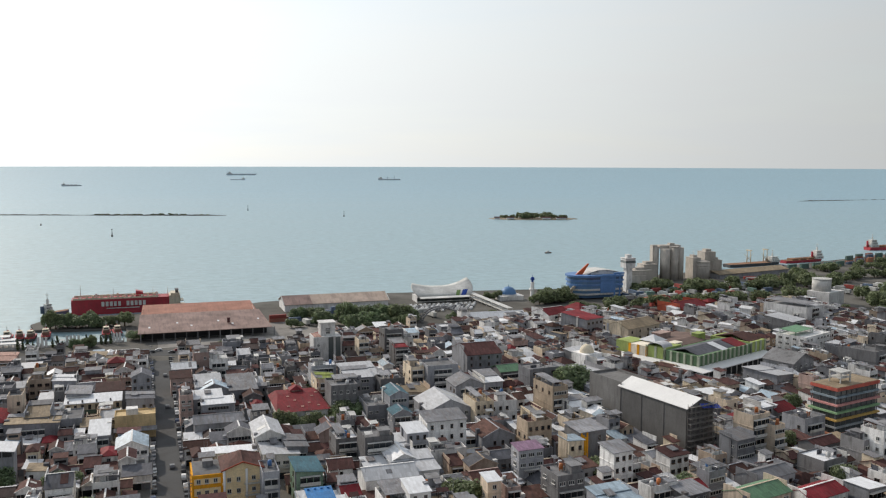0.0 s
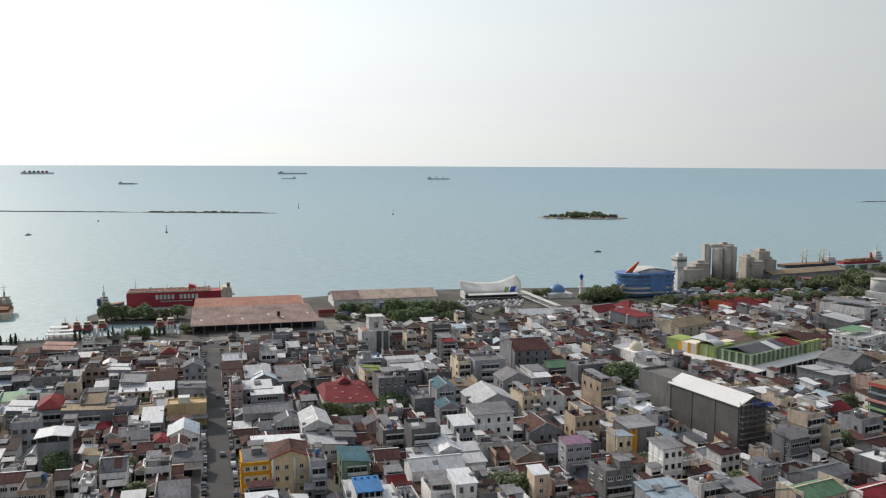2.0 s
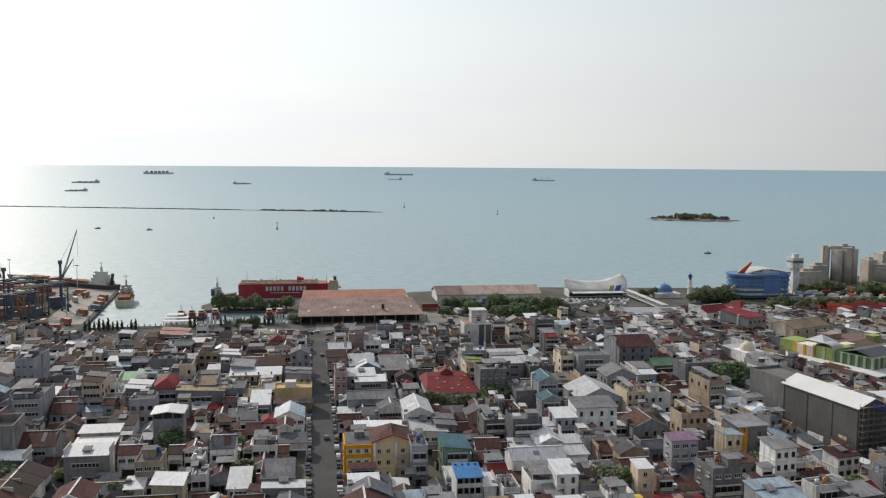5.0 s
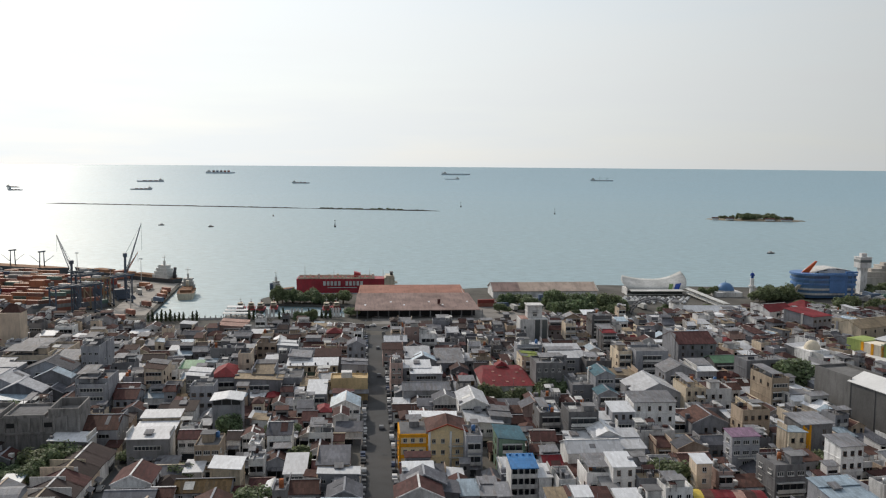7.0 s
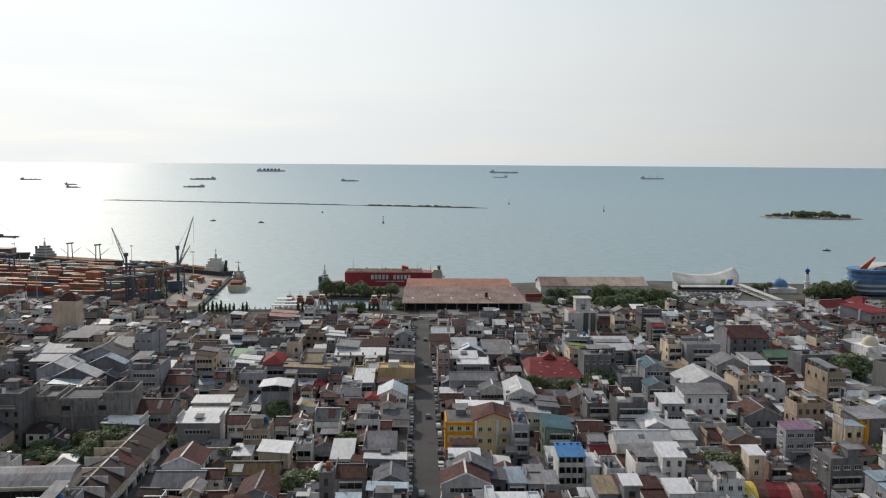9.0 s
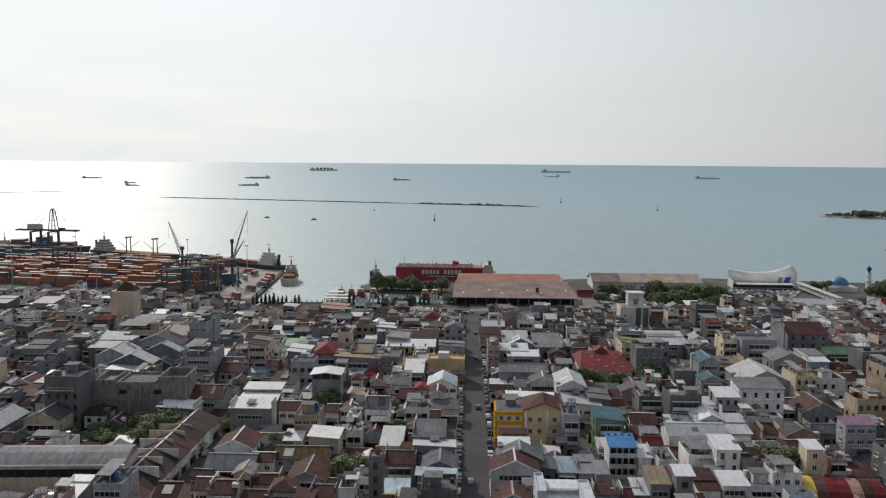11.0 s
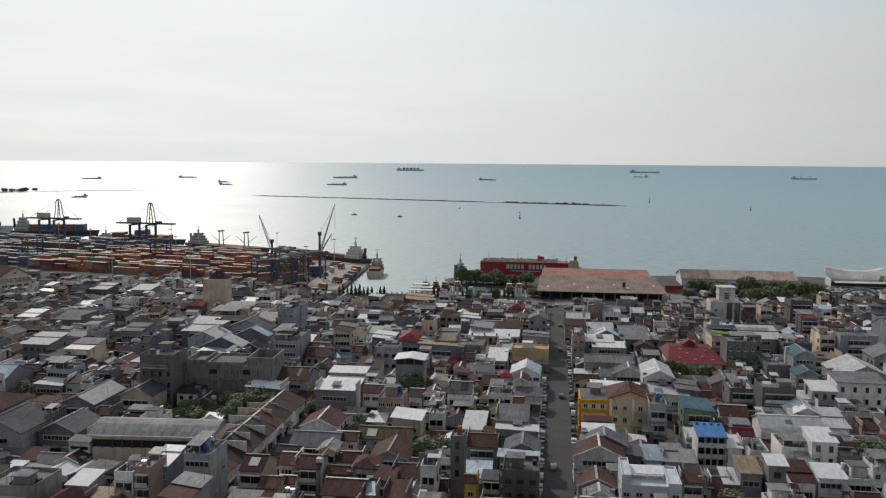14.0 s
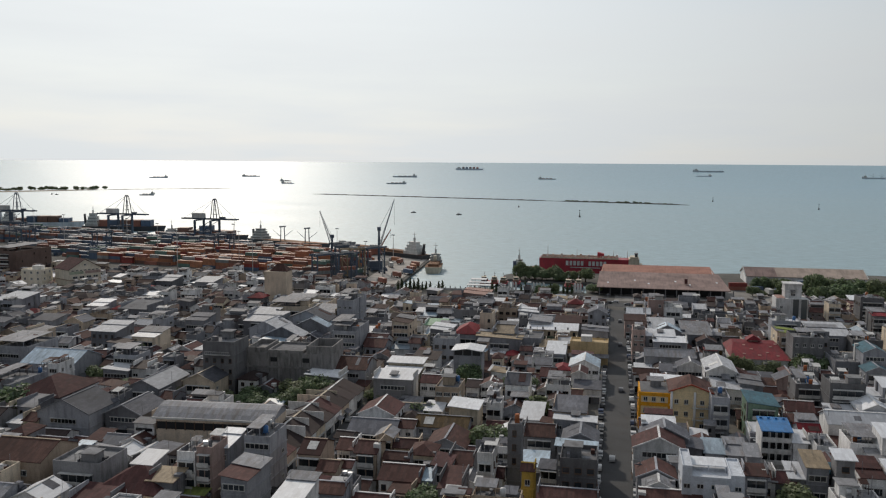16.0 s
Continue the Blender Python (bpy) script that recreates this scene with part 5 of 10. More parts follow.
def long_hall():
    x, y, rz = -155.0, 159.2, 23.0
    ob = thing("long_hall", x, y, LAND, rz, "long cream hall with grey curved metal roof", "hall")
    ob.scale = (1.165, 1, 1)
    reserve(x, y, 33, 13, rz)
    reserve(*local(x, y, rz, 0, -8), 24, 5, rz)
    s = Shape()
    s.box(-12.8, -5.2, 0, 12.8, 6.0, 9.4)
    part("body", s.mesh("body", [WALL["c"]]), ob)
    s = Shape()
    s.box(-12.7, -5.3, 6.6, 12.7, -5.1, 8.4)
    part("window_band", s.mesh("window_band", [M_DARK]), ob, "dark band of windows")
    for i in range(13):
        s = Shape()
        xx = -12.6 + i * 2.1
        s.box(xx - 0.1, -5.42, 6.4, xx + 0.1, -5.2, 8.5)
        part("mullion", s.mesh("mullion", [M_FRAME]), ob)
    s = Shape()
    pr = [(-6.0, 9.7), (-4.2, 10.5), (-1.8, 11.4), (0.8, 11.9), (3.2, 11.5), (5.4, 10.6), (6.8, 9.7)]
    for (ya, za), (yb, zb) in zip(pr, pr[1:]):
        s.slab((-13.4, ya, za), (13.4, ya, za), (13.4, yb, zb), (-13.4, yb, zb), 0.2)
    part("roof", s.weld().mesh("roof", [ROOF["g"]]), ob, "grey ribbed metal roof")
    s = Shape()
    s.box(-13.5, -6.25, 9.3, 13.5, -5.95, 9.75)
    part("gutter", s.mesh("gutter", [M_TRIM]), ob, "white gutter")
    for xx in (-12.85, 12.85):
        s = Shape()
        s.hull([(xx, -5.2, 9.3), (xx, 6.0, 9.3), (xx, 5.2, 10.5), (xx, .8, 11.7), (xx, -4, 10.5)], [(0, 1, 2, 3, 4)])
        part("gable_wall", s.mesh("gable_wall", [WALL["g"]]), ob)


def ruin_block():
    x, y = -179.0, 217.0
    ob = thing("concrete_shell", x, y, LAND, 22, "weathered unfinished concrete building shell with stained walls", "building shell")
    reserve(x, y, 30, 15, 22)
    s = Shape()
    s.box(-14, -6, 0, 14, 7, 12.5)
    for x0, x1, z in ((-14, -8, 14.0), (-7, 4.5, 13.4), (5.5, 14, 15.0)):
        c_ = Shape()
        c_.loft([(x0, -6, x1, 7, 12.4), (x0, -6, x1, 7, z), (x0 + .4, -5.6, x1 - .4, 6.6, z), (x0 + .4, -5.6, x1 - .4, 6.6, 12.55)])
        part("parapet", c_.mesh("parapet", [M_SHELL]), ob)
    for i in range(9):
        xx = -14 + 28 * i / 8
        c_ = Shape()
        c_.box(xx - 0.3, -6.3, 0, xx + 0.3, -6, 13.0)
        part("column", c_.mesh("column", [M_SHELL]), ob)
    c_ = Shape()
    c_.box(-14.2, -6.4, 7.6, 14.2, -6, 8.2)
    part("beam", c_.mesh("beam", [M_SHELL]), ob)
    part("body", s.mesh("body", [M_SHELL]), ob)
    for i in range(8):
        # near-black panel on the wall, painted as the shade within an opening
        s = Shape()
        xx = -12.2 + 3.5 * i
        s.box(xx - 1.1, -6.06, 8.8 + (i % 3) * 0.4, xx + 1.1, -5.9, 11)
        if i in (2, 5):
            part("opening", s.mesh("opening", [M_DARK]), ob)
    s = Shape()
    s.box(-6.9, -5.5, 12.45, 4.4, 6.5, 12.7)
    part("deck", s.mesh("deck", [ROOF["c"]]), ob)


M_BEIGE = material("beige_plaster", (0.60, 0.50, 0.40), vary=0.0, stain=0.25)
M_SHELL = material("stained_shell_concrete", (0.27, 0.26, 0.255), rough=0.9, vary=0.08, stain=0.65)


def tan_tower():
    x, y = -288.0, 335.0
    ob = thing("tower_block", x, y, LAND, GRID, "slim tan windowless tower with reddish hip roof", "tower block")
    reserve(x, y, 13, 13, GRID)
    s = Shape()
    s.box(-5.6, -4.5, 0, 5.6, 4.5, 18)
    part("body", s.mesh("body", [M_BEIGE]), ob)
    s = Shape()
    s.hull([(-3.6, -3.3, 18), (5.8, -3.3, 18), (5.8, 4.7, 18), (-3.6, 4.7, 18), (-0.5, 0.5, 21.6), (2.5, 0.5, 21.6)], [(0, 1, 5, 4), (1, 2, 5), (2, 3, 4, 5), (3, 0, 4), (3, 2, 1, 0)])
    part("roof", s.mesh("roof", [ROOF["b"]]), ob, "dull red hip roof")


def black_glass_tower():
    x, y = -58.0, 411.0
    ob = thing("office_building", x, y, LAND, GRID, "white six-storey building with black glazed front strips", "office building")
    reserve(x, y, 15, 14, GRID)
    s = Shape()
    s.box(-6.5, -5, 0, 7, 6, 14)
    s.box(-2.5, -2, 14, 4.5, 5, 20)
    s.box(-2.8, -2.4, 17.0, 4.8, 5.1, 17.3)
    s.box(-3.0, -2.6, 20, 5.0, 5.4, 20.4)
    part("body", s.mesh("body", [WALL["w"]]), ob)
    for x0 in (0.6, 4.0):
        s = Shape()
        s.box(x0, -5.15, 1, x0 + 2.4, -4.9, 13.8)
        part("glazing", s.mesh("glazing", [M_DARKGLASS]), ob, "black glass strip")
    for k in range(3):
        part("window", WIN[0], ob, "", pose(-4.2, -5, 2 + 3.8 * k))
        part("window", WIN[2], ob, "", pose(1, -2, 15 + 1.6 * min(k, 1)))
    s = Shape()
    s.box(-6, -4.5, 13.95, -2.6, 5.5, 14.2)
    part("deck", s.mesh("deck", [ROOF["p"]]), ob)


def orange_front_house():
    x, y, rz = 45.4, 273.7, 26.0
    ob = thing("shophouse", x, y, LAND, rz, "grey four-storey shophouse with orange vertical front panels", "shophouse")
    reserve(x, y, 11, 10, rz)
    s = Shape()
    s.box(-5, -4.5, 0, 5, 4.5, 12)
    part("body", s.mesh("body", [WALL["k"]]), ob)
    s = Shape()
    s.slab((-5.5, -5.1, 12.2), (5.5, -5.1, 12.2), (5.5, 5, 13.0), (-5.5, 5, 13.0), 0.2)
    part("roof", s.mesh("roof", [ROOF["g"]]), ob, "grey metal roof")
    for i in range(4):
        s = Shape()
        s.box(-4.8 + 0.72 * i, -4.75, 1.0 + (i % 2) * .8, -4.2 + 0.72 * i, -4.5, 11.8 - (i % 3) * 0.7)
        part("panel", s.mesh("panel", [M_ORANGE]), ob, "orange panel")
    for k in range(3):
        part("window", WIN[1], ob, "", pose(2.4, -4.5, 2.2 + 3.4 * k))
        part("window", WIN[0], ob, "", pose(-5, 0.5, 2.2 + 3.4 * k, 0, 0, -90))


def cream_terrace():
    """Long cream terrace with a white sheet roof, a row of dark windows and a green band."""
    x, y, rz = -132.5, 319.0, 19.0
    ob = thing("terrace", x, y, LAND, rz, "long cream terrace with white roof and green balcony band", "terrace")
    reserve(x, y, 21, 11, rz)
    s = Shape()
    s.loft([(-9.8, -4.5, 9.8, 4.5, 0), (-9.8, -4.5, 9.8, 4.5, 4.2), (-9.8, -3.3, 9.8, 4.5, 4.2), (-9.8, -3.3, 9.8, 4.5, 7.4)])
    part("body", s.mesh("body", [WALL["c"]]), ob)
    s = Shape()
    s.box(-9.9, -4.7, 3.6, 9.9, -4.45, 5.0)
    part("parapet", s.mesh("parapet", [WALL["n"]]), ob, "faded green parapet")
    s = Shape()
    s.slab((-10.2, -3.9, 7.5), (10.2, -3.9, 7.5), (10.2, 4.9, 8.8), (-10.2, 4.9, 8.8), 0.2)
    part("roof", s.mesh("roof", [ROOF["w"]]), ob, "white sheet roof")
    for i in range(8):
        part("window", WIN[1], ob, "", pose(-8.6 + 2.45 * i, -3.3, 5.2) @ Matrix.Diagonal((1.2, 1, 1.2, 1)))
        if i % 2:
            part("window", WIN[0], ob, "", pose(-8.6 + 2.45 * i, -4.5, 1.2))
        else:
            s = Shape()
            s.box(-8.9 + 2.45 * i, -3.4, 7.6, -8.3 + 2.45 * i, -2.8, 8.5)
            part("chimney", s.mesh("chimney", [WALL["k"]]), ob)


def tan_wall_house():
    x, y, rz = -110.0, 300.0, 19.0
    ob = thing("building", x, y, LAND, rz, "tan plastered windowless building beside the street", "building")
    reserve(x, y, 15, 9, rz)
    s = Shape()
    s.loft([(-6.8, -4, 6.8, 4, 0), (-6.8, -4, 6.8, 4, 8.6), (-6.6, -3.8, 6.6, 3.8, 8.6), (-6.6, -3.8, 6.6, 3.8, 8.0)])
    part("body", s.mesh("body", [M_TANWALL]), ob)
    s = Shape()
    s.box(-3, -2, 8, 1, 2, 10.2)
    part("stair_head", s.mesh("stair_head", [WALL["w"]]), ob)
    s = Shape()
    s.slab((-7.2, -6.2, 3.4), (7.2, -6.2, 3.4), (7.2, -4, 4.3), (-7.2, -4, 4.3), 0.15)
    part("awning", s.mesh("awning", [ROOF["g"]]), ob)


M_TANWALL = material("tan_yellow_plaster", (0.62, 0.47, 0.27), vary=0.0, stain=0.3)


def cream_hall():
    """Cream gabled building with dark red roof and a lower block beside it."""
    x, y = -413.5, 313.5
    ob = thing("cream_building", x, y, LAND, 80, "tall cream building with dark red gable roof and strip windows", "building")
    reserve(x, y, 22, 20, 80)
    s = Shape()
    s.box(-9, -8, 0, 9, 8, 13.5)
    s.face([(-9, -8, 13.5), (9, -8, 13.5), (0, -8, 18.5)])
    s.face([(9, 8, 13.5), (-9, 8, 13.5), (0, 8, 18.5)])
    part("body", s.mesh("body", [M_IVORY]), ob)
    for sg in (-1, 1):
        s = Shape()
        q = [(sg * 9.6, -8.6, 13.4), (0, -8.6, 18.8), (0, 8.6, 18.8), (sg * 9.6, 8.6, 13.4)]
        s.slab(*(q if sg < 0 else q[::-1]), 0.25)
        part("roof", s.mesh("roof", [ROOF["b"]]), ob, "dark red roof slope")
    for i in range(7):
        part("window", WIN[5], ob, "", pose(-6.9 + i * 2.3, -8, 12.4) @ Matrix.Diagonal((1.3, 1, .6, 1)))
    for i in range(4):
        part("window", WIN[5], ob, "", pose(-5.8 + i * 3.9, -8, 8.4) @ Matrix.Diagonal((2.2, 1, 1.3, 1)))
    part("gable_window", WIN[5], ob, "", pose(0, -8, 15.2))
    for x0, x1, z, col in ((-8.9, -1, 10.7, M_PALEGREEN), (0, 8.9, 10.7, WALL["p"])):
        s = Shape()
        s.box(x0, -8.1, z, x1, -8.0, z + 1.5)
        part("wall_panel", s.mesh("wall_panel", [col]), ob, "coloured front panel")
    for z in (7.4, 3.9):
        s = Shape()
        s.box(-9.1, -8.2, z, 9.1, -8.0, z + .5)
        s.box(-9.2, -8.1, z, -9.0, 8, z + .5)
        part("ledge", s.mesh("ledge", [WALL["t"]]), ob)
    x, y = -428.0, 298.5
    ob = thing("cream_building", x, y, LAND, 22, "cream four-storey block with rows of small windows", "building")
    reserve(x, y, 14, 13, 22)
    s = Shape()
    rings = [(-6, -5, 6, 5, 0)]
    for z in (3.4, 6.8, 10.2):
        rings += [(-6, -5, 6, 5, z), (-6.2, -5.2, 6.2, 5.2, z), (-6.2, -5.2, 6.2, 5.2, z + .25), (-6, -5, 6, 5, z + .25)]
    s.loft(rings + [(-6, -5, 6, 5, 13.4), (-5.7, -4.7, 5.7, 4.7, 13.4), (-5.7, -4.7, 5.7, 4.7, 12.8)])
    part("body", s.mesh("body", [M_IVORY]), ob)
    s = Shape()
    s.box(-2, -1, 12.8, 3, 3, 15)
    part("stair_head", s.mesh("stair_head", [WALL["w"]]), ob)
    for k in range(4):
        for i in range(3):
            part("window", WIN[0], ob, "", pose(-3.8 + i * 3.8, -5, 1 + 3.4 * k))
            if i < 2:
                part("window", WIN[0], ob, "", pose(6, -2.4 + i * 4.8, 1 + 3.4 * k, 0, 0, 90))


def stepped_roofs():
    """Three white mono-pitch roofs stepping up one behind the other."""
    x, y, rz = -147.5, 232.0, 20.0
    ob = thing("row_building", x, y, LAND, rz, "cream building under three stepped white metal roofs", "building")
    reserve(x, y, 13, 27, rz)
    for k in range(3):
        y0, z = -12 + 8 * k, 4.8 + 1.5 * k
        s = Shape()
        s.box(-5.6, y0, 0, 5.6, y0 + 7.9, z, 0, (z, z, z + .5, z + .5))
        part("body", s.mesh("body", [WALL["c"]]), ob)
        s = Shape()
        s.slab((-6.2, y0 - .5, z + .25), (6.2, y0 - .5, z + .25), (6.2, y0 + 7.4, z + .75), (-6.2, y0 + 7.4, z + .75), .2)
        part("roof", s.mesh("roof", [ROOF["w"]]), ob, "white metal roof")
    for i in range(4):
        part("window", WIN[2], ob, "", pose(-4 + 2.7 * i, -12, 3.4))
        part("window", WIN[2], ob, "", pose(5.6, -9 + 5.5 * i, 3.4, 0, 0, 90))


def grey_tower():
    x, y, rz = -132.5, 249.0, 20.0
    ob = thing("tower_house", x, y, LAND, rz, "plain grey tall house with open top storey under a pale roof", "house")
    reserve(x, y, 10, 10, rz)
    s = Shape()
    s.box(-4.5, -4, 0, 4.5, 4.5, 10.6)
    part("body", s.mesh("body", [WALL["g"]]), ob)
    s = Shape()
    # closed block, near-black to give the shade under the roof
    s.box(-4.2, -3.7, 10.5, 4.2, 4.2, 12.3)
    part("gallery", s.mesh("gallery", [M_DARK]), ob, "near-black block painted as the shade of an open gallery")
    for px in (-4.35, -1.5, 1.5, 4.35):
        s = Shape()
        s.box(px - .15, -3.95, 10.6, px + .15, -3.6, 12.4)
        part("post", s.mesh("post", [WALL["g"]]), ob)
    s = Shape()
    s.slab((-5.2, -5, 12.4), (0, -5, 13.1), (0, 5, 13.1), (-5.2, 5, 12.4), .2)
    s.slab((0, -5, 13.1), (5.2, -5, 12.4), (5.2, 5, 12.4), (0, 5, 13.1), .2)
    part("roof", s.weld().mesh("roof", [ROOF["w"]]), ob, "pale grey metal roof")


def striped_roof_hall():
    """Low hall under a curved roof with broad yellow, red and pink stripes."""
    x, y, rz = 19.0, 219.0, 12.0
    ob = thing("striped_hall", x, y, LAND, rz, "low hall with curved roof in yellow and dull red stripes", "hall")
    reserve(x, y, 18, 13, rz)
    s = Shape()
    s.box(-8.5, -5.5, 0, 8.5, 5.5, 4.6)
    part("body", s.mesh("body", [WALL["g"]]), ob)
    for i, mt in enumerate(("y", "b", "r", "r", "p", "b", "r")):
        s = Shape()
        x0 = -9 + 18 * i / 7
        x1 = x0 + 18 / 7 - 0.03
        pr = [(-6.2, 4.6), (-4.6, 6.0), (-2.2, 7.0), (0.5, 7.3), (3, 6.9), (5, 5.9), (6.2, 4.6)]
        for (ya, za), (yb, zb) in zip(pr, pr[1:]):
            s.slab((x0, ya, za), (x1, ya, za), (x1, yb, zb), (x0, yb, zb), .15)
        part("roof_strip", s.weld().mesh("roof_strip", [ROOF[mt]]), ob, ROOF_WORD[mt] + " roof strip")
    for i in range(5):
        part("window", WIN[0], ob, "", pose(-6.5 + 3.2 * i, -5.5, 1.4))


def white_office():
    """White four-storey block with rows of dark windows and a green roof deck."""
    x, y, rz = 181.0, 434.5, 40.0
    ob = thing("office_building", x, y, LAND, rz, "white four-storey block with green roof deck and window rows", "office building")
    reserve(x, y, 25, 17, rz)
    s = Shape()
    rings = [(-12, -8, 12, 8, 0)]
    for z in (2.8, 5.6, 8.4):
        rings += [(-12, -8, 12, 8, z), (-12.15, -8.15, 12.15, 8.15, z), (-12.15, -8.15, 12.15, 8.15, z + .2), (-12, -8, 12, 8, z + .2)]
    s.loft(rings + [(-12, -8, 12, 8, 11.6), (-11.7, -7.7, 11.7, 7.7, 11.6), (-11.7, -7.7, 11.7, 7.7, 11.0)])
    body = part("body", s.mesh("body", [WALL["w"]]), ob)
    s = Shape()
    s.slab((-11, -2, 13.2), (6, -2, 13.2), (6, 7, 13.8), (-11, 7, 13.8), .15)
    for px, py in ((-10.7, -1.7), (5.7, -1.7), (5.7, 6.7), (-10.7, 6.7)):
        s.box(px - .1, py - .1, 11, px + .1, py + .1, 13.3)
    part("roof", s.mesh("roof", [ROOF["G"]]), ob, "green sheet roof on posts")
    s = Shape()
    s.box(7, 0, 11, 10.5, 5, 13.4)
    part("stair_head", s.mesh("stair_head", [WALL["w"]]), ob)
    for k in range(4):
        for i in range(7):
            if (i + k) % 5:
                part("window", WIN[2], body, "", pose(-10 + 3.3 * i, -8, 0.9 + 2.8 * k))
        for i in range(4):
            part("window", WIN[2], body, "", pose(-12, -5.8 + 3.8 * i, 0.9 + 2.8 * k, 0, 0, -90))


for build in (yellow_building, box_hall, striped_building, market_hall, red_roof_house, white_block, blue_roof_house, long_hall, ruin_block, tan_tower, black_glass_tower, orange_front_house, cream_hall, cream_terrace, tan_wall_house, stepped_roofs, grey_tower, striped_roof_hall, white_office):
    build()
for q in ((6, 231, 10, 9, 19), (-129, 242, 7, 6, 19), (-167, 206, 9, 10, 19), (-175, 194, 12, 9, 19), (-184, 190, 8, 8, 19), (262, 596, 24, 20, 38), (66, 400, 11, 11, 30), (*local(*gpos(51.5, 322), GRID, 16, -15.5), 11, 6, GRID), (-8.5, 502, 28, 12, 17), (30, 520, 40, 18, 15), (108, 622, 50, 26, 19)):
    reserve(*q)

# ---- row houses along the side street ----
for i in range(9):
    x, y = gpos(SIDE_U - 10.0, 190 + i * 7.0)
    H(x, y, 6.9, 13.0, 4.7, "Gu", "k" if i % 5 else "b", "w" if i % 3 else "c", GRID + 90)


# ---- houses of the old town that stand out ----
H(-254.2, 224.3, 8.9, 12.1, 8.3, 'S', 'w', 'c', 19)
H(-250.3, 183.4, 18.5, 16.2, 7.4, 'Gu', 'L', 'g', 19)
H(-222.3, 160.6, 15.6, 19.5, 6.4, 'H', 'b', 'g', 19)
H(-197.9, 150.1, 15.0, 14.3, 7.4, 'Gv', 'd', 'g', 19)
H(-201.0, 180.0, 9.7, 18.1, 7.4, 'Gv', 'z', 'g', 19)
H(-192.2, 192.0, 9.8, 14.5, 7.4, 'Gv', 'd', 'c', 19)
H(-186.6, 159.2, 10.4, 12.6, 6.4, 'Gv', 'd', 'g', 19)
H(-173.6, 119.2, 14.2, 13.7, 8.3, 'Gu', 'b', 't', 19)
H(-158.3, 122.9, 11.1, 10.7, 8.3, 'F', 'c', 'k', 19)
H(-142.7, 123.2, 14.0, 12.1, 5.5, 'H', 'b', 'c', 19)
H(-137.0, 125.0, 5.7, 6.1, 7.4, 'S', 't', 'g', 19)
H(-150.6, 132.4, 4.7, 7.0, 6.4, 'S', 'w', 'g', 19)
H(-137.1, 133.1, 4.1, 8.5, 11, 'F', 'g', 'w', 19)
H(-133.1, 134.2, 3.5, 7.7, 12, 'F', 'g', 'p', 19)
H(-135.0, 140.8, 4.2, 9.3, 11, 'S', 'w', 'g', 19)
H(-117.0, 127.3, 5.3, 11.9, 12, 'S', 'b', 'g', 19)
H(-129.5, 147.1, 6.0, 10.0, 12, 'F', 'c', 'g', 19)
H(-101.5, 124.3, 5.0, 10.0, 12, 'S', 'w', 'w', 19)
H(-155.9, 108.7, 8.2, 8.5, 5.5, 'Gv', 'w', 'w', 19)
H(-144.8, 113.6, 8.0, 7.4, 5.5, 'S', 'b', 'g', 19)
H(-134.0, 129.1, 7.0, 4.5, 3.7, 'S', 'n', 'g', 19)
H(-238.4, 158.2, 10.3, 17.1, 7.4, 'F', 'c', 'g', 19)
H(-278.3, 189.2, 14.0, 17.0, 8.3, 'F', 'c', 'g', 19)
H(-297.2, 210.5, 8.6, 11.4, 7.4, 'S', 'g', 'c', 19)
H(-267.6, 217.9, 9.8, 12.9, 10.1, 'S', 'z', 'g', 19)
H(-193.5, 200.8, 10.3, 11.2, 16.6, 'F', 'c', 'k', 19)
H(-227.3, 260.3, 12.3, 13.9, 8.3, 'Gv', 'z', 'g', 19)
H(-163.1, 212.7, 10.5, 8.4, 7.4, 'S', 'w', 'k', 19)
H(-141.3, 218.6, 11.7, 8.1, 8.3, 'S', 'w', 'k', 19)
H(-163.7, 227.6, 11.7, 12.8, 7.4, 'Gu', 'b', 'g', 19)
H(-120.6, 215.8, 6.8, 10.6, 9.2, 'F', 'c', 't', 19)
H(-108.1, 202.4, 7.6, 9.1, 8.3, 'S', 'w', 'c', 19)
H(-109.8, 193.4, 13.5, 9.0, 5.5, 'Gu', 'o', 'g', 19)
H(-101.5, 181.9, 9.2, 11.4, 5.5, 'Gv', 'b', 'g', 19)
H(-122.6, 180.9, 11.7, 10.6, 5.5, 'Gu', 'd', 'g', 19)
H(-116.7, 185.8, 5.3, 6.3, 5.9, 'Gu', 'b', 'w', 19)
H(-129.0, 192.8, 9.8, 11.6, 6.4, 'Gv', 'b', 'w', 19)
H(-107.3, 233.8, 6.9, 11.0, 8.3, 'Gu', 'd', 'w', 19)
H(-93.2, 212.9, 5.6, 12.5, 5.5, 'S', 'w', 'w', 19)
H(-81.1, 209.7, 8.1, 11.2, 10.1, 'S', 'd', 't', 19)
H(-77.0, 202.7, 10.3, 5.0, 9.2, 'S', 'w', 'g', 19)
H(-69.9, 187.9, 8.1, 8.5, 10.1, 'Gv', 'd', 'g', 19)
H(-67.2, 178.5, 8.4, 4.7, 11, 'S', 'L', 'g', 19)
H(-63.0, 169.2, 7.5, 9.2, 12, 'F', 'c', 'k', 19)
H(-79.3, 172.5, 3.0, 4.6, 15.6, 'F', 'c', 'k', 19)
H(-83.7, 196.7, 7.5, 9.1, 6.6, 'Gu', 'b', 'k', 19)
H(-82.1, 164.4, 3.4, 7.5, 11, 'F', 'g', 'w', 19)
H(-81.6, 168.3, 2.9, 6.4, 5.2, 'Gu', 'b', 'w', 19)
H(-73.8, 167.6, 2.5, 4.5, 8.1, 'Gu', 'b', 'y', 19)
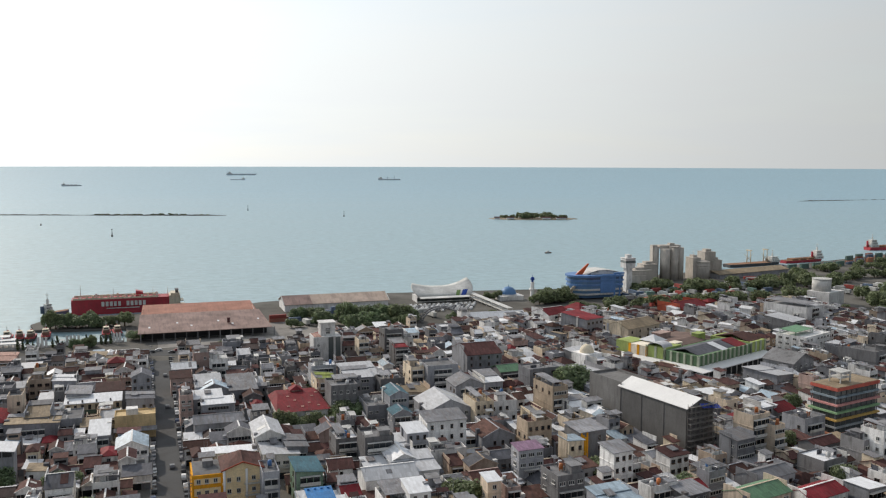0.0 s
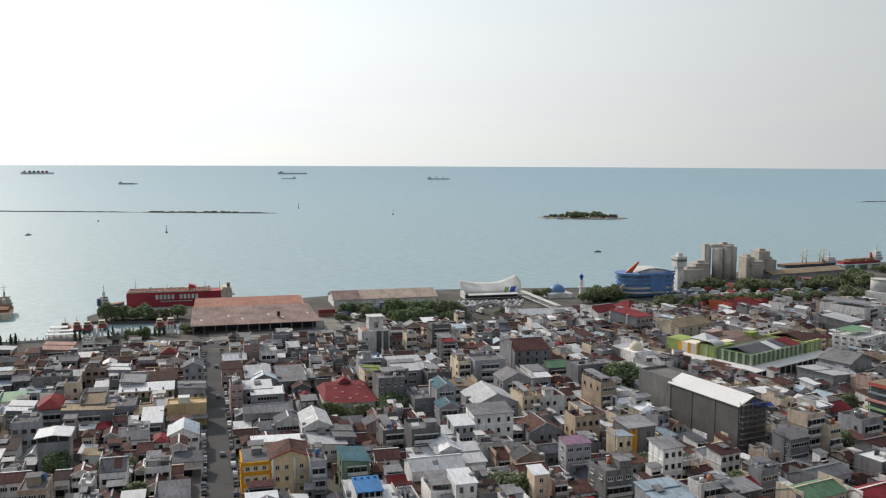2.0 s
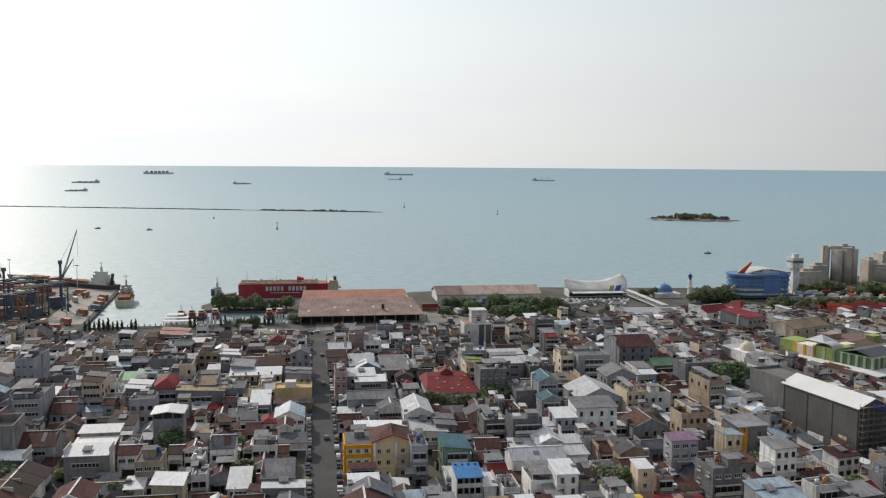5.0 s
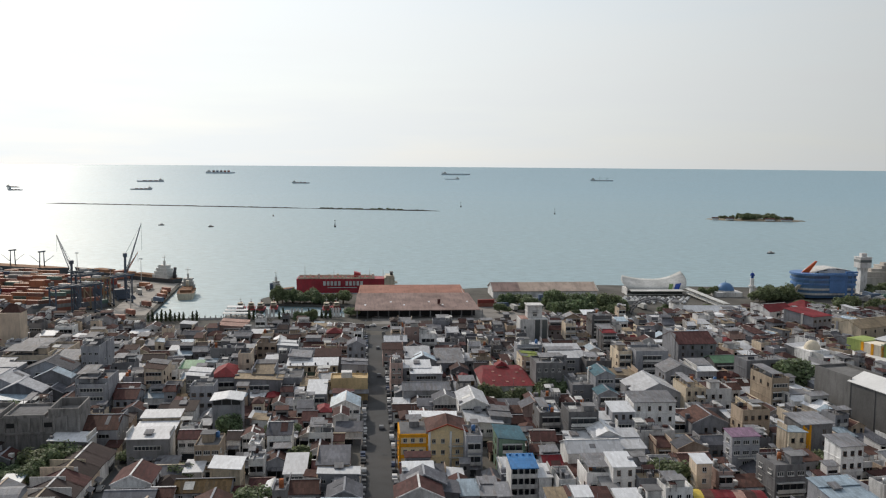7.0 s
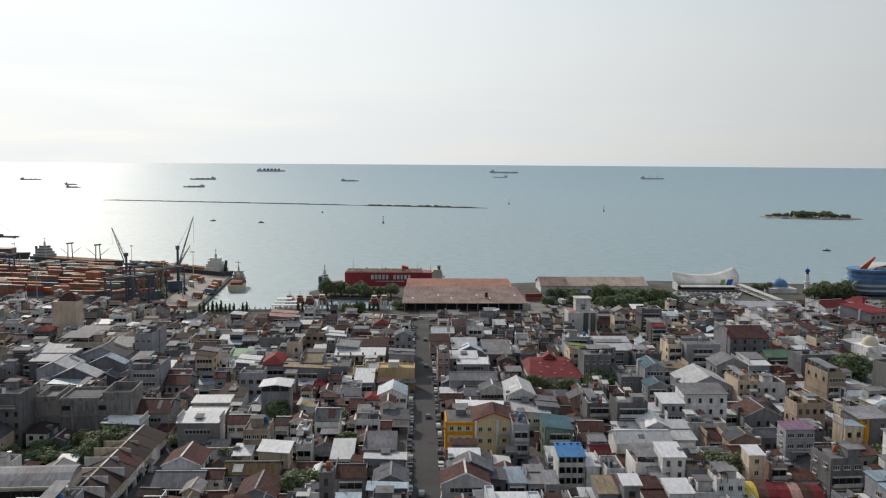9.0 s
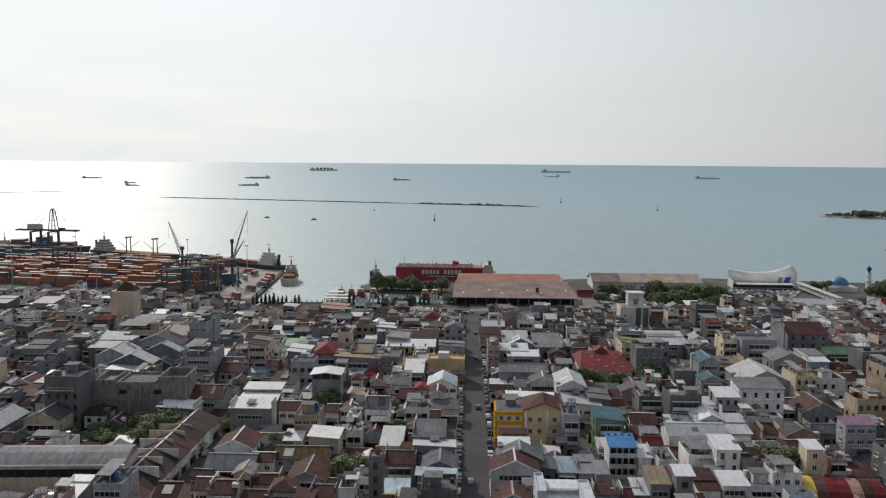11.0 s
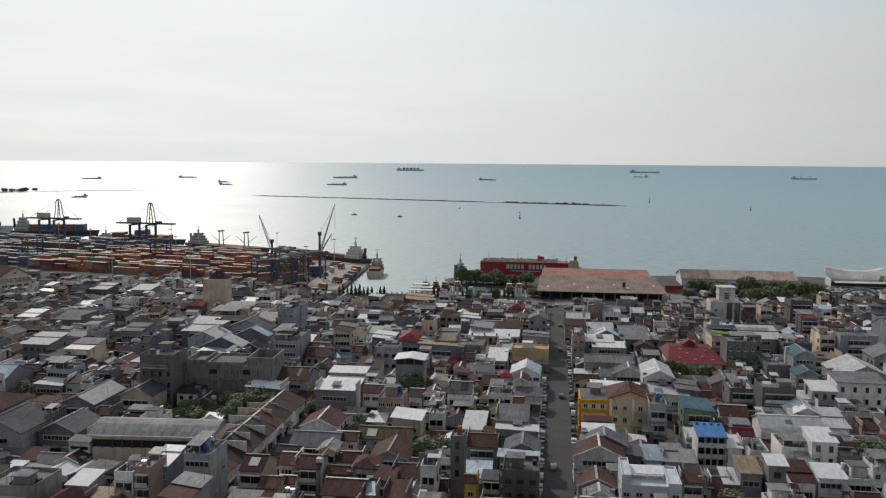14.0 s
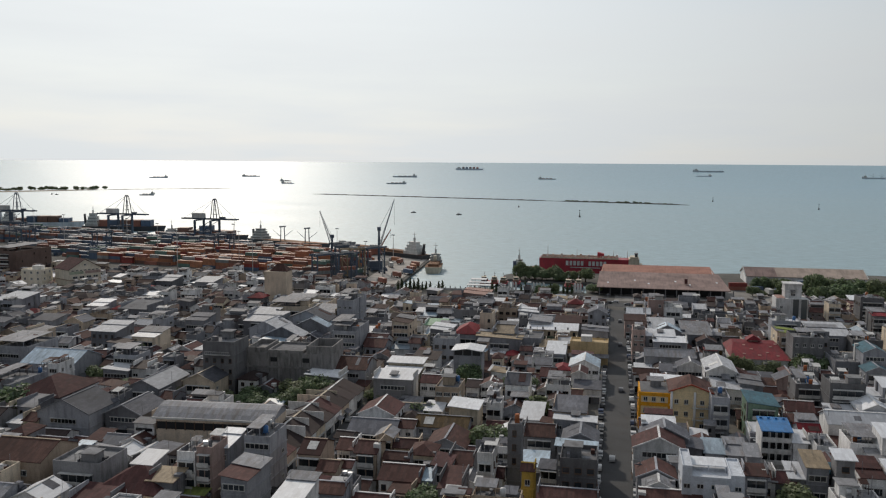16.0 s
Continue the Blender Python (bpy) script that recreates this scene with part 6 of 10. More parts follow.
H(-83.5, 152.0, 4.5, 10.0, 8.3, 'S', 'b', 'k', 19)
H(-91.4, 170.7, 5.0, 8.8, 5.9, 'Gu', 'b', 'k', 19)
H(-97.3, 154.8, 8.8, 9.6, 6.4, 'Gu', 'b', 'w', 19)
H(-102.8, 161.0, 5.3, 4.5, 7.4, 'Gu', 'b', 'k', 19)
H(-92.1, 162.9, 3.8, 8.5, 7.4, 'S', 'b', 'k', 19)
H(-91.8, 155.6, 2.5, 5.5, 6.4, 'S', 'L', 'g', 19)
H(-118.0, 150.8, 4.9, 9.8, 9.6, 'Gu', 'b', 't', 19)
H(-109.1, 159.1, 4.5, 7.8, 8.8, 'Gu', 'b', 't', 19)
H(-118.4, 163.6, 3.5, 7.7, 6.6, 'Gu', 'b', 'w', 19)
H(-110.8, 152.2, 3.7, 4.8, 6.6, 'Gu', 'b', 'w', 19)
H(-111.7, 147.8, 3.9, 6.6, 7.4, 'Gu', 'b', 't', 19)
H(-101.0, 133.0, 7.7, 6.1, 9.6, 'Gu', 'b', 'g', 19)
H(-61.3, 159.2, 11.5, 6.5, 7.4, 'Gu', 'b', 'g', 19)
H(-70.9, 146.9, 9.2, 4.5, 9.2, 'F', 'c', 't', 19)
H(-93.5, 137.7, 7.3, 4.5, 7.4, 'Gu', 'b', 'w', 19)
H(-115.8, 283.0, 6.2, 13.8, 7.4, 'S', 'w', 'g', 19)
H(-132.2, 296.6, 9.3, 13.2, 8.3, 'F', 'c', 'g', 19)
H(-101.5, 273.3, 9.6, 11.9, 6.4, 'Gv', 'L', 'w', 19)
H(-156.6, 293.4, 8.9, 15.8, 8.3, 'H', 'r', 'g', 19)
H(-153.3, 302.6, 4.8, 9.4, 13.8, 'F', 'c', 'c', 19)
H(-143.1, 298.0, 7.8, 15.7, 9.2, 'S', 't', 'g', 19)
H(-157.7, 275.6, 7.5, 11.6, 12, 'S', 'w', 'g', 19)
H(-180.0, 265.9, 7.6, 14.3, 6.4, 'Gu', 'b', 'w', 19)
H(-187.5, 258.4, 11.0, 12.8, 12.9, 'F', 'c', 'g', 19)
H(-132.4, 227.1, 7.6, 8.0, 6.4, 'Gu', 'b', 'w', 19)
H(-78.5, 292.9, 16.6, 9.0, 8.3, 'Gu', 'g', 'k', 19)
H(-69.5, 284.3, 8.4, 6.6, 7.4, 'Gv', 'd', 'w', 19)
H(-58.5, 276.7, 8.8, 16.1, 10.1, 'Gv', 'z', 'w', 19)
H(-53.3, 267.5, 10.8, 19.9, 7.4, 'S', 'z', 'w', 19)
H(-47.8, 268.4, 6.5, 11.3, 8.3, 'S', 'g', 'g', 19)
H(-39.9, 242.1, 7.4, 12.6, 10.1, 'S', 'T', 'n', 19)
H(-32.6, 272.5, 7.5, 10.9, 9.2, 'F', 'w', 'k', 19)
H(-26.8, 218.1, 3.2, 7.1, 8.3, 'S', 'w', 'w', 19)
H(-49.7, 237.3, 4.7, 10.3, 11, 'F', 'c', 'g', 19)
H(-43.8, 206.2, 4.6, 8.3, 6.4, 'S', 'L', 'g', 19)
H(-39.2, 208.0, 4.3, 9.2, 6.4, 'S', 'g', 'g', 19)
H(-34.9, 204.9, 3.0, 6.7, 7.4, 'S', 'g', 'g', 19)
H(-53.6, 194.8, 11.3, 7.9, 9.2, 'Gv', 'b', 'w', 19)
H(-54.7, 203.1, 10.5, 6.7, 9.2, 'Gv', 'd', 'g', 19)
H(-57.6, 208.3, 7.6, 4.5, 10.1, 'S', 'w', 'g', 19)
H(-49.4, 178.6, 7.7, 7.2, 8.3, 'Gv', 'b', 'g', 19)
H(-46.7, 171.4, 6.1, 4.5, 8.3, 'Gv', 'g', 'w', 19)
H(-43.7, 169.2, 11.4, 6.0, 7.4, 'Gu', 'b', 'w', 19)
H(-20.5, 194.4, 4.3, 8.4, 11, 'S', 't', 'g', 19)
H(-17.7, 196.0, 2.2, 4.8, 9.2, 'S', 'T', 'g', 19)
H(-14.7, 192.2, 3.5, 4.5, 13.8, 'S', 'w', 'k', 19)
H(-21.3, 215.7, 4.3, 9.6, 9.2, 'F', 'c', 'w', 19)
H(-13.6, 224.1, 7.6, 10.4, 8.3, 'F', 'c', 'w', 19)
H(-16.4, 242.1, 15.3, 10.2, 8.3, 'Gu', 'z', 'w', 19)
H(-14.2, 255.7, 8.0, 13.1, 9.2, 'Gv', 'w', 'w', 19)
H(-23.3, 193.5, 4.5, 7.4, 8.3, 'S', 'w', 'k', 19)
H(-30.9, 186.8, 4.4, 5.2, 9.2, 'S', 'b', 'g', 19)
H(-26.1, 191.7, 4.5, 6.6, 7.4, 'Gu', 'b', 'k', 19)
H(-29.2, 190.4, 2.8, 6.3, 7.4, 'S', 'g', 'w', 19)
H(-10.8, 202.7, 4.7, 10.1, 8.3, 'S', 'b', 'w', 19)
H(-39.5, 321.4, 10.0, 12.3, 13.8, 'F', 'c', 'k', 19)
H(-50.4, 344.3, 5.8, 12.8, 11, 'S', 'g', 'c', 19)
H(-36.0, 350.7, 13.7, 17.1, 11, 'S', 'z', 'g', 19)
H(-18.4, 310.1, 7.0, 12.2, 13.8, 'Gv', 'T', 'g', 19)
H(-25.8, 311.6, 8.9, 14.0, 9.2, 'F', 'c', 'g', 19)
H(-21.6, 262.3, 9.1, 10.6, 12.9, 'F', 'c', 'k', 19)
H(-95.0, 339.5, 10.0, 14.6, 9.2, 'S', 'z', 'g', 19)
H(-88.9, 316.4, 10.1, 8.3, 10.1, 'S', 'w', 'g', 19)
H(-95.4, 311.7, 4.6, 10.3, 12, 'F', 'c', 'p', 19)
H(-82.0, 340.8, 10.8, 20.3, 8.3, 'S', 'g', 'g', 19)
H(-362.6, 332.3, 9.3, 12.5, 8.3, 'S', 'z', 'g', 19)
H(-341.5, 340.6, 10.2, 12.0, 8.3, 'S', 'z', 'g', 19)
H(-373.5, 249.9, 12.7, 16.3, 8.3, 'S', 'z', 'g', 19)
H(-306.1, 264.3, 13.4, 15.1, 8.3, 'S', 'c', 'g', 19)
H(-325.7, 259.1, 7.9, 11.0, 8.3, 'S', 'w', 'g', 19)
H(-301.4, 288.1, 4.9, 9.6, 8.3, 'S', 'd', 'g', 19)
H(-262.4, 257.1, 8.4, 10.2, 8.3, 'S', 'd', 'g', 19)
H(-242.1, 273.7, 10.0, 11.2, 10.1, 'S', 'z', 'g', 19)
H(-243.5, 303.1, 20.7, 17.9, 10.1, 'F', 'c', 'c', 19)
H(-216.9, 275.5, 10.0, 10.3, 8.3, 'Gv', 'L', 'g', 19)
H(-318.9, 227.1, 11.1, 9.6, 7.4, 'S', 'd', 'g', 19)
H(-216.2, 297.6, 6.9, 14.8, 14.7, 'F', 'c', 'g', 19)
H(-205.2, 392.5, 12.9, 17.0, 6.4, 'S', 'p', 'p', 19)
H(14.1, 388.2, 16.6, 18.8, 12, 'Gu', 'b', 'g', 20)
H(-3.0, 356.6, 13.2, 12.3, 12.9, 'F', 'c', 'g', 19)
H(-13.5, 357.7, 5.6, 12.2, 12, 'F', 'c', 'c', 19)
H(7.7, 335.0, 11.6, 11.5, 11, 'Gv', 'g', 'g', 19)
H(17.5, 352.1, 7.6, 14.0, 8.3, 'S', 'w', 'g', 20)
H(26.5, 371.9, 9.8, 9.7, 7.4, 'Gu', 'G', 'k', 22)
H(40.6, 357.3, 17.6, 9.5, 12, 'F', 'c', 'g', 25)
H(64.0, 404.4, 10.7, 12.7, 7.4, 'S', 'z', 'k', 35)
H(70.5, 395.9, 10.5, 9.9, 6.4, 'S', 'w', 'k', 36)
H(59.9, 369.5, 12.9, 15.5, 7.4, 'S', 'z', 'k', 31)
H(-1.1, 311.3, 16.1, 18.5, 9.2, 'Gv', 'z', 'g', 19)
H(-15.9, 297.4, 6.8, 7.6, 10.1, 'Gv', 'T', 'g', 19)
H(-12.2, 329.0, 10.9, 10.1, 9.2, 'S', 't', 't', 19)
H(-0.8, 278.5, 13.4, 9.0, 13.8, 'S', 'g', 'w', 19)
H(-9.9, 270.8, 6.9, 8.4, 12, 'S', 'w', 'g', 19)
H(0.4, 263.7, 11.6, 5.6, 8.3, 'F', 'c', 'w', 19)
H(-9.5, 249.0, 12.5, 12.8, 8.3, 'S', 'z', 'w', 19)
H(-20.6, 253.0, 8.7, 6.1, 7.4, 'S', 'w', 'g', 19)
H(-15.5, 265.7, 8.1, 12.9, 8.3, 'S', 'w', 'w', 19)
H(15.8, 283.6, 11.4, 11.6, 7.4, 'Gv', 'b', 'g', 20)
H(12.0, 307.6, 7.0, 12.7, 12, 'F', 't', 'c', 19)
H(19.2, 311.5, 10.5, 11.5, 11, 'F', 'b', 'w', 20)
H(40.1, 324.4, 6.6, 14.4, 12.9, 'F', 'c', 't', 24)
H(49.0, 318.0, 9.3, 9.5, 7.4, 'S', 'w', 'w', 26)
H(29.6, 280.7, 8.9, 7.8, 12, 'F', 'b', 't', 22)
H(39.7, 265.0, 5.5, 5.9, 11, 'S', 'L', 'c', 24)
H(50.5, 247.8, 6.8, 7.0, 13.8, 'S', 'g', 'w', 26)
H(24.9, 253.8, 8.1, 5.5, 12, 'S', 'V', 'g', 21)
H(33.6, 239.2, 8.6, 9.7, 10.1, 'F', 'c', 'k', 23)
H(44.9, 219.7, 10.8, 10.8, 10.1, 'S', 'L', 'g', 25)
H(-7.5, 221.1, 5.7, 8.4, 12, 'S', 'w', 'w', 19)
H(-9.9, 216.6, 3.8, 8.4, 7.4, 'S', 'c', 'w', 19)
H(10.6, 251.2, 8.6, 5.8, 8.3, 'Gv', 'd', 't', 19)
H(16.7, 259.8, 7.3, 7.6, 7.4, 'Gu', 'd', 'k', 20)
H(12.6, 227.7, 3.9, 5.3, 12, 'S', 'w', 'c', 20)
H(17.7, 230.7, 4.0, 7.3, 9.2, 'F', 'c', 'p', 20)
H(-4.7, 203.9, 5.9, 7.1, 9.2, 'S', 'w', 'w', 19)
H(0.5, 205.3, 5.1, 7.2, 9.2, 'F', 'c', 'w', 19)
H(-239.1, 290.1, 19.3, 13.3, 11, 'F', 'c', 'c', 19)
H(-225.6, 292.6, 12.4, 12.8, 10.1, 'S', 'g', 'c', 19)
H(-222.3, 278.9, 18.3, 11.3, 9.2, 'Gv', 'd', 'g', 19)
H(-214.0, 269.9, 13.6, 5.9, 8.3, 'Gv', 'L', 'g', 19)
H(-235.9, 267.6, 14.1, 14.5, 9.2, 'S', 'z', 'g', 19)
H(-214.5, 254.0, 15.2, 7.9, 7.4, 'Gv', 'z', 'g', 19)
H(-212.5, 247.2, 11.0, 8.1, 6.4, 'S', 'L', 'g', 19)
H(-185.1, 253.7, 9.1, 8.1, 12, 'F', 'c', 'g', 19)
H(-177.1, 261.4, 7.2, 10.8, 6.4, 'Gu', 'b', 'g', 19)
H(-178.5, 281.7, 6.6, 14.0, 12, 'S', 'b', 'c', 19)
H(-150.0, 264.6, 7.9, 8.9, 11, 'F', 'c', 'g', 19)
H(-174.4, 299.0, 7.9, 9.3, 8.3, 'S', 'G', 'w', 19)
H(-219.2, 303.6, 9.4, 9.6, 14.7, 'F', 'd', 'g', 19)
H(-172.7, 324.9, 13.2, 10.7, 10.1, 'F', 'd', 'k', 19)
H(153.1, 381.9, 16.2, 14.8, 10.1, 'Gv', 'c', 'k', 37)
H(194.7, 398.0, 14.8, 17.3, 11, 'F', 'c', 'k', 39)
H(192.5, 416.2, 10.4, 11.5, 8.3, 'S', 'z', 'g', 40)
H(100.3, 277.2, 8.2, 7.8, 15.6, 'F', 'c', 'c', 31)
H(106.4, 275.1, 5.0, 5.8, 12.9, 'F', 'c', 'c', 31)
H(93.0, 268.6, 8.3, 7.0, 11, 'S', 'g', 'g', 31)
H(139.4, 368.2, 12.3, 17.1, 7.4, 'S', 'z', 'g', 35)
H(103.7, 330.7, 10.9, 9.8, 8.3, 'S', 'w', 'k', 31)
H(122.0, 313.9, 9.4, 9.9, 7.4, 'Gu', 'r', 'k', 31)
H(115.6, 311.9, 7.2, 9.1, 9.2, 'S', 'w', 'g', 31)
H(126.7, 299.8, 11.1, 9.4, 8.3, 'F', 'c', 'g', 31)
H(75.4, 237.9, 6.5, 4.7, 11, 'F', 'w', 'g', 30)
H(93.7, 245.5, 16.3, 7.7, 7.4, 'Gu', 'g', 'g', 31)
H(84.5, 226.6, 15.8, 9.2, 9.2, 'Gu', 'G', 'c', 31)
H(102.7, 231.6, 15.1, 8.5, 7.4, 'Gu', 'r', 'w', 31)
H(121.6, 274.6, 11.7, 7.1, 7.4, 'Gu', 'b', 'k', 31)
H(116.6, 260.6, 11.2, 9.4, 7.4, 'F', 'w', 'k', 31)
H(132.0, 269.7, 7.0, 8.2, 10.1, 'F', 'c', 'k', 31)
H(136.7, 266.9, 6.6, 7.9, 13.8, 'F', 'c', 'w', 31)
H(119.6, 239.3, 7.9, 7.8, 6.4, 'S', 'w', 'g', 31)
H(58.4, 229.1, 9.7, 5.3, 10.1, 'F', 'c', 'w', 28)
H(66.2, 227.6, 8.3, 6.8, 9.2, 'S', 'g', 'k', 29)
H(69.6, 257.7, 7.6, 6.1, 9.2, 'S', 'b', 'w', 29)
H(209.5, 518.9, 20.5, 27.4, 12, 'F', 'z', 'w', 40)
H(191.9, 485.9, 14.2, 16.6, 9.2, 'S', 'z', 'k', 40)
H(76.1, 480.9, 13.3, 19.3, 11, 'S', 'r', 'g', 39)
H(100.5, 461.6, 26.7, 15.0, 10.1, 'Gu', 't', 'c', 40)
H(63.5, 520.4, 17.4, 15.2, 6.4, 'Gu', 'r', 'w', 36)
H(80.6, 527.7, 12.0, 14.6, 7.4, 'H', 'r', 'w', 39)
H(151.7, 549.7, 27.0, 20.6, 5.5, 'Gu', 'r', 'r', 40)
H(146, 585, 9, 6, 3.4, 'H', 'r', 'r', 30)
H(157, 580, 11, 6, 3.4, 'H', 'r', 'r', 25)
H(168, 588, 10, 6, 3.4, 'H', 'r', 'r', 35)
H(162, 571, 12, 6, 3.4, 'H', 'r', 'r', 25)
H(178, 582, 9, 6, 3.4, 'H', 'r', 'r', 30)
H(152, 594, 8, 6, 3.4, 'H', 'r', 'r', 30)
H(196, 600, 12, 6, 3.4, 'H', 'r', 'r', 33)
H(-22.3, 403.6, 5.8, 11.4, 11, 'S', 'r', 'k', 19)
H(-39.6, 403.1, 4.8, 8.6, 13.8, 'F', 'c', 'c', 19)
H(-27.0, 422.6, 9.6, 10.6, 14.7, 'F', 'c', 'k', 19)
H(-51.4, 354.8, 10.4, 7.6, 12.9, 'F', 'w', 'g', 19)
H(-48.4, 341.9, 6.9, 10.0, 11, 'S', 'n', 'c', 19)
H(-38.0, 325.2, 11.1, 6.4, 12.9, 'F', 'c', 'k', 19)
H(-36.0, 342.8, 10.8, 13.2, 12, 'S', 'z', 'g', 19)
H(-22.1, 339.3, 9.9, 8.2, 11, 'F', 'c', 'k', 19)
H(-113.6, 369.2, 10.0, 9.3, 8.3, 'Gu', 'w', 'g', 19)
H(-111.0, 356.6, 8.5, 8.6, 7.4, 'S', 'b', 'p', 19)
H(-108.0, 375.8, 6.6, 6.9, 12.9, 'F', 'w', 'p', 19)
H(-100.9, 377.2, 7.7, 10.6, 10.1, 'F', 'c', 'w', 19)
H(-91.0, 333.5, 12.1, 7.6, 8.3, 'Gv', 'L', 'g', 19)
H(-83.7, 311.6, 11.4, 6.7, 9.2, 'S', 'w', 'g', 19)
H(-66.7, 260.2, 15.7, 6.1, 8.3, 'S', 'w', 'w', 19)
H(-121.9, 340.7, 7.4, 8.6, 12, 'Gv', 'd', 'g', 19)
H(-140.5, 325.4, 8.6, 12.7, 9.2, 'S', 'g', 'g', 19)
H(-155.5, 347.0, 8.7, 9.9, 8.3, 'S', 'w', 'g', 19)
H(-115.6, 321.2, 9.9, 9.5, 8.3, 'S', 'd', 'g', 19)
H(-131.6, 333.2, 10.4, 10.4, 8.3, 'S', 'b', 'k', 19)
H(-141.5, 290.6, 16.9, 11.9, 8.3, 'S', 't', 'g', 19)
H(-482.9, 326.8, 17.1, 32.7, 18.4, 'F', 'b', 'm', 19)
def rot_at(x, y):
    s_ = min(1, max(0, x / 90))
    s_ = s_ * s_ * (3 - 2 * s_)
    t_ = min(1, max(0, (y - 330) / 80))
    return GRID + 12 * s_ + 9 * s_ * t_


KIND = ["S"] * 9 + ["F"] * 5 + ["Gu"] * 9 + ["Gv"] * 6 + ["H"] * 2
# the quarter on the port side is darker and browner, the one beyond the main street paler
RC_PORT = {"F": "ccccccgzdt", "S": "wwzzggddbbbbbbkkL", "Gu": "bbbbbbbbbkkkddggz", "Gv": "bbbbbbkkddgzw", "H": "bbbbbkkr"}
RC_TOWN = {"F": "ccccccgwwtcp", "S": "wwwwzzgddbbbbbbbLt", "Gu": "bbbbbbbbbbbbrdggwt", "Gv": "bbbbbbbbdgwwL", "H": "bbbbbbrr"}
RC_BACK = {"F": "cccgdd", "S": "zggddbbbbkk", "Gu": "bbbbbkkkdd", "Gv": "bbbbkkddg", "H": "bbbkkr"}
WC_PORT, WC_BACK, WC_TOWN = "wwwwwwwgggggggkkccct", "wggggkkkcctm", "wwwwwwwwwggggggkccccttp"


TREES = []       # places left open for trees


def free_place(x, y):
    """Whether a house of the old town may stand here."""
    u, v = gcoord(x, y)
    if abs(u - STREET_U) < 8.2 and v < 446:
        return False
    if abs(u - SIDE_U) < 6.0 and v < 300:
        return False
    if x < -262 and y > 398 + (12 if x < -330 else 0):                  # the port begins here
        return False
    D = math.hypot(x, y)
    if D < 120 or math.degrees(math.atan2(x, y)) > 34 or math.degrees(math.atan2(x, y)) < -66:
        return False
    edge = 446 if -30 < u < 72 else 452
    if u > 72:
        edge = 455 + (u - 72) * 0.25
    if u < -16:
        edge = 449
    if u < -75:
        edge = 438
    if u < -126:
        edge = 476
    if u < -165:
        edge = 492
    if u > 230:
        edge = 476
    return v < edge


def fill_row(v):
    rnd = random.Random(int(v * 13))
    u = -470 + rnd.uniform(0, 6)
    while u < 420:
        w = rnd.choice((3.6, 4.2, 4.6, 5.2, 6.0, 7.0, 8.5))
        uc, vc = u + w / 2, v + rnd.uniform(-1.2, 1.2)
        u += w + rnd.choice((0.05, 0.1, 0.3, 0.8, 1.6))
        x, y = gpos(uc, vc)
        d = rnd.uniform(6.0, 9.0)
        if not free_place(x, y) or taken(x, y, w, d):
            continue
        if rnd.random() < 0.075:
            TREES.append((x, y))
            continue
        ty = rnd.choice(KIND)
        h = rnd.choice((3.0, 3.4, 3.8, 4.4, 5, 5.8, 6.4, 7.2)) if ty != "F" else rnd.choice((5.8, 6.6, 7.5, 9))
        far = math.hypot(x, y) > 330
        rz = rot_at(x, y) + rnd.uniform(-2.5, 2.5)
        port = uc < -20 - rnd.uniform(0, 50)
        back = 12 < uc < 90 and vc > 290 and rnd.random() < 0.8
        spec = (x, y, w - 0.2, d, h, ty, rnd.choice((RC_BACK if back else RC_PORT if port else RC_TOWN)[ty]), rnd.choice(WC_BACK if back else WC_PORT if port else WC_TOWN), rz)
        if len(HOUSES) < OWN_MAX and math.hypot(x, y) < 262:
            house(*spec)
        else:
            row_house(*spec, not far)


OWN_MAX = len(HOUSES) + 55
v = 100.0
while v < 530:
    fill_row(v)
    v += 8.4
# small lean-tos and sheet roofs in the gaps
rnd = random.Random(5)
for i in range(3600):
    x, y = gpos(rnd.uniform(-400, 330), rnd.uniform(110, 500))
    w, d = rnd.uniform(2.6, 4.6), rnd.uniform(3, 5.5)
    if free_place(x, y) and not taken(x, y, w, d):
        row_house(x, y, w, d, rnd.choice((2.8, 3, 3.4, 4, 5.5, 6.2)), rnd.choice(("S", "S", "S", "Gu")), rnd.choice("bbbbbbkddggwzo"), rnd.choice("wgkkct"), rot_at(x, y) + rnd.uniform(-6, 6), False)
thing("rooftop_clutter", 0, 0, 0, 0, "small tanks, vents, poles and loose sheets on the roofs", "roof clutter", kind="stuff", me=ROOFTOP.mesh("rooftop_clutter", [M_TRIM, ROOF_ROW["g"], ROOF_ROW["b"], ROOF_ROW["d"], M_RUST, M_TANKSTEEL]))
thing("old_town_houses", 0, 0, 0, 0, "dense rows of small weathered houses with sheet roofs", "houses", kind="stuff", me=ROW.mesh("old_town_houses", ROW_MATS))

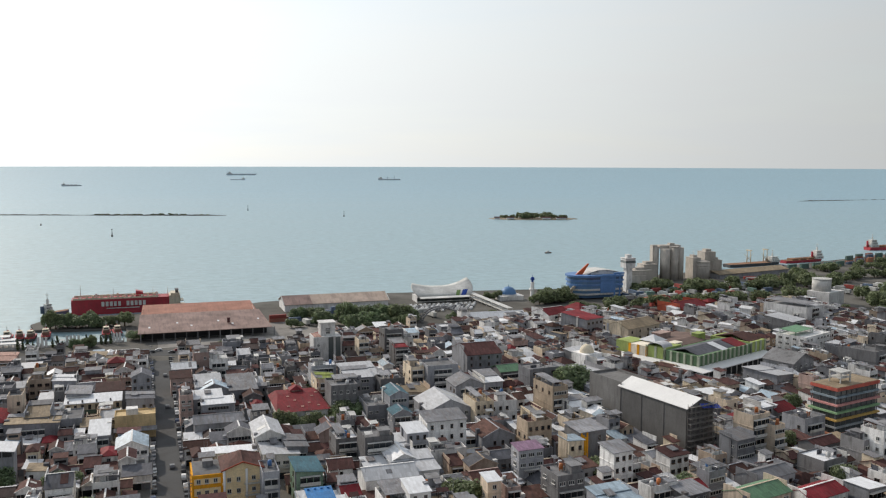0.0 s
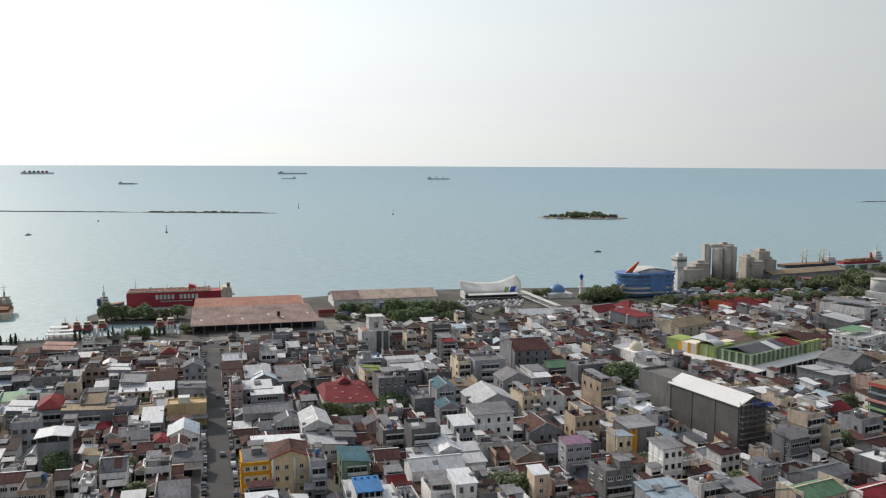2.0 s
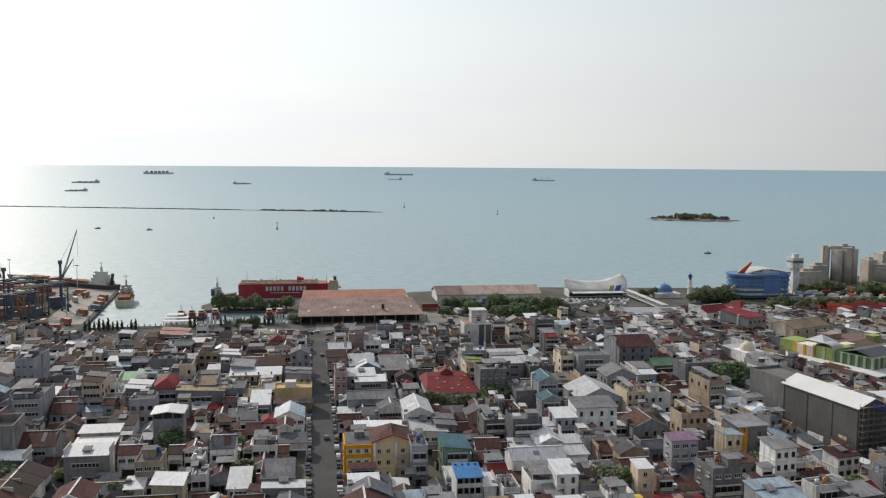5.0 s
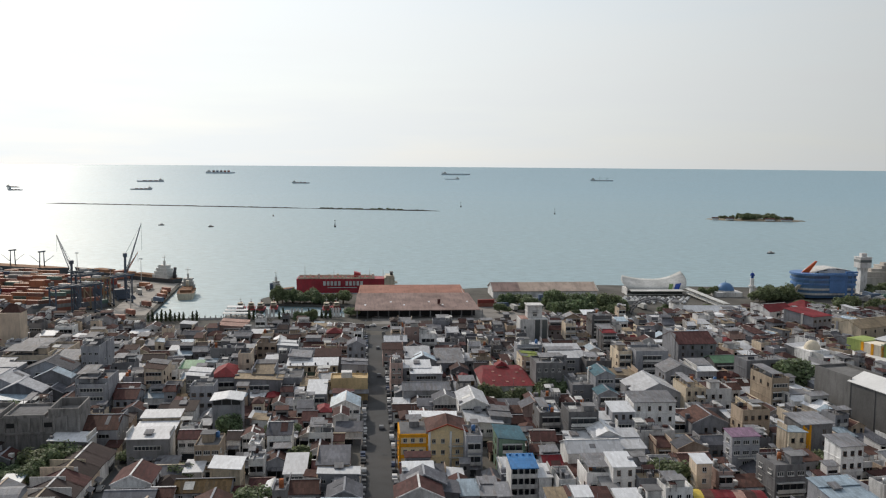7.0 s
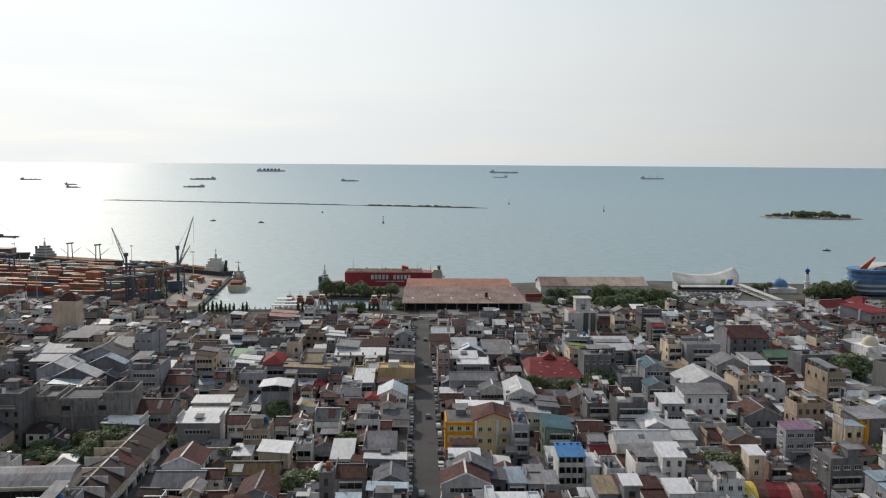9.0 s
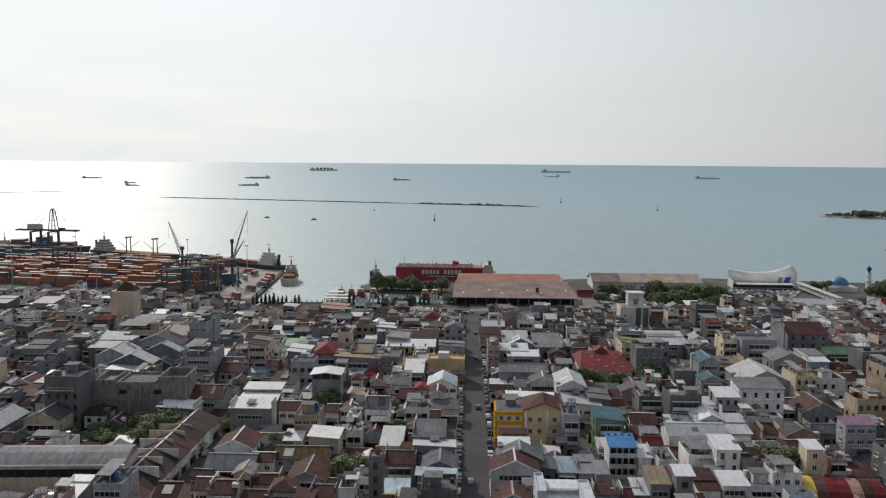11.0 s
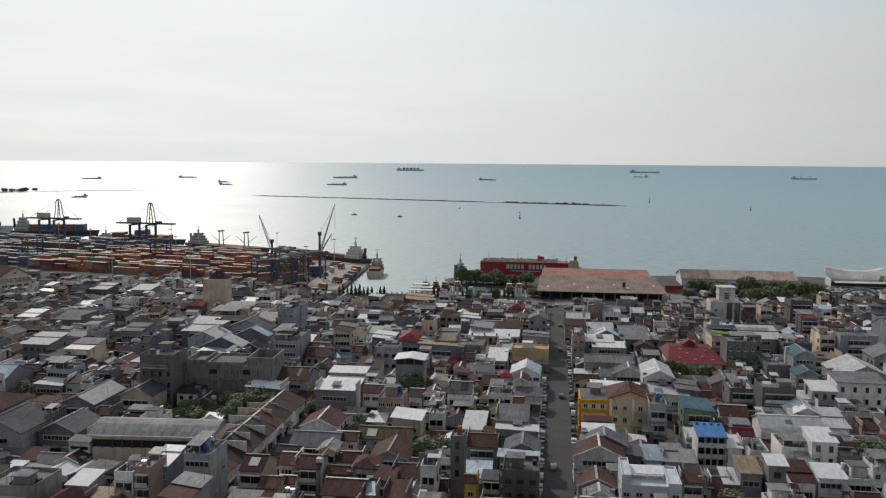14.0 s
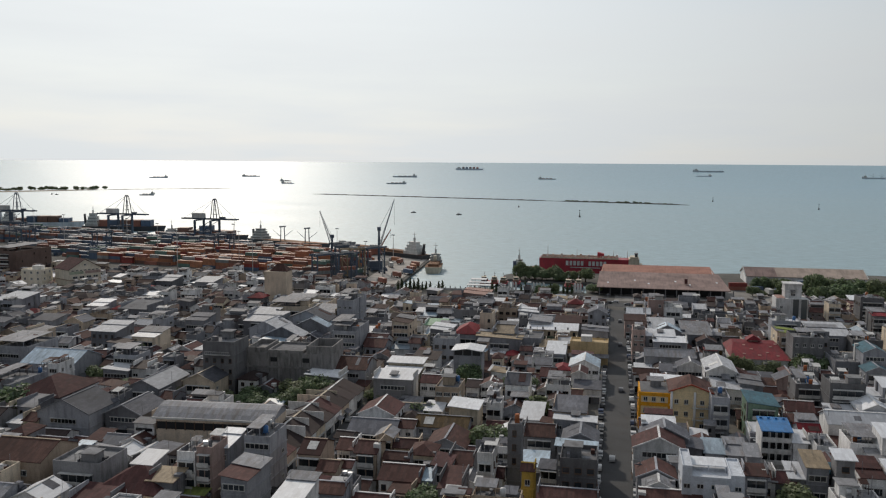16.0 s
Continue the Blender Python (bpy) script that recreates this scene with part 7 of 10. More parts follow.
# ---- trees ----
CROWN_SHAPES = []
def crown_mesh(name, kind, seed, mat):
    rnd = random.Random(seed)
    s = Shape()
    blobs = []
    if kind == "round":
        for i in range(11):
            a, e = rnd.uniform(0, 6.28), rnd.uniform(-0.35, 1.2)
            q = rnd.uniform(0.35, 0.72)
            blobs.append((q * math.cos(a) * math.cos(e), q * math.sin(a) * math.cos(e), 0.5 * q * math.sin(e) + 0.62, rnd.uniform(0.26, 0.42)))
        count, size = (1000, 0.062) if seed < 10 else (2600, 0.04)
    else:
        for i in range(9):
            blobs.append((rnd.uniform(-.05, .05), rnd.uniform(-.05, .05), 0.15 + 0.1 * i, 0.16 * (1.1 - 0.1 * i)))
        count, size = 320, 0.042
    for i in range(count):
        bx, by, bz, br = rnd.choice(blobs)
        d = Vector((rnd.gauss(0, 1), rnd.gauss(0, 1), rnd.gauss(0, 1))).normalized() * br * rnd.uniform(0.7, 1.08)
        c = Vector((bx, by, bz)) + d
        n_ = (d.normalized() + Vector((rnd.uniform(-.6, .6), rnd.uniform(-.6, .6), rnd.uniform(-.2, .8)))).normalized()
        t = n_.orthogonal().normalized()
        t.rotate(Euler((0, 0, rnd.uniform(0, 6))))
        b = n_.cross(t).normalized()
        k = size * rnd.uniform(0.7, 1.5)
        s.face([c - t * k - b * k * .6, c + t * k - b * k * .8, c + t * k * .8 + b * k, c - t * k * .9 + b * k * .7], 0)
    if seed < 10:
        CROWN_SHAPES.append(s)
    return s.mesh(name, [mat])


def trunk_mesh(seed):
    rnd = random.Random(seed)
    s = Shape()
    s.rod((0, 0, 0), (0.02, 0, 0.4), 0.05, 0.035, 7)
    for i in range(4):
        a = i * 1.6 + rnd.uniform(0, 1)
        s.rod((0.02, 0, 0.36), (0.3 * math.cos(a), 0.3 * math.sin(a), 0.62), 0.03, 0.012, 5)
    return s.mesh("trunk", [M_BARK])


[crown_mesh("far_crown", "round", k, M_LEAF) for k in (1, 2, 3, 4)]
CROWNS = [crown_mesh("crown", "round", k, M_LEAF) for k in (11, 12, 13, 14, 15)]
TRUNKS = [trunk_mesh(k) for k in (1, 2)]
COLUMN = crown_mesh("crown", "column", 9, M_LEAF_DARK)


def tree(x, y, h, spread=0.0, z=LAND, label="broad green leafy tree with uneven crown", column=False):
    rnd = random.Random(int(x * 11 + y * 7))
    ob = thing("tree", x, y, z, rnd.uniform(0, 360), label, "tree", "trees of the town" if not column else "columnar trees on the basin wall")
    wd = spread or h * 1.05
    part("trunk", rnd.choice(TRUNKS), ob, "", Matrix.Diagonal((h, h, h, 1)))
    part("crown", COLUMN if column else rnd.choice(CROWNS), ob, "", Matrix.Diagonal((wd if not column else h * 0.85, wd if not column else h * 0.85, h, 1)))
    return ob


for x, y, h, w in ((55, 357, 10, 13), (52, 364, 9, 11), (61, 352, 8, 9), (6, 231, 9, 11), (-2, 233, 6, 8), (10, 224, 5, 7), (-129, 241, 8, 8.5), (-160, 203, 8, 9), (-166, 208, 7, 8), (-155, 196, 5, 6), (-34, 322, 7, 11),
                   (-27, 326, 6, 8), (-41, 318, 5, 8), (-228, 152, 8, 11), (-220, 149, 6, 8), (-205, 187, 6, 9), (-198, 182, 5, 7), (-124, 206, 5, 6), (-101, 190, 5, 6), (-112, 247, 5, 8), (-85, 300, 5, 6), (-60, 352, 5, 7), (20, 300, 5, 6), (-215, 178, 5, 7)):
    tree(x, y, h * 0.9, w * 0.8)
for x, y, h, w in ((-167, 204, 6, 8), (-166, 210, 5, 6), (-174, 190, 4, 6), (-178, 196, 4, 6), (-160, 199, 3, 4), (-184, 187, 4, 6), (-171, 197, 2.5, 5), (-176, 203, 2, 5), (-165, 197, 2, 4), (-181, 192, 2, 5), (-187, 193, 2.5, 5), (-146, 217, 4, 6), (-122, 206, 4, 5)):
    tree(x, y, h, w)
tree(50.5, 351.5, 11, 14)
for lx, ly, h, w in ((-8, -15, 6.5, 6), (-3, -16, 4.5, 5), (3, -15, 5.5, 6), (12, -15, 7.5, 8), (17, -13, 8, 9), (15, -18, 6, 7), (21, -16, 6, 7)):
    tree(*local(*gpos(51.5, 322), GRID, lx, ly), h, w)
for x, y in TREES[:75]:
    tree(x, y, 4 + (int(x * 7) % 30) / 10)
rnd = random.Random(3)


FAR = Shape()


def far_tree(x, y, h, wd=0.0, z=LAND):
    """A tree of the far groves, joined with the others there."""
    m = pose(x, y, z, 0, 0, rnd.uniform(0, 360)) @ Matrix.Diagonal((wd or h * 1.05, wd or h * 1.05, h, 1))
    FAR.append(rnd.choice(CROWN_SHAPES[:4]), m, [0])
    st = Shape()
    st.rod((0, 0, 0), (0, 0, 0.5), 0.045, 0.03, 5)
    FAR.append(st, m, [1])


def grove(x0, y0, x1, y1, n_, h0, h1, wide=8):
    for i in range(n_):
        t = (i + rnd.uniform(0.1, 0.9)) / n_
        x, y, h = x0 + (x1 - x0) * t + rnd.uniform(-wide, wide), y0 + (y1 - y0) * t + rnd.uniform(-wide, wide), rnd.uniform(h0, h1)
        (far_tree if y > 560 else tree)(x, y, h * rnd.choice((0.5, 0.7, 0.8, 0.9, 1.05)), h * rnd.uniform(0.7, 1.2))


grove(-229, 493, -220, 496, 4, 7.5, 9.5, 2.5)
grove(-216, 496, -190, 506, 14, 4.8, 7, 3.5)
grove(-194, 440, -182, 445, 5, 4.5, 6, 1.5)
grove(-170, 466, -166, 462, 3, 4, 6, 2)
grove(-93, 520, -77, 528, 5, 5.5, 8, 3)
grove(-68, 506, -22, 522, 27, 7.5, 10.5, 8)
grove(-60, 488, -20, 500, 10, 6, 9, 5)
grove(5, 525, 30, 540, 4, 5, 7, 4)
grove(-92, 500, -74, 506, 3, 4, 5, 3)
grove(28, 600, 42, 618, 4, 5, 7, 3)
grove(64, 590, 84, 606, 11, 7, 10, 6)
grove(92, 566, 250, 606, 30, 5, 9, 9)
grove(140, 640, 300, 680, 30, 6, 10, 9)
grove(250, 690, 420, 740, 26, 6, 10, 14)
grove(290, 580, 420, 690, 30, 6, 10, 20)
grove(250, 540, 330, 560, 8, 5, 9, 8)
grove(330, 760, 520, 860, 20, 6, 10, 16)
grove(-120, 440, -60, 455, 5, 3.5, 5, 3)
for i in range(46):
    t = i / 45
    if rnd.random() < 0.8 and not 0.26 < t < 0.5 and not 0.6 < t < 0.66 and not 0.74 < t < 0.81 and t < 0.95:
        tree(-269 + 97 * t, 415.5 + 41.5 * t, rnd.uniform(4.2, 6.8), 0, LAND, "slim dark columnar tree beside the basin wall", True)

# wall along the basin with pale posts
s = Shape()
for i in range(38):
    t = i / 37
    px, py = -272 + 99 * t, 417.5 + 41 * t
    s.box(px - 0.25, py - 0.25, 0, px + 0.25, py + 0.25, 2.4 if i % 2 else 2.0)
s.slab((-272, 417.2, 1.1), (-173, 458.2, 1.1), (-173, 458.5, 1.1), (-272, 417.5, 1.1), 1.1)
w_ = thing("basin_wall", 0, 0, LAND, 0, "low pale wall with white posts beside the basin", "wall", kind="structure", me=s.mesh("basin_wall", [M_TRIM]))


def banner_mast(t):
    """Tall narrow white banner on a pole beside the basin wall."""
    ob = thing("banner_mast", -272 + 99 * t, 414.0 + 41 * t, LAND, 22, "tall narrow white banner on a pole beside the basin wall", "banner", "white banners by the basin")
    s = Shape()
    s.rod((0, 0, 0), (0, 0, 6.4), 0.09, 0.05, 6)
    part("pole", s.mesh("pole", [M_TRIM]), ob)
    s = Shape()
    s.hull([(0.06, -.05, 0.9), (1.1, -.05, 0.9), (1.1, -.05, 5.8), (0.06, -.05, 6.3), (0.06, .05, 0.9), (1.1, .05, 0.9), (1.1, .05, 5.8), (0.06, .05, 6.3)],
           [(0, 1, 2, 3), (7, 6, 5, 4), (0, 4, 5, 1), (1, 5, 6, 2), (2, 6, 7, 3), (3, 7, 4, 0)])
    part("banner_cloth", s.mesh("banner_cloth", [M_WHITE]), ob, "white banner cloth")


for t in (0.62, 0.638, 0.655, 0.748, 0.765, 0.782, 0.8, 0.962, 0.976, 0.99):
    banner_mast(t)


def basin_pavilion():
    """Open waterside terraces with stepped white roofs."""
    ob = thing("waterside_pavilion", -228, 440, LAND, GRID, "open white waterside pavilion with stepped flat roofs", "pavilion")
    for x0, x1, y0, z in ((-8, 8, -3, 3.0), (-7.5, 5, 1.5, 4.0), (-7, 2, 5.5, 5.2)):
        s = Shape()
        s.slab((x0, y0, z), (x1, y0, z), (x1, y0 + 4.2, z + .3), (x0, y0 + 4.2, z + .3), 0.3)
        part("roof", s.mesh("roof", [M_WHITE]), ob)
        for i in range(5):
            s = Shape()
            xx = x0 + .5 + (x1 - x0 - 1) * i / 4
            s.box(xx - .15, y0 + .3, -2, xx + .15, y0 + .6, z - .2)
            part("post", s.mesh("post", [M_TRIM]), ob)
    s = Shape()
    s.box(-8, -3, -2.5, 8, 9.5, 0.1)
    part("deck", s.mesh("deck", [M_QUAY]), ob)


basin_pavilion()

# ---- vehicles ----
def car_mesh_set(nm, col, long=4.3, tall=1.5):
    m = material(nm, col, rough=0.35, vary=0.1, stain=0.1)
    a, b = long / 2, 0.87
    s = Shape()
    prof = [(-a, 0.3), (a, 0.3), (a, 0.8), (a - 1.0, 0.92), (a - 1.6, tall), (-a + 0.8, tall), (-a + 0.1, 0.95), (-a, 0.85)]
    n_ = len(prof)
    s.hull([(-b, p[0], p[1]) for p in prof] + [(b, p[0], p[1]) for p in prof], [tuple(range(n_)), tuple(range(2 * n_ - 1, n_ - 1, -1))] + [(i, n_ + i, n_ + (i + 1) % n_, (i + 1) % n_) for i in range(n_)])
    body = s.mesh("body", [m])
    s = Shape()
    s.box(-b - 0.02, -a + 0.7, 0.95, b + 0.02, a - 1.5, tall - 0.15)
    s.slab((-b + .1, a - 1.05, 0.97), (b - .1, a - 1.05, 0.97), (b - .1, a - 1.55, tall - .05), (-b + .1, a - 1.55, tall - .05), 0.02)
    return body, s.mesh("glass", [M_GLASS])


def wheel_mesh():
    s = Shape()
    s.rod((-0.1, 0, 0), (0.1, 0, 0), 0.32, None, 10)
    return s.mesh("wheel", [M_BLACK])


WHEEL = wheel_mesh()
CAR_COL = [("white_car", (0.75, 0.75, 0.75)), ("silver_car", (0.42, 0.43, 0.44)), ("black_car", (0.02, 0.02, 0.022)), ("grey_car", (0.13, 0.13, 0.14)), ("red_car", (0.22, 0.03, 0.03)), ("blue_car", (0.04, 0.06, 0.12))]
CAR_SET = [(nm.split("_")[0], *car_mesh_set(nm, c)) for nm, c in CAR_COL] + [("white", *car_mesh_set("white_van", (0.7, 0.7, 0.68), 4.8, 1.95))]
CAR_MODEL = []
for word, body, glass in CAR_SET:
    CAR_MODEL.append((word, body, glass))


def car(x, y, rz, k, z=LAND + 0.05, where="parked along the street"):
    word, body, glass = CAR_MODEL[k]
    ob = thing("car", x, y, z, rz, "%s car %s" % (word, where), "car", "cars")
    ob.scale = (REAL, REAL, REAL)
    part("body", body, ob)
    part("window_glass", glass, ob)
    for sx in (-0.82, 0.82):
        for sy in (-1.35, 1.35):
            part("wheel", WHEEL, ob, "", pose(sx, sy, 0.32))


rnd = random.Random(11)
for side in (-1, 1):
    v = 150.0
    while v < 432:
        v += rnd.choice((4.2, 4.4, 4.8, 5.4, 6.5, 8))
        x, y = gpos(STREET_U + side * rnd.uniform(4.2, 4.7), v)
        car(x, y, GRID + (180 if rnd.random() < 0.5 else 0) + rnd.uniform(-2, 2), rnd.choice((0, 0, 1, 1, 2, 2, 2, 2, 3, 3, 3, 3, 5)), LAND + 0.03)
for v in (214, 281, 352, 405):
    x, y = gpos(STREET_U + rnd.choice((-1.2, 1.2)), v)
    car(x, y, GRID, rnd.choice((1, 2, 3, 3)), LAND + 0.03, "driving on the street")
for i in range(26):
    x, y = gpos(SIDE_U + rnd.choice((-2.2, 2.2)), 160 + i * 5.5)
    if rnd.random() < 0.6:
        car(x, y, GRID, rnd.choice((0, 1, 2, 3, 6)), LAND + 0.03, "parked in the side street")
for i in range(40):
    x, y = gpos(rnd.uniform(-100, 130), rnd.choice((458.5, 462, 465.5)) - 4)
    car(x, y, GRID + 90, rnd.choice((0, 1, 2, 3, 4, 6)), LAND + 0.07, "on the harbour road")
for i in range(15):
    for j in range(6):
        a = radians(17)
        lx, ly = i * 3.2, j * 5.2
        if rnd.random() < 0.92:
            car(-27 + lx * math.cos(a) - ly * math.sin(a) * 0.2 + j * 1.0, 552 + lx * math.sin(a) + ly * math.cos(a), 17 + rnd.choice((0, 180)), rnd.choice((0, 0, 0, 0, 1, 1, 3)), LAND + 0.06, "on the terminal's car park")


def truck(x, y, rz, col):
    ob = thing("truck", x, y, LAND + 0.05, rz, "box truck standing in the port yard", "truck", "trucks in the yard")
    s = Shape()
    s.box(-1.2, -4.5, 1.0, 1.2, 2.6, 3.6)
    part("cargo_box", s.mesh("cargo_box", [col]), ob)
    s = Shape()
    s.box(-1.1, 2.8, 0.6, 1.1, 4.6, 1.7)
    s.box(-1.1, 2.8, 1.7, 1.1, 4.6, 2.7, 0, (2.7, 2.7, 2.5, 2.5))
    part("cab", s.mesh("cab", [M_TRIM]), ob)
    for sx in (-1.0, 1.0):
        for sy in (-3.2, -2.0, 3.6):
            part("wheel", WHEEL, ob, "", pose(sx, sy, 0.42) @ Matrix.Diagonal((1.6, 1.4, 1.4, 1)))


M_BOXES = [material("container_%s" % nm, c, rough=0.6, vary=0.18, stain=0.4, island=False) for nm, c in (
    ("orange", (0.46, 0.20, 0.11)), ("rust", (0.34, 0.14, 0.10)), ("red", (0.30, 0.06, 0.05)), ("blue", (0.10, 0.145, 0.22)), ("grey", (0.32, 0.33, 0.33)), ("white", (0.55, 0.55, 0.53)), ("green", (0.13, 0.22, 0.19)), ("brown", (0.20, 0.11, 0.085)), ("slate", (0.17, 0.185, 0.215)))]
BOX_WORD = ["orange", "rust-brown", "red", "blue", "grey", "white", "green", "brown", "slate"]
for i in range(12):
    truck(-92 + i * 7.5 + rnd.uniform(-2, 2), 506 + i * 3.0 + rnd.uniform(-6, 10), 27 + rnd.choice((0, 90)), M_BOXES[rnd.choice((3, 3, 2, 5, 4))])


rnd = random.Random(17)
for i in range(44):
    k = i // 11
    truck(118 + (i % 11) * 11 + k * 9 + rnd.uniform(-3, 3), 600 + (i % 11) * 3.2 + k * 17 + rnd.uniform(-3, 3), 25 + rnd.choice((0, 0, 90)), M_BOXES[rnd.choice((2, 2, 3, 5, 5, 4, 6))])


# ---- shipping containers ----
def container_mesh(k, length=12.2 * REAL):
    s = Shape()
    a, b, h = length / 2, 1.22 * REAL, 2.6 * REAL
    # corrugated long sides
    n_ = 14
    for sd in (-1, 1):
        pts = []
        for i in range(n_ * 2 + 1):
            pts.append((-a + 2 * a * i / (n_ * 2), sd * (b - (0.07 if i % 2 else 0.0))))
        for p, q in zip(pts, pts[1:]):
            f_ = [(p[0], p[1], 0.1), (q[0], q[1], 0.1), (q[0], q[1], h - 0.05), (p[0], p[1], h - 0.05)]
            s.face(f_ if sd < 0 else f_[::-1])
    s.box(-a, -b, h - 0.06, a, b, h)
    s.box(-a, -b, 0, a, b, 0.1)
    s.box(-a, -b + 0.02, 0.1, -a + 0.06, b - 0.02, h - 0.06)
    s.box(a - 0.06, -b + 0.02, 0.1, a, b - 0.02, h - 0.06)
    return s.mesh("shipping_container", [M_BOXES[k]])


CONT = [container_mesh(k) for k in range(9)]
FARBOX, CONT_SHAPE = Shape(), Shape()
CONT_SHAPE.box(-6.1 * REAL, -1.22 * REAL, 0, 6.1 * REAL, 1.22 * REAL, 2.6 * REAL)
rnd = random.Random(21)
QA = 5.0    # degrees by which the container quay is turned
_n = 0


def stack(x, y, rz, levels, pal, where):
    global _n
    for l_ in range(levels):
        k = rnd.choice(pal)
        _n += 1
        if _n > 280 or (y < 700 and (x < -500 or y > 480)):
            FARBOX.append(CONT_SHAPE, pose(x, y, LAND + 0.05 + l_ * 2.62 * REAL, 0, 0, rz), [k])
            continue
        thing("shipping_container", x, y, LAND + 0.05 + l_ * 2.62 * REAL, rz, "%s steel shipping container stacked %s" % (BOX_WORD[k], where), "shipping container", "shipping containers", me=CONT[k])


def yard(x0, y0, cols, rows, pal, where, hi=3, rz=QA, gap=0.0):
    a = radians(rz)
    for i in range(cols):
        for j in range(rows):
            lx, ly = i * 10.8 + (i // 4) * 8, j * 2.35 + (j // 6) * 8
            if rnd.random() < 0.1 + gap:
                continue
            stack(x0 + lx * math.cos(a) - ly * math.sin(a), y0 + lx * math.sin(a) + ly * math.cos(a), rz, rnd.randint(1, hi), pal, where)


for x, y, rz, k, l_ in ((-102, 519, 24, 1, 0), (-101, 523, 24, 7, 0), (-102, 519, 24, 2, 1), (-91, 524.5, 24, 3, 0), (-90, 528.5, 24, 3, 0), (-88, 519, 24, 8, 0), (-78, 545, 26, 3, 0), (-69, 549.5, 26, 3, 0), (-60, 554, 26, 3, 0), (-69, 549.5, 26, 3, 1), (-76, 550, 26, 8, 0)):
    thing("shipping_container", x, y, LAND + 0.05 + l_ * 2.62 * REAL, rz, "%s steel shipping container on the port yard" % BOX_WORD[k], "shipping container", "shipping containers", me=CONT[k])


WARM = (0, 0, 0, 0, 1, 1, 2, 7, 4, 3, 6)
COLD = (3, 3, 3, 8, 8, 7, 1, 4, 6, 8)
MIXED = (0, 1, 1, 2, 3, 3, 7, 5, 4, 0)


def port_rows(x0, x1, y0, y1, pal, hi, rz, skip, lane=7):
    """Blocks of stacked containers in long rows, with driving lanes between them."""
    j, y = 0, y0
    a = radians(rz)
    while y < y1:
        if j % (lane + 2) < lane:
            x, i = x0 + rnd.uniform(0, 3), 0
            tall = rnd.randint(max(1, hi - 1), hi)
            while x < x1:
                xx, yy = x, y + (x - x0) * math.sin(a)
                if rnd.random() < 0.2:
                    tall = rnd.randint(1, hi)
                if rnd.random() > skip and not taken(xx, yy, 11, 3, 1.0):
                    stack(xx, yy, rz, max(1, tall - (rnd.random() < 0.3)), pal, "in the port yard")
                i += 1
                x += 10.5 + (7 if i % 6 == 0 else 0)
        j += 1
        y += 2.35


port_rows(-520, -338, 415, 446, WARM, 4, 8, 0.08)
port_rows(-520, -356, 448, 492, WARM, 4, 8, 0.10, 6)
port_rows(-535, -400, 496, 540, MIXED, 3, 8, 0.15, 5)
port_rows(-640, -535, 408, 470, COLD, 3, 8, 0.18, 5)
port_rows(-700, -535, 474, 536, COLD, 4, 8, 0.15, 5)
port_rows(-860, -700, 440, 540, COLD, 4, 10, 0.18, 5)
port_rows(-346, -322, 424, 436, COLD, 3, 60, 0.1, 4)
for i in range(14):
    stack(176 + (i % 7) * 11.5, 552 + (i // 7) * 7 + (i % 7) * 4.5, 24, 1 + (i % 2), (2, 2, 2, 1), "beside the road")
for i in range(9):
    stack(137 + (i % 3) * 13 + rnd.uniform(-2, 2), 584 + (i // 3) * 9 + rnd.uniform(-2, 2), rnd.choice((20, 40, 110)), 1 + (i % 2), (2, 2, 1, 0), "beside the road")
for i in range(7):
    stack(196 + (i % 4) * 12 + rnd.uniform(-2, 2), 566 + (i // 4) * 10, rnd.choice((25, 35)), 1 + (i % 2), (2, 2, 0), "beside the road")
for j in range(3):
    for i in range(4):
        stack(252 + i * 13, 707 + j * 6 + i * 2, 12, 1, (2, 2, 5), "in rows on the port ground")
for j in range(4):
    for i in range(6):
        stack(385 + i * 14 + j * 3, 828 + j * 7 + i * 9, 34, rnd.randint(1, 3), (0, 0, 1, 6, 3), "in the far port")
for i in range(12):
    truck(296 + (i % 6) * 13 + rnd.uniform(-3, 3), 640 + (i // 6) * 16 + (i % 6) * 6, 34, M_BOXES[rnd.choice((3, 5, 4, 2))])
for i in range(6):
    stack(300 + i * 14, 780 + i * 7, 28, 2, (6, 6, 3), "in the far port")

thing("container_stacks", 0, 0, 0, 0, "long rows of stacked shipping containers in the far yard", "shipping containers", kind="stuff", me=FARBOX.mesh("container_stacks", M_BOXES))


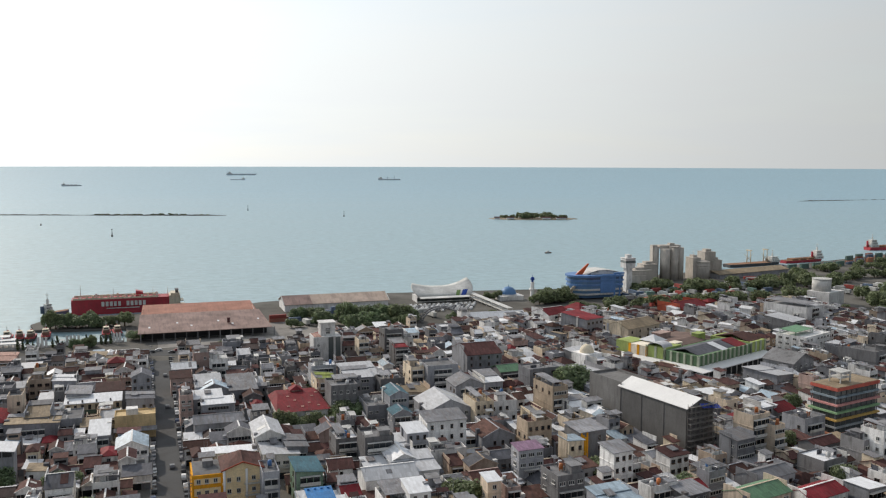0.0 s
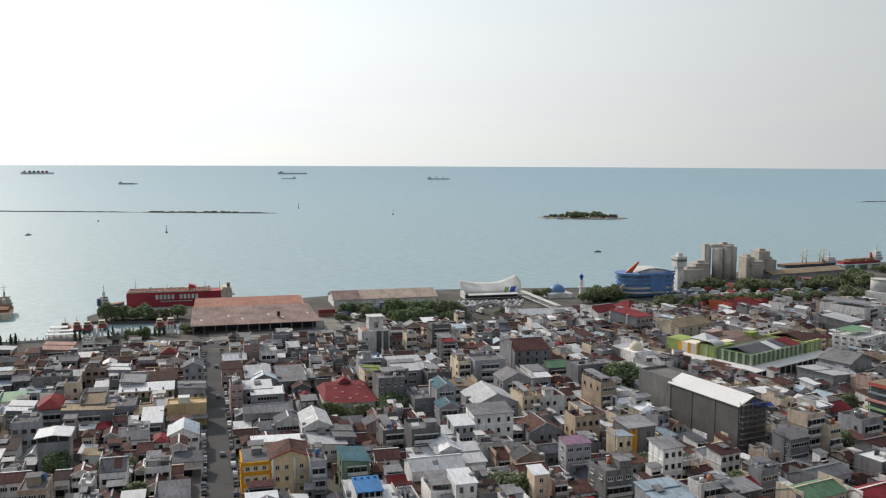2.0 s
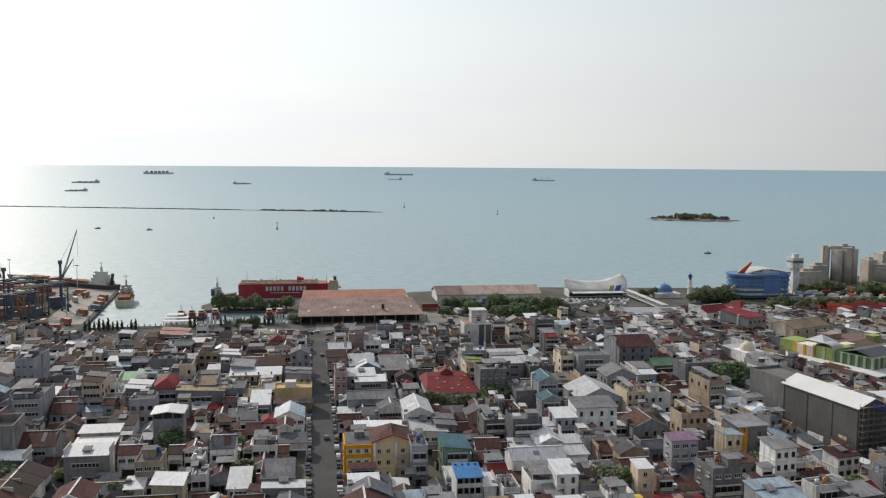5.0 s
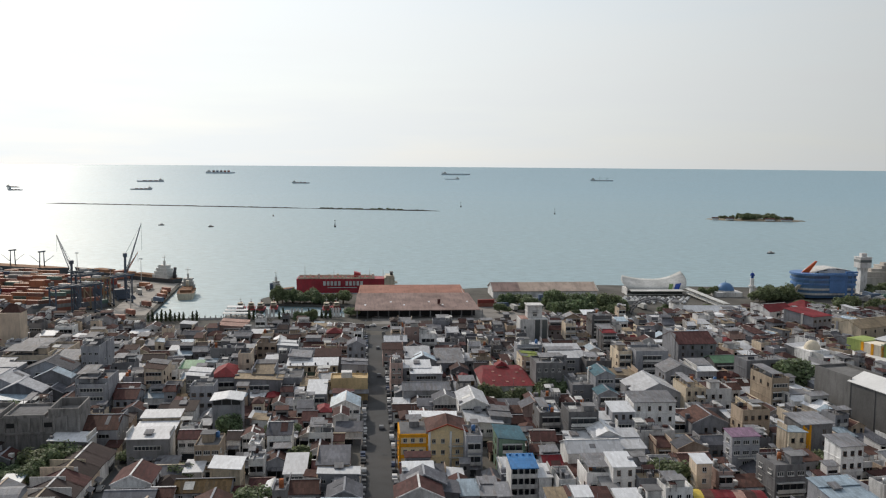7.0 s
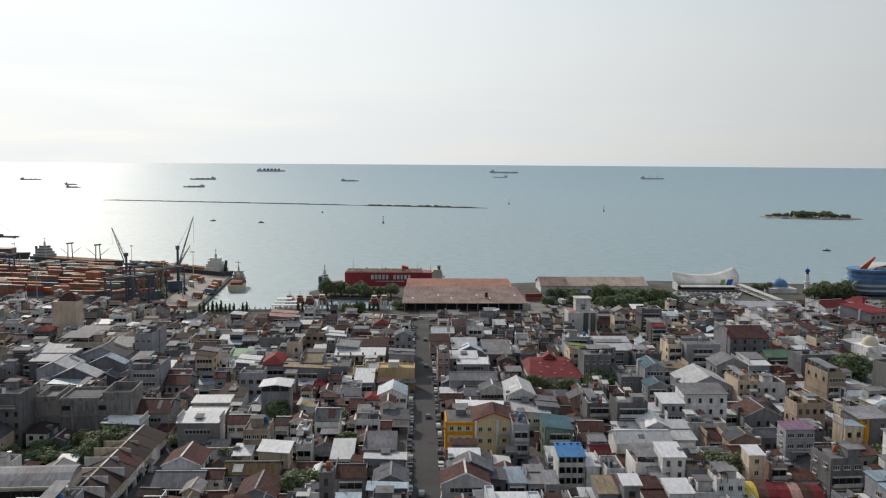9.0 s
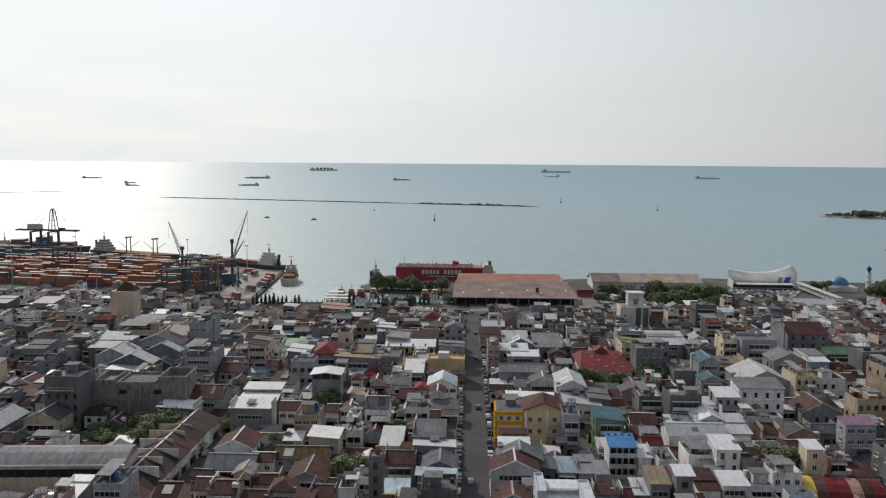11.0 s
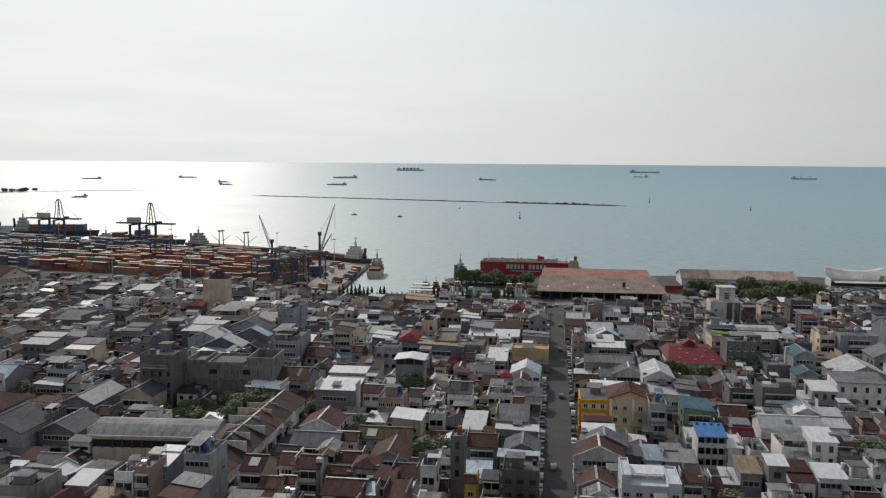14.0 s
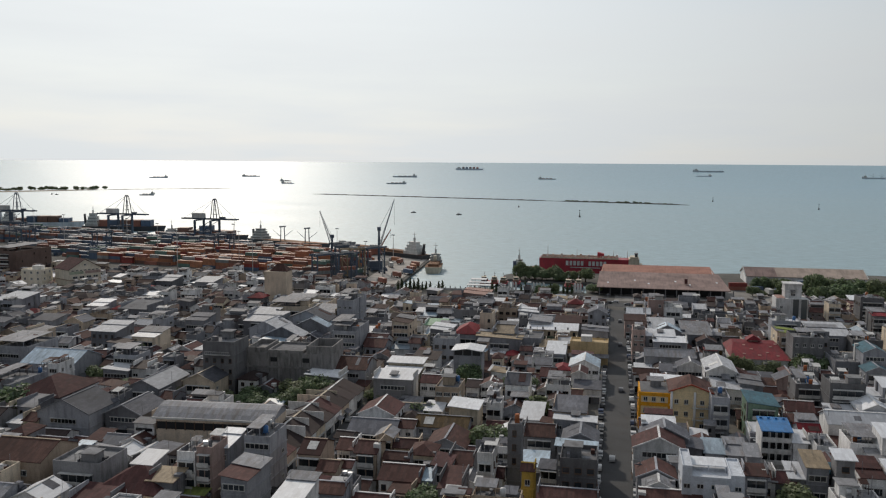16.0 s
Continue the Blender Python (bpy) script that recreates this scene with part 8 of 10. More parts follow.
# ---- cranes ----
def gantry_crane(x, y, rz, mat, label):
    ob = thing("gantry_crane", x, y, LAND, rz, label, "gantry crane", "quay cranes")
    for lx in (-8, 8):
        for ly in (-7, 7):
            s = Shape()
            s.box(lx - .8, ly - .8, 0, lx + .8, ly + .8, 20)
            part("leg", s.mesh("leg", [mat]), ob)
            s = Shape()
            s.box(lx - .7, ly - 2.2, 0, lx + .7, ly + 2.2, 1.2)
            part("bogie", s.mesh("bogie", [M_BLACK]), ob)
    for ly in (-7, 7):
        s = Shape()
        s.box(-8, ly - .4, 9, 8, ly + .4, 10.2)
        part("tie_beam", s.mesh("tie_beam", [mat]), ob)
        s = Shape()
        s.rod((-8, ly, 10), (8, ly, 19.5), 0.25, None, 6)
        part("brace", s.mesh("brace", [mat]), ob)
    for lx in (-8, 8):
        s = Shape()
        s.box(lx - .4, -7, 19, lx + .4, 7, 20.2)
        part("portal_beam", s.mesh("portal_beam", [mat]), ob)
    s = Shape()
    for ly in (-2, 2):
        s.box(-25, ly - .35, 20.2, 31, ly + .35, 21.5)
    for i in range(14):
        s.box(-25 + i * 4.2, -2, 20.5, -24.6 + i * 4.2, 2, 21)
    part("boom", s.mesh("boom", [mat]), ob)
    s = Shape()
    s.box(-14, -2.6, 21.5, -3, 2.6, 25.4)
    s.box(-13, -2.7, 25.4, -4, 2.7, 25.8)
    part("machine_house", s.mesh("machine_house", [M_TRIM]), ob, "pale machine house")
    s = Shape()
    s.box(14, -1.6, 21.6, 18, 1.6, 23)
    part("trolley", s.mesh("trolley", [mat]), ob)
    s = Shape()
    for ly in (-2.4, 2.4):
        # two legs that meet in a rounded head
        pts = [(5.0, ly, 20.2), (6.7, ly * .6, 36.5), (7.3, ly * .5, 38.2), (8, ly * .45, 38.8), (8.7, ly * .5, 38.2), (9.3, ly * .6, 36.5), (11.5, ly, 20.2)]
        for p, q in zip(pts, pts[1:]):
            s.rod(p, q, 0.42, None, 6)
    for z in (25, 29, 33):
        k = (z - 20) / 13
        s.rod((4.5 + 2.1 * k, 0, z), (11.5 - 2.1 * k, 0, z), 0.25, None, 5)
    part("apex_frame", s.mesh("apex_frame", [mat]), ob)
    for tx in (29, 17, -10, -23):
        s = Shape()
        s.rod((8, 0, 38.5), (tx, 0, 21.5), 0.13, None, 5)
        part("stay", s.mesh("stay", [mat]), ob)


gantry_crane(-567, 563, 12, M_STEEL, "dark blue quay gantry crane with pale machine house")
gantry_crane(-684, 566, 12, M_STEEL, "dark blue quay gantry crane over a moored ship")
gantry_crane(-816, 541, 12, M_STEEL, "dark blue quay gantry crane at the far quay")


def harbour_crane(x, y, rz, top, reach, tip, mat, label):
    ob = thing("harbour_crane", x, y, LAND + 0.1, rz, label, "harbour crane", "mobile cranes")
    s = Shape()
    s.box(-3.5, -5, 0.5, 3.5, 5, 2.4)
    for lx in (-4.6, 4.6):
        for ly in (-5, 5):
            s.box(min(0, lx), ly - .4, 1, max(0, lx), ly + .4, 1.8)
            s.box(lx - .6, ly - .6, 0, lx + .6, ly + .6, 1.2)
    part("undercarriage", s.mesh("undercarriage", [mat]), ob)
    s = Shape()
    s.box(-2.4, -6, 2.4, 2.4, 3, 6.5)
    part("machine_house", s.mesh("machine_house", [mat]), ob)
    s = Shape()
    s.rod((0, 1, 6), (0, 1, top), 1.0, 0.7, 8)
    s.box(-1.2, 0, top - 1.5, 1.2, 2, top + 1)
    part("tower", s.mesh("tower", [mat]), ob)
    s = Shape()
    foot = Vector((0, 2, top * 0.62))
    end = Vector((0, 2 + reach, tip))
    for o in (-1.0, 1.0):
        s.rod(foot + Vector((o, 0, 0)), end + Vector((o * .2, 0, 0)), 0.2, 0.13, 5)
        s.rod(foot + Vector((o, 0, 1.6)), end + Vector((o * .2, 0, .4)), 0.16, 0.1, 5)
    for i in range(14):
        p, q = foot.lerp(end, i / 14), foot.lerp(end, (i + 1) / 14)
        s.rod(p + Vector((-1 + i * .055, 0, 0)), q + Vector((1 - i * .055, 0, 1)), 0.1, None, 4)
    boom = part("boom", s.mesh("boom", [mat]), ob)
    s = Shape()
    s.rod((0, 1, top), end, 0.08, None, 4)
    s.rod(end, end - Vector((0, 0, tip * 0.35)), 0.07, None, 4)
    part("rope", s.mesh("rope", [M_STEEL]), boom)


harbour_crane(-328, 481, -42, 28, 9.5, 47, M_STEEL, "dark blue mobile harbour crane with raised lattice boom")
harbour_crane(-384, 562, -42, 6, 9, 19, M_BOXES[1], "small rusty red harbour crane with lattice boom")
harbour_crane(-394.5, 519, 60, 17, 23, 34, M_STEEL, "dark harbour crane with boom raised away from the pier")


def yard_gantry(x, y, rz, mat, label):
    ob = thing("yard_gantry", x, y, LAND + 0.05, rz, label, "yard crane", "yard cranes")
    for lx in (-7, 7):
        for ly in (-2.6, 2.6):
            s = Shape()
            s.box(lx - .32, ly - .32, 0.8, lx + .32, ly + .32, 17)
            part("leg", s.mesh("leg", [mat]), ob)
            part("wheel", WHEEL, ob, "", pose(lx, ly, 0.6) @ Matrix.Diagonal((3, 2, 2, 1)))
        s = Shape()
        s.box(lx - .3, -3, 1, lx + .3, 3, 2)
        part("sill_beam", s.mesh("sill_beam", [mat]), ob)
        for k in range(3):
            s = Shape()
            s.rod((lx, -2.6, 3 + k * 4.6), (lx, 2.6, 7.2 + k * 4.6), 0.2, None, 5)
            part("brace", s.mesh("brace", [mat]), ob)
    s = Shape()
    for ly in (-2.6, 2.6):
        s.box(-9, ly - .35, 17, 9, ly + .35, 18.1)
    girder = part("girder", s.mesh("girder", [mat]), ob)
    s = Shape()
    s.box(-1.5, -2.2, 18.1, 1.5, 2.2, 19.3)
    part("trolley", s.mesh("trolley", [M_TRIM]), girder)


for x, y, rz, mat, word in ((-319, 412, 75, M_STEEL, "dark blue"), (-312, 423, 75, M_STEEL, "dark blue"), (-340, 462, 70, M_STEEL, "dark blue"), (-352, 474, 70, M_STEEL, "dark blue"), (-323, 447, 75, ROOF["t"], "tan"),
                            (-318, 462, 75, M_STEEL, "dark blue"), (-630, 430, 8, M_STEEL, "dark blue"), (-560, 446, 8, M_STEEL, "dark blue"), (-468, 482, 8, M_STEEL, "dark blue"), (-700, 470, 8, M_STEEL, "dark blue")):
    yard_gantry(x, y, rz, mat, word + " rubber-tyred yard gantry over the container rows")


# ---- light masts and machines of the port ----
for x, y, h in ((-372, 408, 24), (-440, 410, 26), (-500, 447, 26), (-420, 447, 24), (-560, 470, 26), (-640, 472, 26), (-470, 494, 24), (-330, 470, 20), (-300, 446, 16), (-355, 541, 18), (-410, 545, 20), (-520, 548, 22), (-720, 500, 26)):
    ob = thing("light_mast", x, y, LAND, 0, "tall grey floodlight mast in the port", "light mast", "port light masts")
    s = Shape()
    s.rod((0, 0, 0), (0, 0, h), 0.3, 0.14, 7)
    part("pole", s.mesh("pole", [M_TRIM]), ob)
    s = Shape()
    s.box(-1.4, -.3, h, 1.4, .3, h + .5)
    part("lamp_head", s.mesh("lamp_head", [M_STEEL]), ob)
rnd = random.Random(31)
for x, y, rz in ((-312, 500, 60), (-318, 512, 60), (-306, 487, 60), (-300, 474, 62), (-335, 520, 20), (-345, 528, 100), (-298, 458, 62), (-330, 500, 50), (-345, 505, 10), (-360, 516, 80), (-375, 530, 10), (-290, 430, 65), (-300, 425, 20), (-286, 412, 100), (-310, 398, 20), (-300, 405, 15)):
    truck(x, y, rz + rnd.uniform(-12, 12), M_BOXES[rnd.choice((0, 1, 4, 5, 3))])

# ---- ships ----
M_HULLRED = material("hull_red", (0.40, 0.045, 0.06), rough=0.55, vary=0.05, stain=0.3)
M_HULLDARK = material("hull_dark", (0.075, 0.078, 0.085), rough=0.6, vary=0.2, stain=0.35)
# grey-blue hull, its colour paled to stand for distance haze
M_HULLHAZE = material("hull_haze_paled_blue", (0.70, 0.74, 0.78), rough=0.6, vary=0.25, stain=0.3)
M_SHIPWHITE = material("ship_white", (0.62, 0.62, 0.60), rough=0.55, vary=0.1, stain=0.3)
M_DECK = material("ship_deck", (0.28, 0.16, 0.10), rough=0.85, vary=0.2, stain=0.5)
M_CREAM = material("ship_cream", (0.62, 0.55, 0.43), rough=0.6, vary=0.1, stain=0.35)


def hull_mesh(L, B, D, mat, name="hull", sheer=0.12):
    """Ship's hull along +x (bow), keel 1.5 m under water."""
    s = Shape()
    n_ = 16
    rings = []
    for i in range(n_ + 1):
        t = i / n_
        x = -L / 2 + L * t
        k = min(1.0, (1 - t) / 0.22) ** 0.55 if t > 0.78 else (0.85 + 0.15 * min(1, t / 0.1))
        top = D * (1 + (sheer * ((t - 0.7) / 0.3) ** 2 if t > 0.7 else sheer * 0.3 * ((0.2 - t) / 0.2) ** 2 if t < 0.2 else 0))
        b = B / 2 * k
        xo = L * 0.035 if t == 1 else 0
        rings.append([(x, -b * 0.8, -1.5), (x + xo, -b, top), (x + xo, b, top), (x, b * 0.8, -1.5)])
    v0 = len(s.v)
    for r_ in rings:
        s.v += r_
    for i in range(n_):
        for j in range(3):
            s.f.append((v0 + i * 4 + j, v0 + (i + 1) * 4 + j, v0 + (i + 1) * 4 + j + 1, v0 + i * 4 + j + 1))
            s.m.append(1 if j == 1 else 0)
            s.s.append(False)
    s.f.append((v0, v0 + 1, v0 + 2, v0 + 3))
    s.m.append(0)
    s.s.append(False)
    return s.mesh(name, [mat, M_DECK])


def cargo_ship(x, y, rz, L, B, D, hull, label, cargo="hatch", aft=True, z=0.0, house=1.0, name="cargo_ship"):
    ob = thing(name, x, y, z, rz, label, "ship", "ships")
    part("hull", hull_mesh(L, B, D, hull), ob)
    sx = (-1 if aft else 1) * L * 0.38
    hw, hl = B * 0.4, L * 0.055 + 2
    s = Shape()
    levels = 4 if L > 70 else 3
    rings = []
    for k in range(levels):
        q = 1 - 0.17 * k
        z0, z1 = D + 2.7 * k * house, D + 2.7 * (k + 1) * house
        rings += [(sx - hl * q, -hw * q, sx + hl * q, hw * q, z0), (sx - hl * q, -hw * q, sx + hl * q, hw * q, z1 - .25),
                  (sx - hl * q - .15, -hw * q - .2, sx + hl * q + .15, hw * q + .2, z1 - .25), (sx - hl * q - .15, -hw * q - .2, sx + hl * q + .15, hw * q + .2, z1)]
    top = D + 2.7 * levels * house
    s.loft(rings + [(sx - .6, -.6, sx + .6, .6, top), (sx - .6, -.6, sx + .6, .6, top + 3)])
    deckhouse = part("deckhouse", s.mesh("deckhouse", [M_SHIPWHITE]), ob, "white deckhouse with bridge")
    s = Shape()
    s.rod((sx, 0, top + 3), (sx, 0, top + 8), 0.25, 0.1, 6)
    s.box(sx - 0.1, -1.8, top + 5.5, sx + 0.1, 1.8, top + 5.8)
    part("mast", s.mesh("mast", [M_SHIPWHITE]), deckhouse)
    s = Shape()
    s.rod((sx - hl * 1.2, 0, D), (sx - hl * 1.35, 0, top - 1), 1.3, 1.1, 8)
    part("funnel", s.mesh("funnel", [hull]), ob)
    for k in range(levels):
        s = Shape()
        s.box(sx + hl * (1 - .17 * k) + 0.02, -hw * .8, D + 2.7 * k * house + 1.1, sx + hl * (1 - .17 * k) + 0.08, hw * .8, D + 2.7 * k * house + 1.5)
        s.box(sx - hl * .8 * (1 - .17 * k), -hw * (1 - .17 * k) - .06, D + 2.7 * k * house + 1.1, sx + hl * .8 * (1 - .17 * k), -hw * (1 - .17 * k) - .02, D + 2.7 * k * house + 1.5)
        part("window_strip", s.mesh("window_strip", [M_GLASS]), deckhouse)
    if cargo == "hatch":
        for i in range(3):
            s = Shape()
            cx = -L * 0.2 + L * 0.21 * i + (0 if aft else -L * .05)
            s.box(cx - L * .08, -B * .32, D, cx + L * .08, B * .32, D + 1.6)
            part("hatch_cover", s.mesh("hatch_cover", [M_DECK]), ob)
    elif cargo == "boxes":
        for i in range(5):
            s = Shape()
            cx = -L * 0.22 + L * 0.13 * i
            hb = rndship.choice((4.4, 6.6, 6.6, 8.8))
            s.box(cx - 4.9, -B * .42, D, cx + 4.9, B * .42, D + hb)
            part("container_bay", s.mesh("container_bay", [M_BOXES[rndship.choice((1, 3, 7, 7, 3))]]), ob)
    elif cargo == "derrick":
        for cx in (-L * 0.08, L * 0.24):
            s = Shape()
            for o in (-2.5, 2.5):
                s.rod((cx, o, D), (cx, o * .8, D + 12), 0.5, 0.35, 7)
            s.box(cx - .5, -3.5, D + 11.5, cx + .5, 3.5, D + 12.6)
            s.rod((cx, 2, D + 3), (cx + 9, 3, D + 9), 0.25, 0.15, 5)
            s.rod((cx, -2, D + 3), (cx - 9, -3, D + 9), 0.25, 0.15, 5)
            part("derrick_mast", s.mesh("derrick_mast", [M_CREAM if x > 0 else M_STEEL]), ob, "derrick post with booms")
    return ob


rndship = random.Random(4)


def red_carrier():
    """Red ship moored behind the shed, its side lettering drawn as plain white shapes."""
    x, y, rz = -209, 561, 19
    ob = thing("cargo_ship", x, y, 0, rz, "large red cargo ship with white side marks moored alongside", "ship", "ships")
    L, B, D = 66.0, 14.0, 9.8
    s = Shape()
    s.hull([(-33, -5.6, -1.5), (27, -5.6, -1.5), (27, 5.6, -1.5), (-33, 5.6, -1.5), (-33, -7, D), (28, -7, D), (28, 7, D), (-33, 7, D)],
           [(0, 1, 5, 4), (1, 2, 6, 5), (2, 3, 7, 6), (3, 0, 4, 7), (4, 5, 6, 7), (3, 2, 1, 0)])
    part("hull", s.mesh("hull", [M_HULLRED]), ob, "red slab-sided hull")
    s = Shape()
    s.box(-L / 2 + 1, -B / 2 + .2, D - 0.1, L * 0.3, -B / 2 + .5, D + 1.1)
    s.box(-L / 2 + 1, B / 2 - .5, D - 0.1, L * 0.3, B / 2 - .2, D + 1.1)
    part("bulwark", s.mesh("bulwark", [M_CREAM]), ob, "cream bulwark")
    s = Shape()
    for i in range(22):
        xx = -L / 2 + 2 + i * 2.6
        s.box(xx - .1, -B / 2 + .3, D + 1.1, xx + .1, -B / 2 + .5, D + 2.1)
    s.box(-L / 2 + 2, -B / 2 + .3, D + 2.0, L * .34, -B / 2 + .5, D + 2.15)
    part("rail", s.mesh("rail", [M_CREAM]), ob)
    s = Shape()
    s.loft([(26.5, -6, 32.5, 6, -1.5), (26.5, -7.1, 33.5, 7.1, D - 4), (26.5, -7.1, 33.5, 7.1, D + .6), (27.5, -6.4, 32.8, 6.4, D + .6), (27.5, -6.4, 32.8, 6.4, D + 1.9)])
    s.box(33.5, -6, D - 7, 36.5, 6, D - 6.4)
    s.box(33.5, -5, D - 3.6, 35.6, 5, D - 3.1)
    part("end_block", s.mesh("end_block", [M_CREAM]), ob, "cream end block with stepped landings")
    s = Shape()
    s.box(30.5, -4, D + 1.9, 32.3, 2, D + 3.8)
    s.box(30.2, -4.3, D + 3.8, 32.6, 2.3, D + 4.1)
    part("wheelhouse", s.mesh("wheelhouse", [M_HULLDARK]), ob, "small dark wheelhouse")
    s = Shape()
    s.box(L * .27 - 12, -3, D, L * .27 - 7.5, 3, D + 4.2, 0, (D + 4.2, D + 3.2, D + 3.2, D + 4.2))
    part("funnel", s.mesh("funnel", [M_HULLRED]), ob, "red funnel")
    for xx in (-L * .42, -L * .12, L * .25, L * .39):
        s = Shape()
        s.rod((xx, 0, D), (xx, 0, D + (9 if xx < -20 else 6)), 0.22, 0.1, 6)
        s.box(xx - .1, -1.2, D + 4.5, xx + .1, 1.2, D + 4.7)
        part("mast", s.mesh("mast", [M_SHIPWHITE]), ob)
    for i in range(16):
        s = Shape()
        xx = -L * .42 + i * 3.1 + (i % 3) * .6
        s.box(xx - .6, -4 + (i % 4) * 2, D, xx + .6, -2.6 + (i % 4) * 2, D + 1.6 + (i % 2) * .8)
        part("deck_locker", s.mesh("deck_locker", [M_CREAM if i % 3 else M_SHIPWHITE]), ob)
    # white side marks: two rows of blocks, standing in for the lettering
    xx = -15.0
    for i in range(10):
        if i == 5:
            xx += 2.6
        s = Shape()
        s.box(xx, -B / 2 - .06, D - 4.6, xx + 1.7, -B / 2 + .02, D - 1.6)
        part("side_mark", s.mesh("side_mark", [M_SHIPWHITE]), ob, "white block mark")
        xx += 2.5
    s = Shape()
    s.box(-12, -B / 2 - .05, D - 6.2, 8, -B / 2 + .02, D - 5.7)
    part("side_mark", s.mesh("side_mark", [M_SHIPWHITE]), ob, "white bar mark")


red_carrier()


def tug(x, y, rz):
    ob = thing("tugboat", x, y, 0, rz, "small tugboat with dark hull and red-brown deckhouse at the basin", "boat", "tugboats")
    part("hull", hull_mesh(15, 5, 1.5, M_HULLDARK), ob)
    s = Shape()
    s.loft([(-7.2, -2.4, 5.2, 2.4, 1.5), (-7.2, -2.4, 5.2, 2.4, 2.0)])
    part("bulwark", s.mesh("bulwark", [M_HULLRED]), ob, "red bulwark")
    s = Shape()
    s.loft([(-3.4, -1.7, 3.6, 1.7, 2.0), (-3.4, -1.7, 3.6, 1.7, 3.5), (-3.6, -1.9, 3.8, 1.9, 3.5), (-3.6, -1.9, 3.8, 1.9, 3.7)])
    part("deckhouse", s.mesh("deckhouse", [M_BOXES[7]]), ob, "red-brown deckhouse")
    s = Shape()
    s.loft([(0.2, -1.3, 3.0, 1.3, 3.7), (0, -1.4, 3.2, 1.4, 5.2), (-.3, -1.6, 3.4, 1.6, 5.2), (-.3, -1.6, 3.4, 1.6, 5.4)])
    wheelhouse = part("wheelhouse", s.mesh("wheelhouse", [M_CREAM]), ob, "cream wheelhouse")
    s = Shape()
    s.box(3.18, -1.1, 4.4, 3.26, 1.1, 5.0)
    s.box(0.3, -1.48, 4.4, 2.9, -1.4, 5.0)
    s.box(0.3, 1.4, 4.4, 2.9, 1.48, 5.0)
    part("window_strip", s.mesh("window_strip", [M_GLASS]), wheelhouse)
    s = Shape()
    s.rod((-1.8, 0, 3.7), (-2.0, 0, 5.6), 0.6, 0.5, 8)
    part("funnel", s.mesh("funnel", [M_HULLRED]), ob)
    s = Shape()
    s.rod((0.9, 0, 5.4), (0.9, 0, 8.6), 0.12, 0.06, 5)
    s.box(0.85, -.8, 7.2, 0.95, .8, 7.35)
    part("mast", s.mesh("mast", [M_SHIPWHITE]), ob)


for x, y, a in ((-240.5, 468, -70), (-235, 470.5, -65), (-229, 471, -72), (-223, 476, -68), (-192, 483, -70), (-187, 486, -64)):
    tug(x, y, a)

cargo_ship(-248.8, 547.3, 60, 17, 5, 2.4, M_BOXES[3], "small blue coaster moored beside the red ship", "none", house=0.7)
cargo_ship(-301, 510, 116, 32, 11, 4.2, M_CREAM, "small cream and green coaster moored at the pier", "hatch", False, house=0.8)
cargo_ship(-388, 571, 163, 112, 11, 4.6, M_HULLDARK, "dark cargo ship with rusty deck and pale deckhouse", "hatch", house=0.85)
cargo_ship(-495, 588, -5, 92, 14, 4.6, M_HULLDARK, "dark cargo ship with derrick posts moored at the container quay", "derrick", house=0.85)
cargo_ship(-597, 588, 22, 82, 15, 5, M_HULLDARK, "dark container ship under a gantry crane", "boxes", house=0.5)
cargo_ship(-742, 618, 32, 82, 15, 5, M_HULLDARK, "dark container ship with white deckhouse at the quay", "boxes", house=1.25)
cargo_ship(-838, 590, 35, 85, 16, 7, M_HULLHAZE, "blue container ship stacked with boxes at the far quay", "boxes", house=1.1)
cargo_ship(292, 826, 26, 66, 12, 2.8, M_HULLDARK, "dark freighter with cream derrick posts at the far quay", "derrick", False, house=0.6)
cargo_ship(237, 796, 26, 34, 9, 3, M_HULLRED, "small red and white ship at the far quay", "hatch")
cargo_ship(352, 858, 26, 52, 11, 2.6, M_HULLRED, "red ship with orange gantry and white deckhouse", "hatch", False)
cargo_ship(500, 985, 20, 60, 12, 3.5, M_HULLRED, "red and white ship leaving the far port", "hatch")

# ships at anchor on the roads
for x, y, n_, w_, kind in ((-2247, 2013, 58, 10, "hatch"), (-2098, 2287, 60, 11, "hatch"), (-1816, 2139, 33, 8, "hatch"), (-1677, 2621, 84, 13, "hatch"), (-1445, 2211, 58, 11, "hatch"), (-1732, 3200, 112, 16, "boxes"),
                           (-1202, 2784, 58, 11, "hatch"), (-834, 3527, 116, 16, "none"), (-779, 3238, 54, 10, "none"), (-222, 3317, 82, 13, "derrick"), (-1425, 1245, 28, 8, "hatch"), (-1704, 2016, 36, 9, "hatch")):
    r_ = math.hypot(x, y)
    cargo_ship(x, y, math.degrees(math.atan2(y, x)) - 90 + (180 if int(x) % 2 else 0), n_, w_, n_ * 0.035 + 1.2, M_HULLHAZE, "cargo ship at anchor, grey-blue hull coloured paler for distance haze", kind, True, sea_height(r_ * SIZE) / SIZE, 0.62)


def small_boat(x, y, L=8):
    ob = thing("small_boat", x, y, 0, R.uniform(0, 360), "small dark fishing boat on open water", "boat", "small boats")
    part("hull", hull_mesh(L, 2.4, 1.1, M_HULLDARK), ob)
    s = Shape()
    s.box(-2, -.9, 1, 1, .9, 2.6)
    part("cabin", s.mesh("cabin", [M_SHIPWHITE]), ob)


for x, y in ((-610, 1301), (-587, 1058), (-665, 1063), (109, 930), (-1584, 1151), (-1603, 1154)):
    small_boat(x, y)


